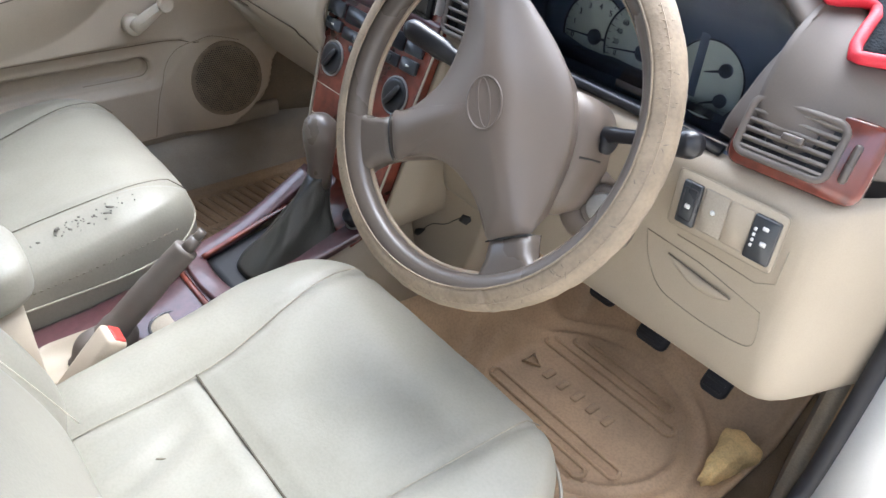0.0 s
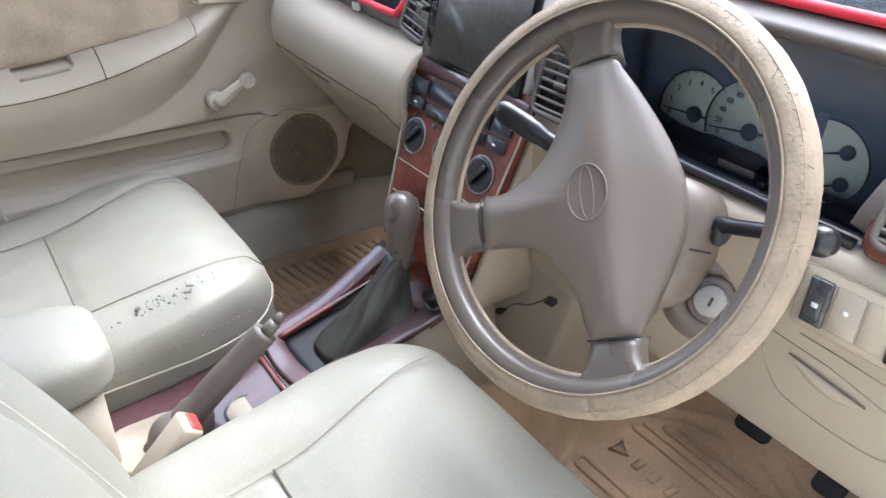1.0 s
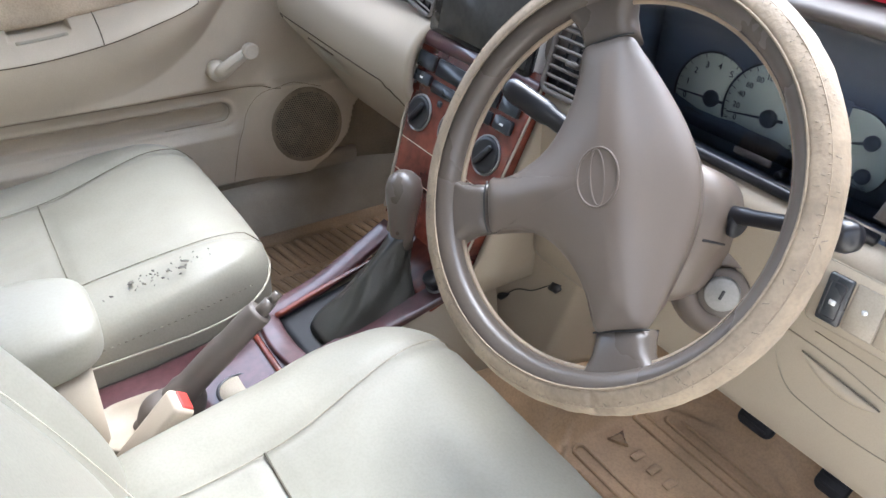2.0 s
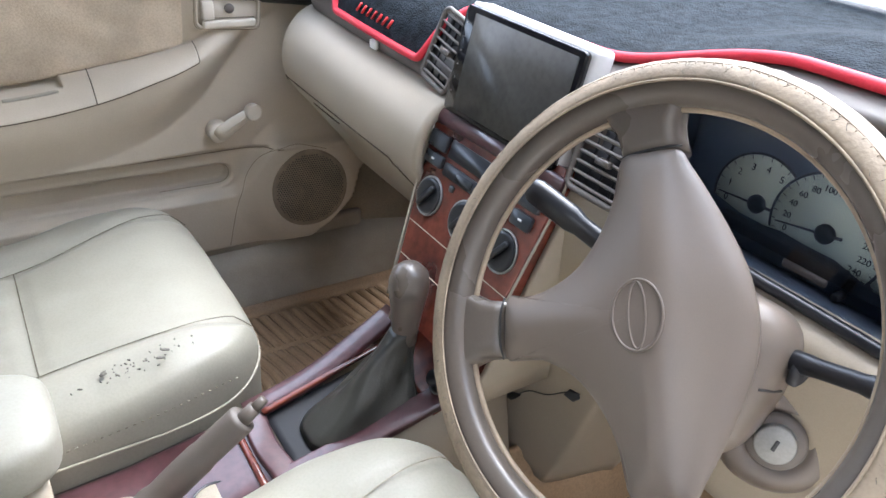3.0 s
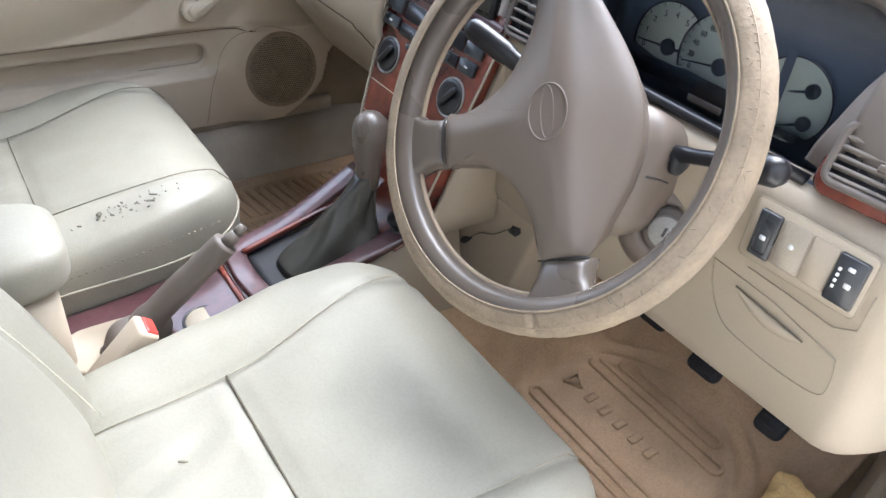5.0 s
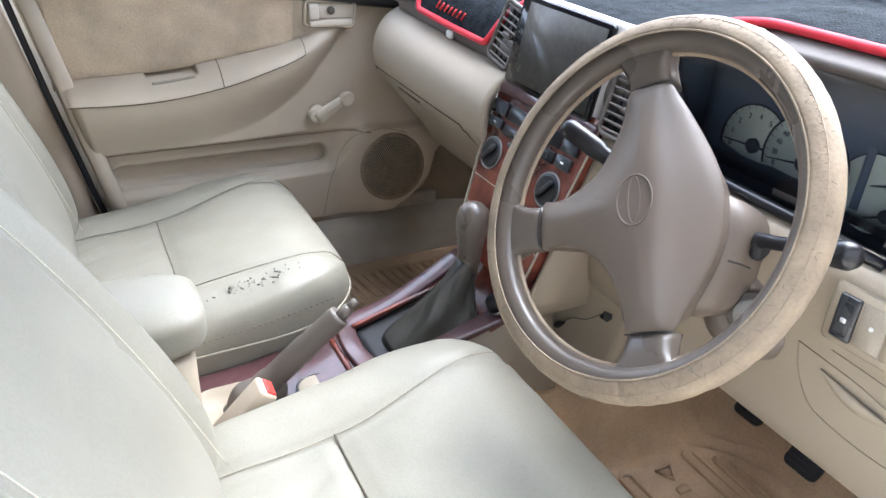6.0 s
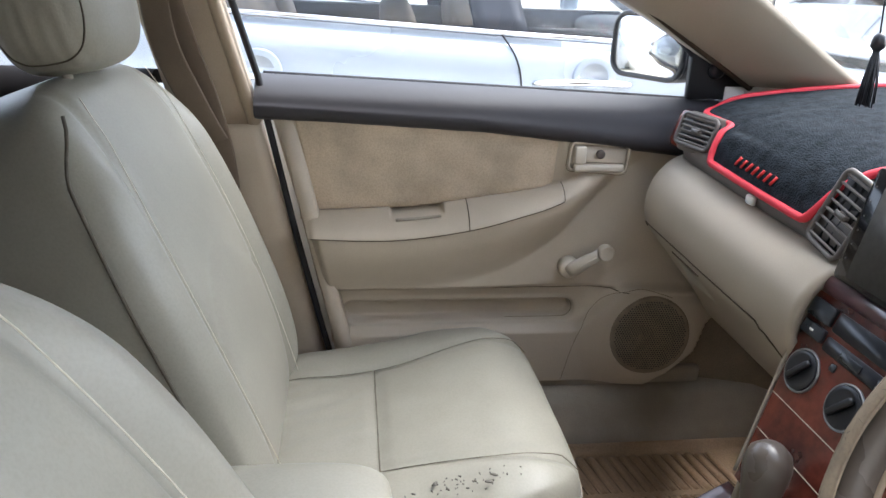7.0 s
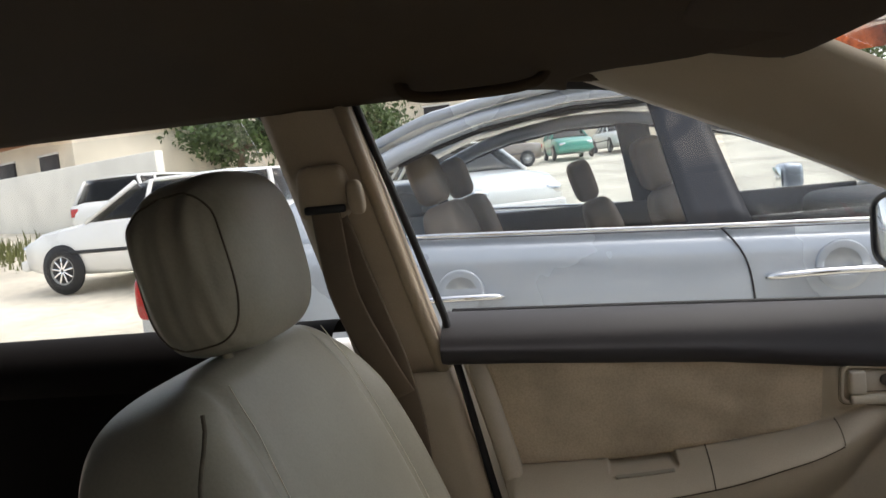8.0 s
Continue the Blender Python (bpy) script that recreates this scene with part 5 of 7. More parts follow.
# ---- seats ----
def front_seat(m, label, scuffed, recline=20.5):
    s = thing("front_seat", m, label, "car seat", "front seats")
    def seam_x(y):
        return 0.140 + 0.030 * step(0.0, 0.22, y)
    def top(x, y):
        z = 0.545 + 0.050 * step(-0.10, 0.24, y) - 0.012 * step(0.18, 0.29, y)
        z += 0.012 * step(0.12, 0.20, np.abs(x)) - 0.020 * step(-0.10, -0.26, y)
        return z
    def groove(x, y):
        d1 = np.abs(np.abs(x) - seam_x(y))
        g = 0.006 * np.exp(-(d1 / 0.008) ** 2)
        g += 0.006 * np.exp(-(np.abs(y + 0.005) / 0.008) ** 2) * (np.abs(x) < seam_x(y))
        return g
    def shape(v):
        x, y, z = v[:, 0].copy(), v[:, 1], v[:, 2].copy()
        k = np.clip((z + 0.02) / 0.09, 0, 1)
        w = 1 - 0.06 * step(0.10, 0.29, y) - 0.10 * step(-0.02, -0.27, y)
        x = x * w
        lift = top(x, y) - 0.545 - groove(x, y)
        wr = np.array([noise.noise((a * 16, b * 16, 3)) * 0.0030 + (0.6 if scuffed else 1.0) * (noise.noise((a * 38 + b * 16, b * 9 - a * 4, 5)) * 0.0085 * step(0.0, -0.05, b) * step(0.16, 0.05, abs(a))) for a, b in zip(x, y)])
        z = z + k * (lift + wr)
        return np.stack([x, y, z + 0.455], 1)
    part("cushion", pillow(0.53, 0.575, 0.18, 5.5, 56, shape), LEATHER, s, "cream leather cushion")
    for sx in (-1, 1):
        line = [(sx * seam_x(y), y, top(seam_x(y), y) - 0.0035 - 0.03 * step(0.24, 0.285, y)) for y in np.linspace(-0.22, 0.272, 40)]
        part("seam", tube(line, 0.0008, 6), SEAT_SEAM if scuffed else GROOVE, s)
    part("seam", tube([(x, -0.005, top(x, 0.0) - 0.004) for x in np.linspace(-0.14, 0.14, 20)], 0.0009 if scuffed else 0.0016, 6), SEAT_SEAM if scuffed else SEAM, s)
    # piping low on the sides
    ring = [(0.268 * math.copysign(abs(math.cos(a)) ** 0.35, math.cos(a)) * (1 - 0.06 * step(0.1, 0.29, 0.28 * math.sin(a))), 0.285 * math.copysign(abs(math.sin(a)) ** 0.35, math.sin(a)), 0.497 + 0.035 * step(-0.1, 0.28, 0.285 * math.sin(a))) for a in np.arange(80) * math.pi / 40]
    part("piping", tube(ring, 0.0020, 6, True), LEATHER_SIDE, s)
    stitch = None
    for k in range(44):
        y = -0.20 + 0.0098 * k
        m2 = pose((1 if scuffed else -1) * (0.2645 - 0.018 * step(0.10, 0.29, y) - 0.027 * step(-0.02, -0.27, y)), y, 0.520 + 0.030 * step(-0.1, 0.28, y))
        if stitch is None:
            q = part("stitch", rbox(0.002, 0.0036, 0.0010, 0.0003, 1), SEAT_SEAM, s, "", m2)
            stitch = q.data
        else:
            q = new("stitch", stitch)
            q.parent, q.matrix_basis = s, m2
    part("side_skirt", loft([[(x, y, z) for x, y in rounded(0.50 * k, 0.54 * k, 0.05)] for z, k in ((0.35, 1.0), (0.43, 1.03))]), LEATHER_SIDE, s, "cream vinyl skirt")
    part("seat_frame", loft([[(x, y - 0.01, z) for x, y in rounded(0.44, 0.48, 0.03)] for z in (0.283, 0.36)]), BLACK_MATT, s)
    for sx in (-0.19, 0.19):
        part("seat_rail", rbox(0.04, 0.50, 0.03, 0.006, 2, (sx, -0.01, 0.277)), STEEL, s)
    if not scuffed:
        for x, y, a, ln in ((-0.055, -0.085, 30, 0.020), (-0.015, -0.120, 60, 0.014), (0.055, -0.060, 20, 0.010)):
            tear = [(x + ln * t * math.cos(radians(a)), y + ln * t * math.sin(radians(a)) + 0.002 * math.sin(9 * t), top(x, y) - 0.0030) for t in np.linspace(-0.5, 0.5, 7)]
            part("tear", tube(tear, [0.0004, 0.0012, 0.0016, 0.0018, 0.0015, 0.001, 0.0004], 6, flat=0.5), SEAT_SEAM, s)
    if scuffed:
        rnd = random.Random(5)
        for k in range(46):
            y, x = rnd.gauss(0.105, 0.034), rnd.gauss(0.214, 0.008)
            z = top(x, y) - 0.0008 - 0.010 * step(0.215, 0.26, x)
            a = rnd.uniform(0, 180)
            r = rnd.uniform(0.0006, 0.0020) * (2.6 if k % 7 == 0 else 1)
            out = [(r * (1 + 0.5 * rnd.random()) * math.cos(q), 0.30 * r * (1 + 1.2 * rnd.random()) * math.sin(q)) for q in np.arange(7) * 2 * math.pi / 7]
            part("peeled_patch", moved(prism(out, 0.0016), pose(x, y, z, 0, 12, a)), SCUFF, s)
    # backrest
    back = pose(0, -0.130, 0.53, recline, 0, 0)
    def bshape(v):
        x, y, z = v[:, 0].copy(), v[:, 1].copy(), v[:, 2].copy()
        h = z + 0.30
        x = x * (1 - 0.11 * step(0.34, 0.62, h))
        f = np.clip(y / 0.07, 0, 1)
        sx = 0.135 + 0.03 * np.sin(np.clip(h / 0.6, 0, 1) * 3.1)
        bol = 0.020 * step(0.0, 0.05, np.abs(x) - sx) * (1 - step(0.45, 0.6, h))
        g = 0.006 * np.exp(-((np.abs(x) - sx) / 0.008) ** 2)
        arch = 0.23 + 0.10 * (1 - (x / 0.16) ** 2)
        g = g + 0.004 * np.exp(-((h - arch) / 0.008) ** 2) * (np.abs(x) < sx)
        belly = 0.012 * np.sin(np.clip(h / 0.55, 0, 1) * math.pi)
        y = y + f * (bol - g + belly)
        return np.stack([x, y - 0.0925, z + 0.30], 1)
    b = part("backrest", pillow(0.525, 0.190, 0.615, 4.6, 50, bshape), LEATHER, s, "cream leather backrest", back)
    for sx in (-1, 1):
        line = []
        for h in np.linspace(0.03, 0.58, 40):
            x = (0.135 + 0.03 * math.sin(h / 0.6 * 3.1))
            line.append((sx * x, 0.0015 + 0.012 * math.sin(min(1, h / 0.55) * math.pi) - 0.010 * step(0.52, 0.6, h), h))
        part("seam", tube(line, 0.0007, 6), SEAM_LIGHT, b)
        edge = [(sx * (0.2600 * (1 - 0.11 * step(0.34, 0.62, h)) - 0.035 * step(0.50, 0.575, h)), -0.020 + 0.012 * step(0.50, 0.57, h), h) for h in np.linspace(0.06, 0.57, 40)]
        if sx > 0:
            part("side_seam", tube(edge[3:], 0.0022, 6), SEAM, b, "dark worn side seam")
    # headrest
    hm = back @ pose(0, -0.020, 0.700, 10 - 20.5, 0, 0)
    def hshape(v):
        x, y, z = v[:, 0].copy(), v[:, 1].copy(), v[:, 2].copy()
        x = x * (1 - 0.10 * step(0.02, 0.10, z))
        wr = np.array([(noise.noise((a * 8, b * (46 - 120 * c), c * 6)) + 0.5 * noise.noise((a * 8, b * 95, c * 9 + 4))) * (0.5 + 8 * max(0, c)) for a, b, c in zip(x, y, z)]) * 0.011
        x = x + np.sign(x) * wr * (np.abs(x) > 0.085)
        y = y + 0.010 * np.cos(x / 0.14 * 1.5) * (y > 0)
        return np.stack([x, y, z], 1)
    hr = part("headrest", pillow(0.245, 0.126, 0.198, 3.3, 36, hshape), LEATHER, s, "gathered cream leather headrest", hm)
    for sx in (-1, 1):
        ringy = []
        for a in np.arange(60) * math.pi / 30:
            q, p = 0.80 * math.copysign(abs(math.cos(a)) ** 0.7, math.cos(a)), 0.80 * math.copysign(abs(math.sin(a)) ** 0.7, math.sin(a))
            out = max(0.05, 1 - abs(q) ** 3.3 - abs(p) ** 3.3) ** (1 / 3.3)
            ringy.append((sx * 0.1225 * out, 0.063 * q, 0.099 * p))
        ringy = hshape(np.array(ringy)) + np.array((sx * 0.0008, 0, 0))
        part("headrest_piping", tube(list(ringy), 0.0012, 6, True), SEAM if sx > 0 else GROOVE, hr, "dark stitched edge of the side panel")
        part("headrest_post", tube([(sx * 0.06, 0, -0.16), (sx * 0.06, 0, -0.08)], 0.006, 10), LEATHER_SIDE, hr)
    return s


front_seat(pose(-0.383, 0.130, 0), "cream leather passenger seat with a peeling bolster edge", True)
front_seat(pose(0.325, 0.248, 0), "cream leather driver's seat with wrinkled cushion", False, 27.0)

rear = thing("rear_bench", pose(0, 0, 0), "cream leather rear bench seat", "rear seat")
part("cushion", pillow(1.24, 0.48, 0.18, 6, 24, None, (0, -0.86, 0.45)), LEATHER_SIDE, rear)
part("backrest", pillow(1.24, 0.16, 0.60, 6, 24, None, (0, 0, 0)), LEATHER_SIDE, rear, "", pose(0, -1.13, 0.78, 14, 0, 0))
part("bench_base", rbox(1.22, 0.42, 0.12, 0.01, 1, (0, -0.88, 0.32)), CARPET, rear)


# ---- centre console ----
con = thing("centre_console", pose(-0.035, 0, 0), "centre console with plum lacquered veneer and cream base", "centre console")
base = []
for y, w, z in ((0.66, 0.100, 0.585), (0.56, 0.092, 0.545), (0.45, 0.086, 0.520), (0.36, 0.082, 0.500), (0.20, 0.080, 0.472), (0.05, 0.080, 0.462), (-0.16, 0.080, 0.455)):
    base.append([(-w - 0.03, y, 0.38), (-w, y, z - 0.03), (-w + 0.008, y, z), (w - 0.008, y, z), (w + 0.004, y, z - 0.03), (w + 0.05, y, 0.38)])
part("console_base", loft(base), CREAM, con)


def top_z(y):
    return np.interp(y, [-0.16, 0.05, 0.20, 0.36, 0.45, 0.56, 0.66], [0.455, 0.462, 0.472, 0.500, 0.520, 0.545, 0.585])


def deck(y0, y1, w, lift, mat, name, label="", x0=0.0):
    def f(u, v):
        y = y0 + (y1 - y0) * v
        e = (abs(2 * u - 1)) ** 8
        return (x0 + w * (2 * u - 1), y, top_z(y) + lift * (1 - 0.9 * e))
    return part(name, surface(f, np.linspace(0, 1, 24), np.linspace(0, 1, 20), 0.004), mat, con, label)


def frame_bar(pts, wide, high, mat, name):
    """A bevelled bar of a frame, lofted along a line."""
    line = smooth_line(pts, 6)
    prof = rounded(2 * wide, 2 * high, min(wide, high) * 0.55, 3)
    tan = np.gradient(line, axis=0)
    loops = []
    for p, t in zip(line, tan):
        side = np.cross(t, (0, 0, 1.0))
        side /= np.linalg.norm(side)
        up = np.cross(side, t)
        up /= np.linalg.norm(up)
        loops.append([p + a * side + b * up for a, b in prof])
    return part(name, loft(loops), mat, con)


deck(0.020, 0.360, 0.080, 0.006, LACQUER, "console_deck", "plum lacquered deck behind the lever")
deck(0.552, 0.665, 0.088, 0.010, WOOD, "console_nose", "wood veneer under the stack")
frame_bar([(-0.070, 0.352, top_z(0.352) + 0.006), (-0.074, 0.46, top_z(0.46) + 0.010), (-0.090, 0.59, top_z(0.60) + 0.026)], 0.018, 0.006, LACQUER, "lever_frame")
frame_bar([(0.066, 0.352, top_z(0.352) + 0.006), (0.070, 0.46, top_z(0.46) + 0.008), (0.078, 0.60, top_z(0.60) + 0.010)], 0.018, 0.006, LACQUER, "lever_frame")
frame_bar([(-0.072, 0.360, top_z(0.36) + 0.006), (0.0, 0.352, top_z(0.355) + 0.008), (0.068, 0.360, top_z(0.36) + 0.006)], 0.016, 0.007, LACQUER, "lever_frame")
frame_bar([(-0.050, 0.368, top_z(0.37) + 0.013), (-0.055, 0.46, top_z(0.46) + 0.015), (-0.060, 0.555, top_z(0.555) + 0.015)], 0.004, 0.003, WOOD, "frame_bead")
deck(0.372, 0.56, 0.056, 0.003, BLACK_MATT, "lever_well")
lt = part("cigar_lighter", moved(lathe([(0.0165, 0), (0.0165, 0.004), (0.0135, 0.005), (0.013, 0.002)], 24), pose(0.068, 0.575, 0.572, 34, 0, 0)), STEEL, con)
part("lighter_knob", moved(lathe([(0.012, 0.0), (0.0125, 0.022), (0.010, 0.026)], 20), pose(0.068, 0.575, 0.572, 34, 0, 0)), BLACK, lt)
part("cup_ring", moved(tube([(0.030 * math.cos(a), 0.030 * math.sin(a), 0) for a in np.arange(32) * math.pi / 16], 0.0025, 8, True), pose(0.046, 0.275, top_z(0.275) + 0.006)), BLACK, con)
part("cup_well", moved(lathe([(0.029, 0), (0.028, 0.002)], 28), pose(0.046, 0.275, top_z(0.275) + 0.005)), CREAM_DIRTY, con)
part("deck_step", rbox(0.150, 0.010, 0.016, 0.004, 2, (0.0, 0.330, top_z(0.33) + 0.004)), WOOD, con)
# pale tray that the handbrake rises from
part("brake_tray", loft([[(x + 0.022, y + 0.150, z) for x, y in rounded(0.094 * k, 0.120 * k, 0.040 * k, 6)] for z, k in ((top_z(0.14) + 0.002, 1.0), (top_z(0.14) + 0.014, 0.98), (top_z(0.14) + 0.016, 0.92), (top_z(0.14) + 0.008, 0.88))]), CREAM, con, "pale plastic handbrake tray")

# gear lever
lever = thing("gear_lever", pose(-0.013, 0.468, 0.522), "gear lever with a glossy grey knob in a leather boot", "gear lever")
secs = []
for t in np.linspace(0, 1, 26):
    w = 0.034 * (1 - t) ** 1.8 + 0.0165
    l = 0.066 * (1 - t) ** 1.3 + 0.0165
    cy = 0.012 + 0.060 * t
    z = 0.125 * t ** 0.9 - 0.008 * (1 - t)
    loop = []
    for a in np.arange(56) * 2 * math.pi / 56:
        fold = 1 + (0.10 * math.sin(2 * a + 5 * t) + 0.05 * math.sin(5 * a - 8 * t + 1) + 0.012 * math.sin(13 * a + 14 * t)) * (t * (1 - t) * 4) ** 0.7
        loop.append((w * fold * math.copysign(abs(math.cos(a)) ** 0.7, math.cos(a)), cy + l * fold * math.copysign(abs(math.sin(a)) ** 0.7, math.sin(a)), z - 0.010 * math.sin(3 * a + 2) * (1 - t) * t * 3))
    secs.append(loop)
part("boot", loft(secs), BOOT, lever, "creased dark grey leather boot")
part("boot_seam", tube([(secs[k][8][0] * 1.01, secs[k][8][1] * 1.01, secs[k][8][2]) for k in range(26)], 0.0012, 6), BOOT, lever)
part("knob", moved(lathe([(0.017, 0.0), (0.0175, 0.02), (0.021, 0.050), (0.0255, 0.078), (0.0262, 0.092), (0.023, 0.106), (0.014, 0.115), (0.004, 0.118)], 36), pose(0, 0.072, 0.105, -2, 0, 0)), TAUPE_GLOSS, lever, "glossy grey gear knob")
part("stick", tube([(0, 0.02, -0.03), (0, 0.072, 0.125)], 0.008, 10), BLACK_MATT, lever)

# handbrake
hb = thing("handbrake", pose(-0.004, 0.185, 0.470), "taupe handbrake lever pulled up between the seats", "handbrake")
line = smooth_line([(-0.004, -0.035, -0.012), (0.003, 0.030, 0.052), (0.013, 0.082, 0.104), (0.023, 0.126, 0.147)], 8)
part("grip", tube(line, [0.0215] * 8 + [0.0185] * 8 + [0.0172] * 8 + [0.0165], 16, flat=1.05), TAUPE, hb)
part("lever_foot", pillow(0.046, 0.085, 0.075, 3.6, 12, lambda v: np.stack([v[:, 0], v[:, 1] + 0.3 * v[:, 2], v[:, 2] + 0.010], 1)), TAUPE, hb)
part("release_button", tube([(0.024, 0.122, 0.143), (0.0265, 0.140, 0.160)], [0.0095, 0.0085], 12), TAUPE_GLOSS, hb)
part("button_tip", tube([(0.0265, 0.138, 0.158), (0.0285, 0.150, 0.170)], [0.0065, 0.006], 12), TAUPE_GLOSS, hb)

# armrest box behind the handbrake
box = thing("armrest_box", pose(-0.060, -0.040, 0), "pale padded armrest lid on a cream storage box", "armrest")
part("box_body", loft([[(x, y, z) for x, y in rounded(0.150, 0.30, 0.03)] for z in (0.40, 0.59)]), CREAM, box)
part("padded_lid", pillow(0.160, 0.345, 0.075, 4.5, 20, lambda v: np.stack([v[:, 0], v[:, 1], v[:, 2] + 0.625 + 0.006 * np.cos(v[:, 0] * 16)], 1)), LEATHER, box, "pale padded leatherette lid")

# belt buckle and a packet by the driver's seat
bk = thing("belt_buckle", pose(0.046, 0.160, 0.512, -42, 6, 0), "cream seat belt buckle with a red release button", "belt buckle")
part("buckle_body", rbox(0.038, 0.030, 0.125, 0.006, 3, (0, 0, -0.015)), DOOR_CREAM, bk)
part("release_button", rbox(0.029, 0.017, 0.006, 0.002, 2, (0, 0.003, 0.0465)), RED_PLASTIC, bk)
part("buckle_stalk", rbox(0.022, 0.014, 0.12, 0.004, 2, (0, 0, -0.09)), BLACK_MATT, bk)
pk = thing("paper_packet", pose(0.066, 0.215, 0.488, 0, 20, 30), "small white paper packet on the console", "packet")
part("packet", rbox(0.035, 0.022, 0.014, 0.002, 1), WHITE_INK, pk)


# ---- footwells ----
def floor_mat(name, m, w, l, label, oval):
    f = thing(name, m, label, "floor mat", "floor mats")
    ox, oy = m.translation.x, m.translation.y
    def h(x, y):
        z = 0.012
        if oval:
            r = math.hypot((x - 0.007) / 0.212, (y + 0.015) / 0.195)
            z += 0.012 * math.exp(-((r - 1.0) / 0.035) ** 2) + 0.010 * math.exp(-((r - 0.84) / 0.03) ** 2) - 0.005 * (r < 0.84)
        edge = max(abs(x) / (w / 2), abs(y) / (l / 2))
        z += 0.014 * step(0.92, 0.97, edge)
        lie = 0.15 * (1 - step(0.10, 0.20, abs(x + ox))) + 0.30 * step(0.98, 1.22, y + oy)
        return (x, y, z + lie)
    part("mat_sheet", surface(h, np.linspace(-w / 2, w / 2, 90), np.linspace(-l / 2, l / 2, 90), 0.008), RUBBER_MAT, f)
    return f, h


dm, dh = floor_mat("floor_mat", pose(0.345, 0.84, 0.270, 0, 0, 0), 0.54, 0.60, "muddy tan rubber mat with an oval ridge in the driver's footwell", True)
for k, (y, ln) in enumerate(((-0.125, 0.10), (-0.082, 0.135), (0.062, 0.135), (0.105, 0.10))):
    loop = [(math.copysign(ln, math.cos(a)) + 0.010 * math.cos(a), y + 0.012 * math.sin(a), 0.009) for a in np.arange(28) * math.pi / 14 + 0.05]
    part("tread_loop", tube(loop, 0.0038, 6, True), RUBBER_MAT, dm)
for k in range(5):
    part("tread_letter_bar", rbox(0.014, 0.026, 0.004, 0.0015, 1, (-0.075 + 0.034 * k, -0.008, 0.0105)), RUBBER_MAT, dm)
part("tread_mark", tube([(-0.118 + 0.018 * math.cos(a), -0.008 + 0.018 * math.sin(a), 0.0105) for a in np.arange(3) * 2 * math.pi / 3], 0.003, 6, True), RUBBER_MAT, dm)
pm, ph = floor_mat("floor_mat", pose(-0.40, 0.72, 0.270), 0.48, 0.64, "ribbed tan rubber mat in the passenger footwell", False)
for k in range(19):
    y = -0.30 + 0.0235 * k
    part("tread_bar", tube(smooth_line([(-0.205, y - 0.010, 0.011), (-0.16, y - 0.004, 0.0115), (-0.095, y + 0.010, 0.0075)], 4), 0.0085, 8, flat=0.7), RUBBER_MAT, pm)
    part("tread_bar", tube(smooth_line([(-0.080, y + 0.002, 0.009), (0.00, y + 0.018, 0.0105), (0.07, y + 0.006, 0.0105), (0.185, y + 0.020, 0.0075)], 4), 0.0085, 8, flat=0.7), RUBBER_MAT, pm)
for k in range(18):
    y = -0.288 + 0.0235 * k
    part("dark_groove_line", tube(smooth_line([(-0.205, y - 0.010, 0.0115), (-0.16, y - 0.004, 0.0145), (-0.095, y + 0.010, 0.0115)], 4), 0.0014, 6), TREAD_LINE, pm)
    part("dark_groove_line", tube(smooth_line([(-0.080, y + 0.002, 0.0115), (0.00, y + 0.018, 0.0135), (0.07, y + 0.006, 0.0135), (0.185, y + 0.020, 0.0115)], 4), 0.0014, 6), TREAD_LINE, pm)
for k in range(4):
    part("tread_bar", tube([(-0.14, 0.180 + 0.028 * k, 0.010), (-0.02, 0.190 + 0.028 * k, 0.012)], 0.0075, 8, flat=0.6), RUBBER_MAT, pm)


def pedal(name, x, y, z, w, h, label):
    p = thing(name, pose(x, y, z, 50, 0, 0), label, "pedal", "pedals")
    part("pad", prism(rounded(w, h, 0.012), 0.014, 0.004), RUBBER, p, "ribbed black rubber pad")
    for k in range(5):
        part("rib", rbox(w * 0.75, 0.005, 0.005, 0.0015, 1, (0, -h * 0.36 + h * 0.18 * k, 0.015)), RUBBER, p, "", pose(0, 0, 0))
    part("pedal_arm", tube([(0, 0.0, 0.0), (0, 0.06, -0.05), (0, 0.22, -0.02), (0, 0.32, 0.0)], 0.008, 8), STEEL, p)


pedal("brake_pedal", 0.368, 0.985, 0.375, 0.060, 0.055, "black ribbed rubber brake pedal")
pedal("accelerator_pedal", 0.510, 0.960, 0.400, 0.045, 0.075, "black rubber accelerator pedal by the sill")
pedal("clutch_pedal", 0.245, 0.995, 0.385, 0.055, 0.055, "worn steel clutch pedal")

rag = thing("cloth_rag", pose(0.580, 0.905, 0.30), "crumpled yellow rag on the floor by the sill", "rag")
def rag_shape(v):
    out = v.copy()
    for i, p in enumerate(v):
        n = noise.noise(Vector(p) * 30) * 0.35 + noise.noise(Vector(p) * 70) * 0.15
        out[i] = p * (1 + n)
    out[:, 0] *= 1 + 0.5 * np.clip(out[:, 1] / 0.05, -1, 1)
    return out
part("folded_cloth", pillow(0.045, 0.12, 0.05, 2.6, 16, rag_shape), RAG, rag)

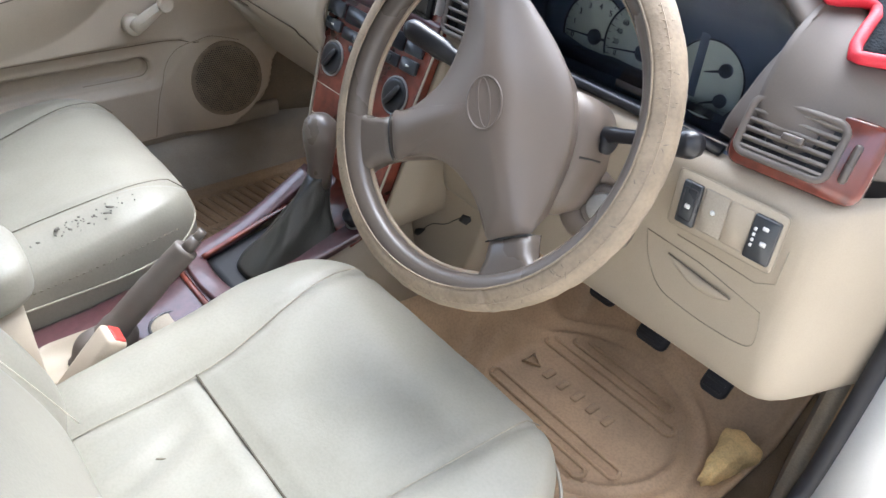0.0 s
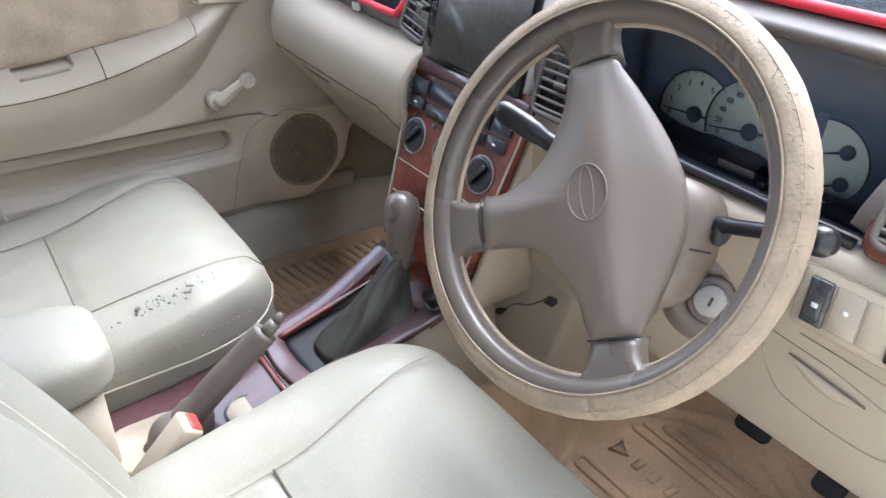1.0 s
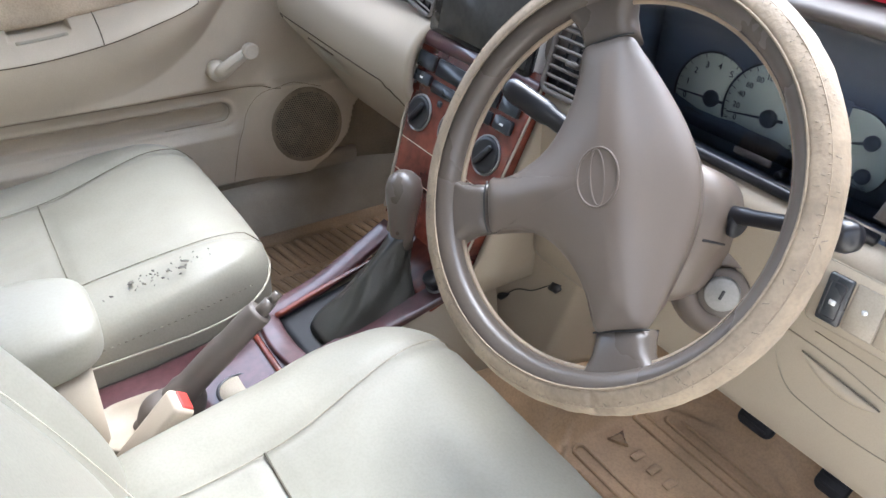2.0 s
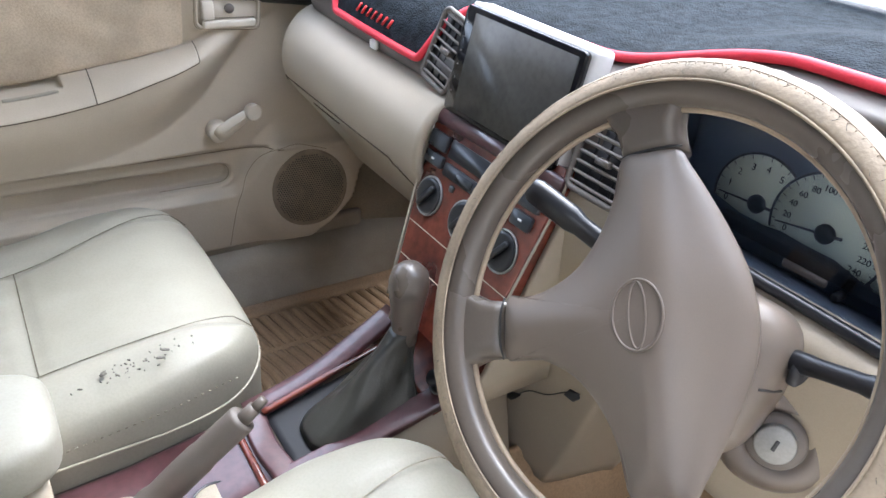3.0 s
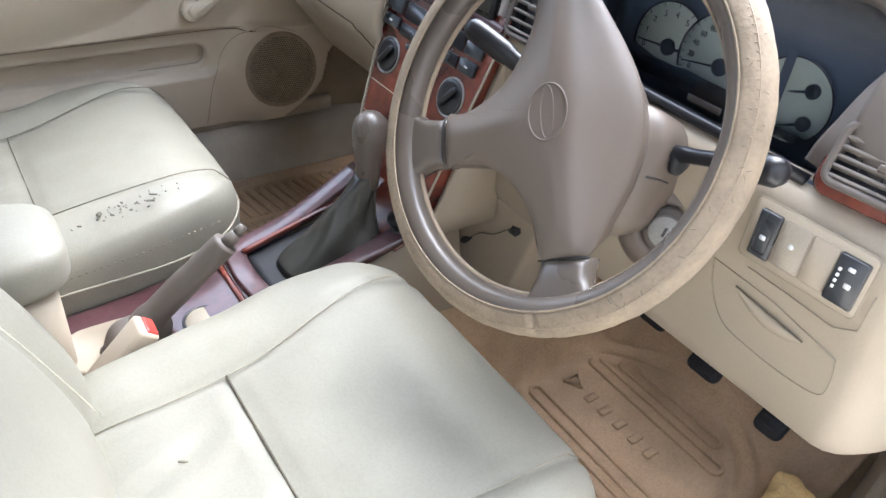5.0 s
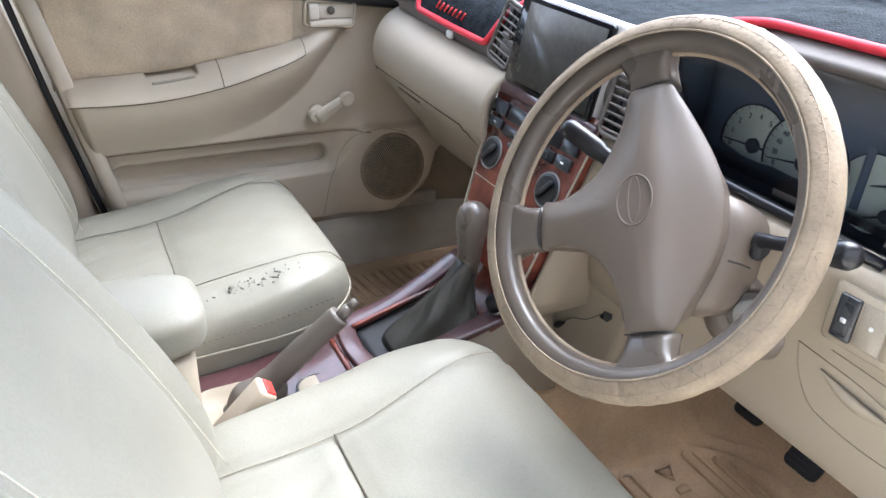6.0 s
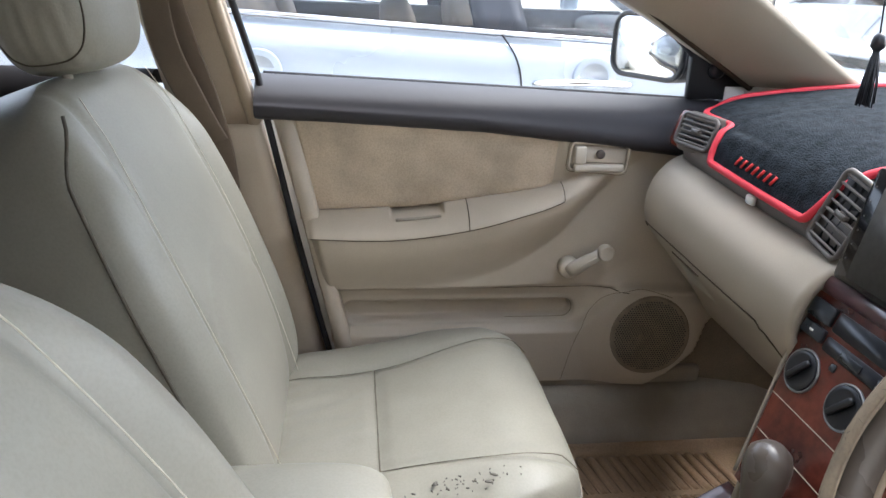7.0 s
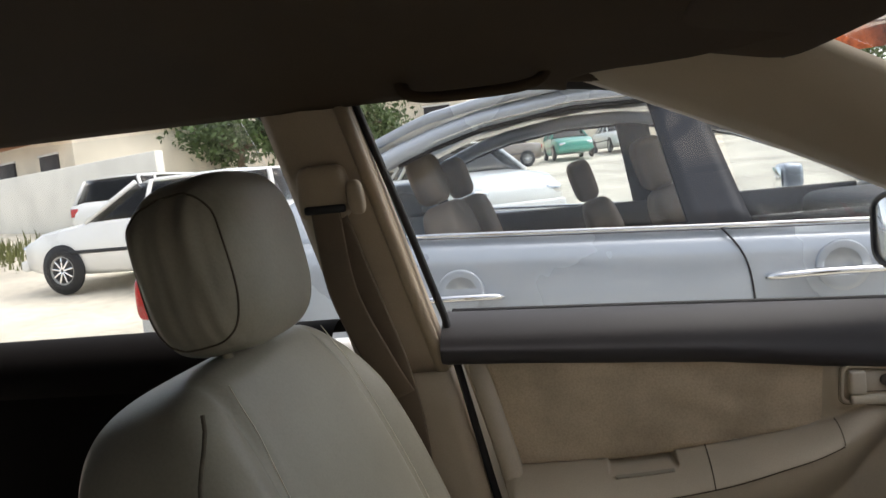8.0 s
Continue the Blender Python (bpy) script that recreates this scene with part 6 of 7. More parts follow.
# ---- seat belt on the passenger pillar ----
belt = thing("seat_belt", pose(0, 0, 0), "brown webbing seat belt hanging from a cream guide", "seat belt")
guide = part("belt_guide", pillow(0.040, 0.074, 0.080, 5.5, 14, lambda v: np.stack([v[:, 0] - 0.626, v[:, 1] * (1 - 1.5 * np.clip(v[:, 2], 0, 1)) - 0.218, v[:, 2] + 1.246], 1)), PILLAR_TAN, belt, "beige plastic belt guide")
part("guide_clip", pillow(0.026, 0.024, 0.050, 3.0, 12, lambda v: np.stack([v[:, 0] - 0.612, v[:, 1] - 0.172 + 0.35 * (0.5 - v[:, 2] * 8) * 0.03, v[:, 2] + 1.236], 1)), PILLAR_TAN, guide)
web = smooth_line([(-0.612, -0.215, 1.24), (-0.635, -0.18, 1.10), (-0.650, -0.145, 0.97), (-0.660, -0.13, 0.85), (-0.668, -0.12, 0.60), (-0.67, -0.12, 0.42)], 6)
part("webbing", tube(web, 0.023, 12, flat=0.10, up=(1, 0, 0)), WEBBING, belt)
web2 = smooth_line([(-0.606, -0.213, 1.225), (-0.622, -0.205, 1.10), (-0.636, -0.165, 0.99), (-0.650, -0.14, 0.93)], 6)
part("webbing", tube(web2, 0.022, 12, flat=0.10, up=(1, 0, 0)), WEBBING, belt)
part("belt_slot", rbox(0.012, 0.062, 0.012, 0.004, 2, (-0.607, -0.213, 1.222)), BLACK_MATT, belt)
part("anchor_stud", moved(lathe([(0.008, 0), (0.008, 0.006), (0.005, 0.009)], 12), pose(-0.672, -0.137, 0.945, 0, 90, 0)), STEEL, belt)

# ---- things at the windscreen ----
ta = thing("hanging_tassel", pose(-0.34, 0.80, 1.06), "black beaded tassel hanging by a cord at the windscreen", "tassel")
part("cord", tube([(0, 0, 0.09), (0, -0.02, 0.29)], 0.0012, 6), BLACK_MATT, ta)
part("tassel_head", lathe([(0.004, 0.075), (0.010, 0.082), (0.008, 0.095), (0.003, 0.10)], 14), BLACK, ta)
for k in range(22):
    a = k * 2.4
    r = 0.004 + 0.010 * (k % 5) / 5
    part("strand", tube([(0.003 * math.cos(a), 0.003 * math.sin(a), 0.078), (r * math.cos(a), r * math.sin(a), 0.035), (1.2 * r * math.cos(a), 1.2 * r * math.sin(a), 0.002 * (k % 4))], 0.0012, 4), BLACK_MATT, ta)
bead = part("bead", lathe([(0.002, 0.135), (0.007, 0.142), (0.007, 0.150), (0.002, 0.157)], 14), CHROME, ta)

vis = thing("sun_visor", pose(-0.33, 0.33, 1.372, -12, 0, 0), "grey sun visor folded up against the headliner, coloured dark for shade", "sun visor")
part("visor_pad", pillow(0.44, 0.16, 0.022, 6, 12), SHADED_HEADLINER, vis)
part("visor_rod", tube([(-0.22, 0.07, 0.0), (0.22, 0.07, 0.0)], 0.006, 8), BLACK_MATT, vis)
gh = thing("grab_handle", pose(-0.575, 0.02, 1.368), "beige grab handle above the passenger window, coloured dark for shade", "grab handle")
part("grab_bar", tube(smooth_line([(0, -0.10, 0.02), (0.02, -0.08, -0.008), (0.026, 0.0, -0.014), (0.02, 0.08, -0.008), (0, 0.10, 0.02)], 6), 0.010, 10, flat=0.7), SHADED_HEADLINER, gh)
wip = thing("windscreen_wiper", pose(0, 0, 0), "black windscreen wiper resting on the glass", "wiper")
part("wiper_arm", tube([(-0.05, 1.23, 1.045), (0.10, 1.17, 1.075), (0.30, 1.16, 1.070)], 0.006, 8), BLACK_MATT, wip)
part("wiper_blade", tube([(-0.12, 1.165, 1.065), (0.12, 1.15, 1.075), (0.42, 1.165, 1.062)], 0.007, 8), RUBBER, wip)


# ---- outside ----
def rise(x):
    """The yard climbs gently away from the passenger side."""
    return -0.012 + 0.062 * max(0.0, -x - 5.5) * (1 - 0.75 * step(45, 90, -x))


g = part("ground", surface(lambda x, y: (x, y, rise(x) + 0.02 * noise.noise((x * 0.4, y * 0.4, 0)) * step(3, 8, math.hypot(x + 1, y))), np.r_[np.linspace(-900, -60, 8), np.linspace(-50, 50, 80), np.linspace(60, 900, 8)], np.r_[np.linspace(-900, -60, 8), np.linspace(-50, 50, 80), np.linspace(60, 900, 8)]), SAND)
tagged(g, "bright sandy open ground of a car yard", "ground", kind="structure")


def car_wheel(parent, x, y, r=0.31, side=-1):
    w = part("wheel", moved(tube([((r - 0.07) * math.cos(a), (r - 0.07) * math.sin(a), 0) for a in np.arange(32) * math.pi / 16], 0.075, 10, True), pose(x, y, r, 0, 90, 0)), TYRE, parent)
    rim = part("rim", moved(lathe([(0.20, -0.04), (0.21, 0.06), (0.195, 0.065), (0.17, 0.03), (0.02, 0.04)], 28), pose(x, y, r, 0, 90 * side, 0)), STEEL, w)
    for k in range(9):
        part("rim_spoke", moved(rbox_geo(0.16, 0.028, 0.02, 0.006), pose(x, y, r, 0, 90 * side, 0) @ pose(0, 0, 0, 0, 0, 40 * k) @ pose(0.10, 0, 0.055)), CHROME, w)


def body_loops(stations, inset=0.0):
    """Cross-sections (y, half width, foot, shoulder height, top height)."""
    loops = []
    for y, w, z0, zs, zt in stations:
        half = [(0.0, z0), (w * 0.80, z0), (w * 0.97, z0 + 0.08), (w, z0 + 0.5 * (zs - z0)), (w * 0.985, zs - 0.05), (w * 0.93, zs), (w * 0.55, zt), (0.0, zt)]
        loops.append([(x, y, z) for x, z in half] + [(-x, y, z) for x, z in half[-2:0:-1]])
    return loops


def parked_car(name, m, paint, label, length=4.5, wagon=False, group="parked cars", sc=1.0):
    c = thing(name, m, label, "car", group)
    h = length / 2
    st = [(-h, 0.60, 0.42, 0.80, 0.82), (-h + 0.10, 0.78, 0.30, 0.93, 0.98), (-h + 0.7, 0.86, 0.24, 0.98, 1.00), (-0.6, 0.87, 0.22, 0.96, 0.96), (0.5, 0.87, 0.22, 0.95, 0.95), (h - 1.3, 0.86, 0.22, 0.93, 0.97), (h - 0.5, 0.83, 0.24, 0.84, 0.88), (h - 0.10, 0.74, 0.28, 0.70, 0.74), (h, 0.58, 0.36, 0.60, 0.62)]
    part("body", loft(body_loops(st)), paint, c)
    rear = -h + (0.25 if wagon else 0.75)
    hood_y = h - 1.28
    roof = [(rear + (0.15 if wagon else 0.55), 1.44), (rear + 0.9, 1.49), (0.3, 1.48), (hood_y - 0.75, 1.42)]
    ry = [q[0] for q in roof]
    rz = [q[1] for q in roof]
    part("roof", surface(lambda u, v: (0.60 * (2 * u - 1), ry[0] + (ry[-1] - ry[0]) * v, np.interp(ry[0] + (ry[-1] - ry[0]) * v, ry, rz) - 0.05 * abs(2 * u - 1) ** 3), np.linspace(0, 1, 12), np.linspace(0, 1, 12), 0.03), paint, c)
    for s in (-1, 1):
        for (y0, y1) in ((hood_y, ry[-1]), (0.0, -0.04), (rear + 0.5 if wagon else rear + 0.55, ry[0] + 0.5), (rear, ry[0])):
            z1 = np.interp(y1, ry, rz) - 0.05
            part("window_pillar", tube([(s * 0.80, y0, 0.94), (s * 0.60, y1, z1)], 0.035, 8), paint, c)
        gw = part("side_glass", surface(lambda u, v: (s * (0.79 - 0.19 * v), (rear + (ry[0] - rear) * v) * (1 - u) + (hood_y + (ry[-1] - hood_y) * v) * u, 0.94 + 0.46 * v), np.linspace(0, 1, 8), np.linspace(0, 1, 6), 0.004), PRIVACY, c)
        car_wheel(c, s * 0.825, -h + 0.85, 0.31, s)
        car_wheel(c, s * 0.825, h - 0.85, 0.31, s)
        part("wheel_arch", moved(lathe([(0.35, -0.02), (0.35, 0.02)], 28), pose(s * 0.853, -h + 0.85, 0.32, 0, 90, 0)), BLACK_MATT, c)
        part("wheel_arch", moved(lathe([(0.35, -0.02), (0.35, 0.02)], 28), pose(s * 0.850, h - 0.85, 0.32, 0, 90, 0)), BLACK_MATT, c)
        part("tail_lamp", rbox(0.16, 0.06, 0.16, 0.02, 2, (s * 0.62, -h + 0.035, 0.80)), LENS_RED, c)
        part("head_lamp", rbox(0.24, 0.10, 0.12, 0.03, 2, (s * 0.58, h - 0.06, 0.62)), CHROME, c)
        part("side_strip", rbox(0.02, length * 0.7, 0.05, 0.008, 1, (s * 0.868, 0, 0.55)), BLACK_MATT, c)
    part("rear_screen", surface(lambda u, v: ((2 * u - 1) * (0.70 - 0.12 * v), rear + (ry[0] - rear) * v, 0.95 + 0.46 * v), np.linspace(0, 1, 6), np.linspace(0, 1, 5), 0.004), PRIVACY, c)
    part("windscreen", surface(lambda u, v: ((2 * u - 1) * (0.72 - 0.13 * v), hood_y + (ry[-1] - hood_y) * v, 0.95 + 0.44 * v), np.linspace(0, 1, 6), np.linspace(0, 1, 5), 0.004), PRIVACY, c)
    part("bumper", rbox(1.5, 0.14, 0.16, 0.05, 3, (0, -h + 0.02, 0.46)), paint, c)
    part("bumper", rbox(1.5, 0.14, 0.16, 0.05, 3, (0, h - 0.04, 0.40)), paint, c)
    part("number_plate", rbox(0.50, 0.01, 0.11, 0.004, 1, (0, -h - 0.055, 0.62)), PLATE, c)
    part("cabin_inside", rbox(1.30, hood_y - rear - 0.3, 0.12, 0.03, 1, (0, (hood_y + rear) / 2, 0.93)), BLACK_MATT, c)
    return c




# ---- the silver saloon alongside ----
def silver_saloon():
    c = thing("silver_saloon", pose(-2.65, 0, 0.04), "silver-blue saloon with chrome handles parked alongside", "car", "parked cars")
    Y0, Y1 = -1.43, 3.05
    def half(z):
        return np.interp(z, [0.18, 0.26, 0.45, 0.66, 0.86, 0.97, 1.03, 1.06], [0.78, 0.845, 0.865, 0.862, 0.870, 0.860, 0.842, 0.815])
    def ends(y):
        return 1 - 0.30 * step(Y0 + 0.45, Y0, y) ** 2 - 0.34 * step(Y1 - 0.7, Y1, y) ** 2
    def belt(y):
        return np.interp(y, [Y0, -1.0, -0.3, 0.6, 1.4, 2.2, Y1], [1.06, 1.07, 1.030, 0.985, 0.950, 0.88, 0.70])
    for s in (1, -1):
        def flank(y, t):
            z = 0.20 + (belt(y) - 0.20) * t
            return (s * half(0.20 + 0.86 * t) * ends(y), y, z)
        vs = np.linspace(0, 1, 22)
        part("flank", surface(flank, np.linspace(Y0, Y1, 70), vs if s > 0 else vs[::-1], 0.02), SILVER, c)
        # door seams, waist strip, handles
        part("door_seam", tube(smooth_line([(s * 0.822, 0.572, 1.00), (s * 0.866, 0.628, 0.91), (s * 0.872, 0.649, 0.77), (s * 0.868, 0.655, 0.45), (s * 0.85, 0.64, 0.27)], 6), 0.0030, 6), RUBBER, c)
        part("door_seam", tube(smooth_line([(s * 0.822, -0.52, 1.05), (s * 0.866, -0.50, 0.90), (s * 0.872, -0.42, 0.72), (s * 0.868, -0.30, 0.45), (s * 0.85, -0.26, 0.27)], 6), 0.0030, 6), RUBBER, c)
        part("door_seam", tube(smooth_line([(s * 0.822, 1.62, 0.98), (s * 0.868, 1.64, 0.80), (s * 0.868, 1.60, 0.45), (s * 0.85, 1.55, 0.27)], 6), 0.0030, 6), RUBBER, c)
        part("waist_strip", tube([(s * 0.824, y, belt(y) + 0.012) for y in np.linspace(-0.36, 1.62, 24)], 0.007, 8, flat=1.2), CHROME, c, "bright chrome waist strip")
        for y in (-0.24, 0.85):
            cup = part("handle_cup", moved(lathe([(0.001, 0.001), (0.05, 0.002), (0.070, 0.007), (0.074, 0.002)], 28), pose(s * 0.864, y + 0.04, 0.862, 0, 90 * s, 0)), SILVER, c)
            part("door_handle", tube(smooth_line([(s * 0.872, y - 0.160, 0.845), (s * 0.898, y - 0.13, 0.850), (s * 0.906, y, 0.854), (s * 0.898, y + 0.13, 0.850), (s * 0.872, y + 0.160, 0.845)], 6), 0.017, 10, flat=0.7), CHROME, cup, "polished chrome door handle")
        # glasshouse: tall pillars and roof side
        zr = lambda y: np.interp(y, [-0.95, -0.60, -0.42, -0.27, -0.11, 0.18, 0.45, 0.75, 1.0, 1.3], [1.04, 1.205, 1.293, 1.350, 1.396, 1.435, 1.432, 1.388, 1.325, 1.20])
        xr = lambda z: 0.80 - 0.46 * (z - 1.06)
        rail = [(s * xr(zr(y)), y, zr(y)) for y in np.linspace(-0.62, 1.62, 40)]
        rail = [(p[0], p[1], p[2] if p[1] < 1.3 else np.interp(p[1], [1.3, 1.62], [1.20, 1.03])) for p in rail]
        part("roof_rail", tube(rail, 0.036, 10, flat=0.9), SILVER, c)
        part("window_frame", tube([(p[0] + s * 0.012, p[1], p[2] - 0.034) for p in rail[4:36]], 0.008, 8), RUBBER, c)
        part("chrome_frame", tube([(p[0] + s * 0.026, p[1], p[2] - 0.014) for p in rail[3:30]], 0.006, 6), CHROME, c)
        part("centre_post", surface(lambda u, t: (s * (0.806 - 0.175 * t), 0.495 + (0.180 - 0.030 * t) * u - 0.080 * t, 0.99 + 0.42 * t), np.linspace(0, 1, 5), np.linspace(0, 1, 8)[::s], 0.02), POST, c)
        part("rear_post", surface(lambda u, t: (s * (0.805 - 0.20 * t), (-1.02 + 0.50 * u) * (1 - t) + (-0.72 + 0.24 * u) * t, 1.05 + 0.17 * t), np.linspace(0, 1, 8), np.linspace(0, 1, 8)[::s], 0.02), SILVER, c)
        part("front_post", tube([(s * 0.78, 1.68, 0.98), (s * 0.72, 1.30, 1.19), (s * 0.66, 0.95, 1.34)], 0.03, 8), SILVER, c)
        for y0, y1, top in ((-0.52, 0.50, 0.36), (0.66, 1.60, 0.32)):
            pane = part("side_pane", surface(lambda u, t: (s * (0.798 - 0.46 * top * t), y0 + (y1 - y0) * u - 0.05 * t, 1.01 + (zr(y0 + (y1 - y0) * u - 0.05 * t) - 1.04) * t if y1 < 1 else 1.0 + (np.interp(y0 + (y1 - y0) * u, [0.6, 1.0, 1.6], [1.40, 1.31, 1.01]) - 1.0) * t), np.linspace(0, 1, 14), np.linspace(0, 1, 8), 0.003), TINT, c)
            pane.visible_shadow = False
        car_wheel(c, s * 0.76, -0.70, 0.31, s)
        car_wheel(c, s * 0.76, 2.15, 0.31, s)
        m = part("mirror_shell", pillow(0.20, 0.11, 0.14, 4, 12, None, (s * 0.98, 1.30, 1.06)), SILVER, c)
        part("mirror_glass", rbox(0.16, 0.004, 0.10, 0.002, 1, (s * 0.98, 1.242, 1.06)), MIRROR, m)
        part("tail_lamp", pillow(0.10, 0.06, 0.16, 4, 8, None, (s * 0.66, Y0 + 0.07, 0.90)), LENS_RED, c)
        for y, x, z, k in ((0.80 if s > 0 else 0.58, 0.36, 0.0 if s > 0 else -0.05, 0), (-0.12, 0.40, 0.02, 1)):
            seat = part("seat_back", pillow(0.46, 0.16, 0.60, 5, 12, None, (0, 0, 0)), BEIGE_CLOTH, c, "", pose(s * x, y - 0.22 + 0.12 * k, 0.82 + z, 16, 0, 0))
            part("headrest", pillow(0.25, 0.11, 0.19, 4, 10, None, (0, 0, 0)), BEIGE_CLOTH, seat, "", pose(0, -0.02, 0.40))
    zroof = lambda y: np.interp(y, [-0.95, -0.62, -0.30, 0.0, 0.3, 0.65, 0.95], [1.10, 1.315, 1.440, 1.490, 1.510, 1.495, 1.43])
    part("roof", surface(lambda x, y: (x * (0.66 + 0.02 * math.cos(y)), y, zroof(y) - 0.045 * abs(x) ** 3), np.linspace(-1, 1, 18), np.linspace(0.95, -0.62, 24), 0.03), SILVER, c)
    part("boot_lid", surface(lambda x, y: (x * 0.80 * ends(y), y, np.interp(y, [Y0, -1.3, -0.9], [1.04, 1.11, 1.10]) - 0.03 * abs(x) ** 3), np.linspace(-1, 1, 14), np.linspace(-0.9, Y0, 10), 0.02), SILVER, c)
    part("tail_panel", surface(lambda x, z: (x * 0.60, Y0 + 0.02 - 0.04 * (z - 0.3) * (1.05 - z), z), np.linspace(-1, 1, 10), np.linspace(1.04, 0.22, 8), 0.02), SILVER, c)
    part("nose_panel", surface(lambda x, z: (x * 0.57, Y1 + 0.03 * math.cos(x), z), np.linspace(-1, 1, 10), np.linspace(0.22, 0.72, 8), 0.02), SILVER, c)
    part("bonnet", surface(lambda x, y: (x * 0.80 * ends(y), y, np.interp(y, [1.55, 2.4, Y1], [1.03, 0.93, 0.72]) - 0.05 * abs(x) ** 3), np.linspace(-1, 1, 14), np.linspace(Y1, 1.55, 12), 0.02), SILVER, c)
    for name, f in (("windscreen", lambda u, t: ((2 * u - 1) * (0.76 - 0.13 * t), 1.66 - 0.71 * t, 1.03 + 0.40 * t)), ("rear_screen", lambda u, t: ((2 * u - 1) * (0.70 - 0.10 * t), -0.98 + 0.36 * t, 1.12 + 0.22 * t))):
        pane = part(name, surface(f, np.linspace(0, 1, 8), np.linspace(0, 1, 6), 0.004), TINT, c)
        pane.visible_shadow = False
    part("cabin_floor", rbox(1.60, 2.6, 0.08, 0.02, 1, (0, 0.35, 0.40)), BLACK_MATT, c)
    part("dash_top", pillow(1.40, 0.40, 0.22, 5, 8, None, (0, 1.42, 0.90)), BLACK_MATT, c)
    for s in (1, -1):
        part("door_card", rbox(0.03, 2.0, 0.55, 0.01, 1, (s * 0.775, 0.55, 0.74)), DARK_TRIM, c)


silver_saloon()


def stand(x, y):
    return rise(x) + 0.01


parked_car("parked_car", pose(-9.4, -5.25, stand(-9.4, 0), 0, 0, 172), WHITE_PAINT, "white estate car with alloy wheels on the sand", 4.5, True)
parked_car("parked_car", pose(-33.5, 0.7, stand(-33.5, 0), 0, 0, -80), GREEN_PAINT, "green hatchback parked on the rising yard", 3.9, True)
parked_car("parked_car", pose(-36.0, 3.2, stand(-36, 0), 0, 0, -78), WHITE_PAINT, "white saloon parked beyond the green hatchback", 4.4)
parked_car("parked_car", pose(-31.0, -2.6, stand(-31, 0), 0, 0, -150), BROWN_PAINT, "brownish saloon parked across the yard", 4.3)
parked_car("parked_car", pose(-11.8, -1.5, stand(-11.8, 0), 0, 0, -60), WHITE_PAINT, "white saloon standing behind the silver one", 4.3)
parked_car("parked_car", pose(-7.2, 6.2, stand(-7.2, 0), 0, 0, 100), SILVER, "silver saloon parked ahead", 4.4)
parked_car("parked_car", pose(-14.5, -8.2, stand(-14.5, 0), 0, 0, 85), WHITE_PAINT, "pale van-like estate near the trees", 4.6, True)


def house(m, w, d, h, label, storeys=1):
    b = thing("yard_building", m, label, "building")
    part("wall", rbox(w, d, h, 0.03, 1, (0, 0, h / 2)), PLASTER, b)
    part("roof_slab", rbox(w + 0.8, d + 0.8, 0.25, 0.04, 1, (0, 0, h + 0.12)), WALLMAT, b)
    n = int(w // 3)
    for k in range(n):
        x = -w / 2 + w * (k + 0.5) / n
        win = part("window", rbox(1.3, 0.12, 1.2, 0.02, 1, (x, -d / 2 - 0.02, h * 0.55)), DARK_TRIM, b)
        part("window_frame", rbox(1.45, 0.08, 0.08, 0.01, 1, (x, -d / 2 - 0.06, h * 0.55 + 0.62)), WHITE_PAINT, win)
        part("window_sill", rbox(1.5, 0.16, 0.08, 0.01, 1, (x, -d / 2 - 0.06, h * 0.55 - 0.64)), WHITE_PAINT, win)
    part("eaves", rbox(w + 0.2, 0.9, 0.12, 0.02, 1, (0, -d / 2 - 0.5, h - 0.25)), TERRACOTTA, b)
    return b


house(pose(-27.3, -18.4, rise(-27) - 0.1, 0, 0, 62), 10, 7, 3.1, "long cream plastered building with a flat grey roof")
house(pose(-40, -12, rise(-40) - 0.1, 0, 0, 80), 18, 8, 4.2, "pale building behind the trees")
fence = part("boundary_wall", rbox(0.3, 60, 2.0, 0.05, 1, (-44, 22, rise(-44) + 0.9)), PLASTER)
tagged(fence, "cream plastered boundary wall", "wall", kind="structure")


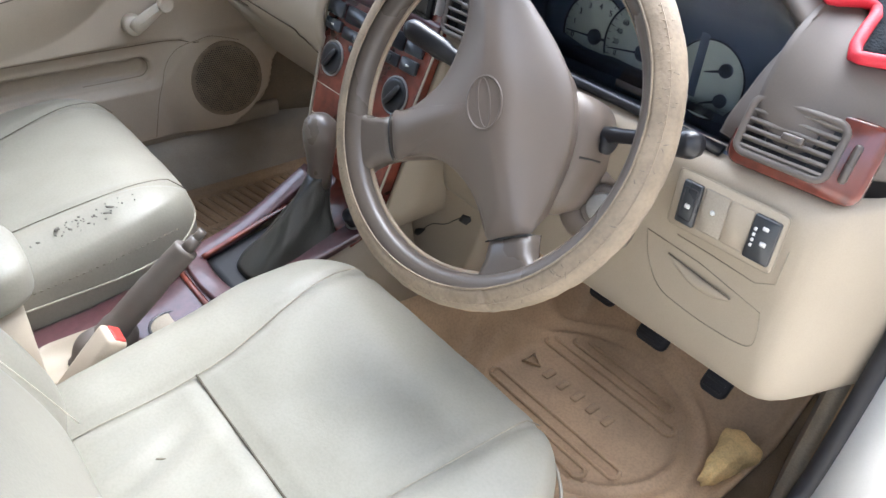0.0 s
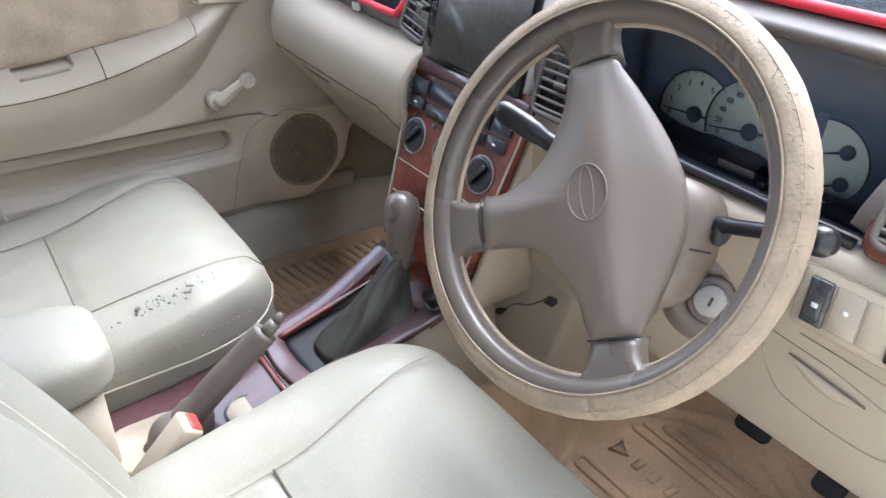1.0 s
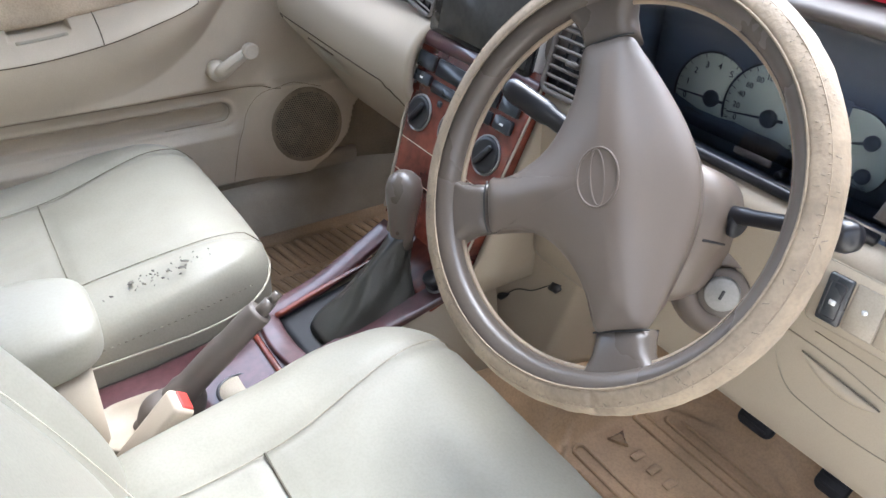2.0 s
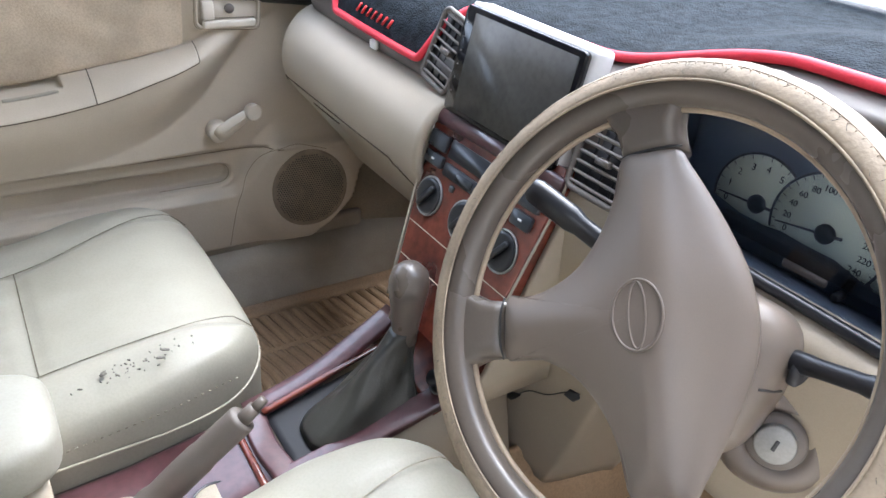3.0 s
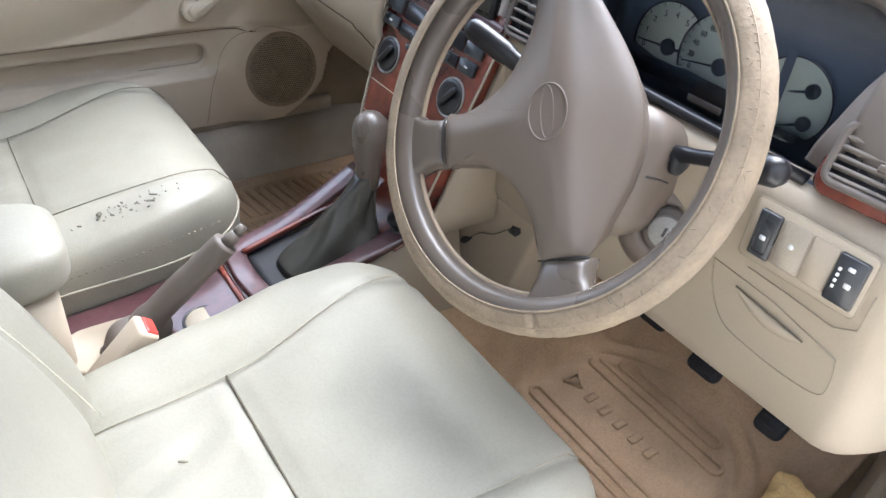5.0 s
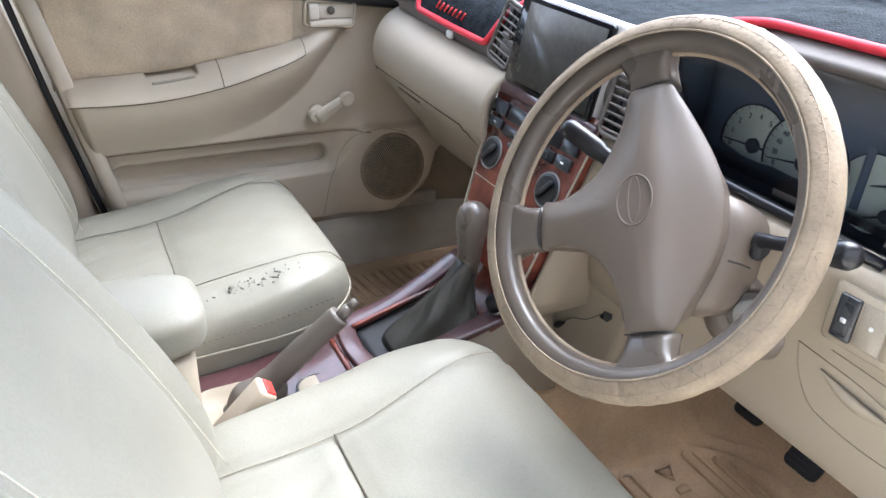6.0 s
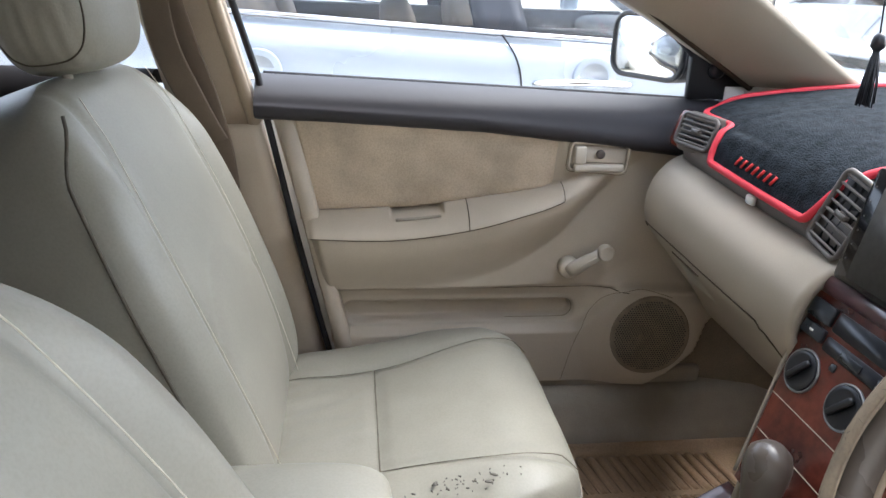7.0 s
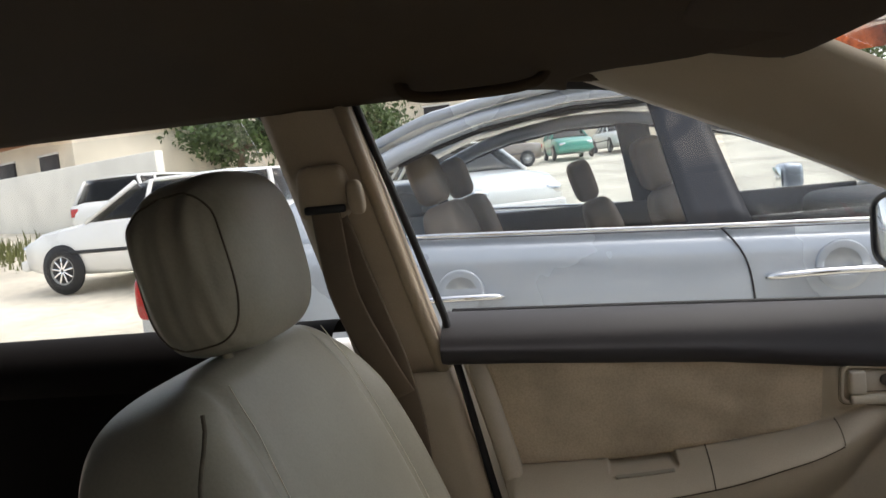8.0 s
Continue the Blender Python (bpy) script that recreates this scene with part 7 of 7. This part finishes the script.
def tree(m, height, spread, label, seed, leaves=900):
    rnd = random.Random(seed)
    t = thing("tree", m, label, "tree", "yard trees")
    trunk = smooth_line([(0, 0, -0.1), (0.1, 0.05, height * 0.25), (-0.05, 0.1, height * 0.5)], 6)
    geos = [tube(trunk, np.linspace(0.20, 0.11, len(trunk)), 10)]
    tips = []
    for k in range(9):
        a, up = rnd.uniform(0, 6.28), rnd.uniform(0.55, 1.0)
        end = np.array((spread * 0.75 * math.cos(a), spread * 0.75 * math.sin(a), height * up * 0.92))
        mid = np.array((end[0] * 0.4, end[1] * 0.4, height * (0.45 + 0.2 * up)))
        limb = smooth_line([trunk[-1], mid, end], 5)
        geos.append(tube(limb, np.linspace(0.09, 0.02, len(limb)), 6))
        tips += [end, mid * 0.4 + end * 0.6]
    part("trunk", merge(*geos), BARK, t)
    verts, faces = [], []
    for k in range(leaves):
        c = tips[rnd.randrange(len(tips))] + np.array([rnd.gauss(0, spread * 0.26), rnd.gauss(0, spread * 0.26), rnd.gauss(0, height * 0.09)])
        for q in range(3):
            r = rnd.uniform(0.07, 0.16)
            u = np.array([rnd.gauss(0, 1) for _ in range(3)])
            u /= np.linalg.norm(u)
            w = np.cross(u, [rnd.gauss(0, 1) for _ in range(3)])
            w /= np.linalg.norm(w) + 1e-9
            p = c + np.array([rnd.gauss(0, 0.12) for _ in range(3)])
            i = len(verts)
            verts += [p - u * r, p + w * r * 0.5, p + u * r, p - w * r * 0.5]
            faces.append((i, i + 1, i + 2, i + 3))
    part("crown", (np.array(verts), faces), LEAVES, t, smooth=False)


# Added wall: its white stands for the overexposed ground and facade.
yw = part("wall_low", moved(rbox_geo(15, 0.25, 1.9, 0.03), pose(-20.8, -16.6, rise(-21) + 0.9, 0, 0, 62)), GLARE_WHITE)
tagged(yw, "added white wall standing for the glare before the building", "wall", kind="structure")
tree(pose(-26, -11.7, rise(-26)), 3.7, 1.9, "broad green tree in the yard", 3, 1500)
tree(pose(-29, -8.0, rise(-29)), 4.4, 2.2, "smaller green tree by the building", 4, 1200)
for k in range(7):
    tree(pose(-46 - 2 * (k % 2), 6 + 5.5 * k, rise(-46)), 4.6 + 0.4 * (k % 3), 2.6, "green tree behind the boundary wall", 10 + k, 700)
rnd = random.Random(8)
verts, faces = [], []
for k in range(2600):
    x, y = rnd.gauss(-13.5, 1.4), rnd.gauss(-13.8, 1.6)
    h = rnd.uniform(0.1, 0.45)
    i = len(verts)
    a = rnd.uniform(0, 6.28)
    z = rise(x) - 0.02
    verts += [(x - 0.03 * math.cos(a), y - 0.03 * math.sin(a), z), (x + 0.03 * math.cos(a), y + 0.03 * math.sin(a), z), (x + rnd.uniform(-0.1, 0.1), y + rnd.uniform(-0.1, 0.1), z + h)]
    faces.append((i, i + 1, i + 2))
gr = part("grass_tufts", (np.array(verts), faces), GRASS, smooth=False)
tagged(gr, "tufts of dry green grass at the yard's edge", "grass", kind="stuff")
sign = thing("hoarding", pose(-7.9, 3.3, rise(-7.9), 0, 0, 70), "orange printed hoarding sheet on two posts", "hoarding")
part("sheet", surface(lambda x, z: (x, 0.02 * math.sin(4 * x), z), np.linspace(-1.6, 1.6, 20), np.linspace(2.05, 3.6, 8), 0.02), ORANGE, sign)
for x in (-1.5, 1.5):
    part("post", tube([(x, 0.05, -0.1), (x, 0.05, 3.6)], 0.04, 8), STEEL, sign)
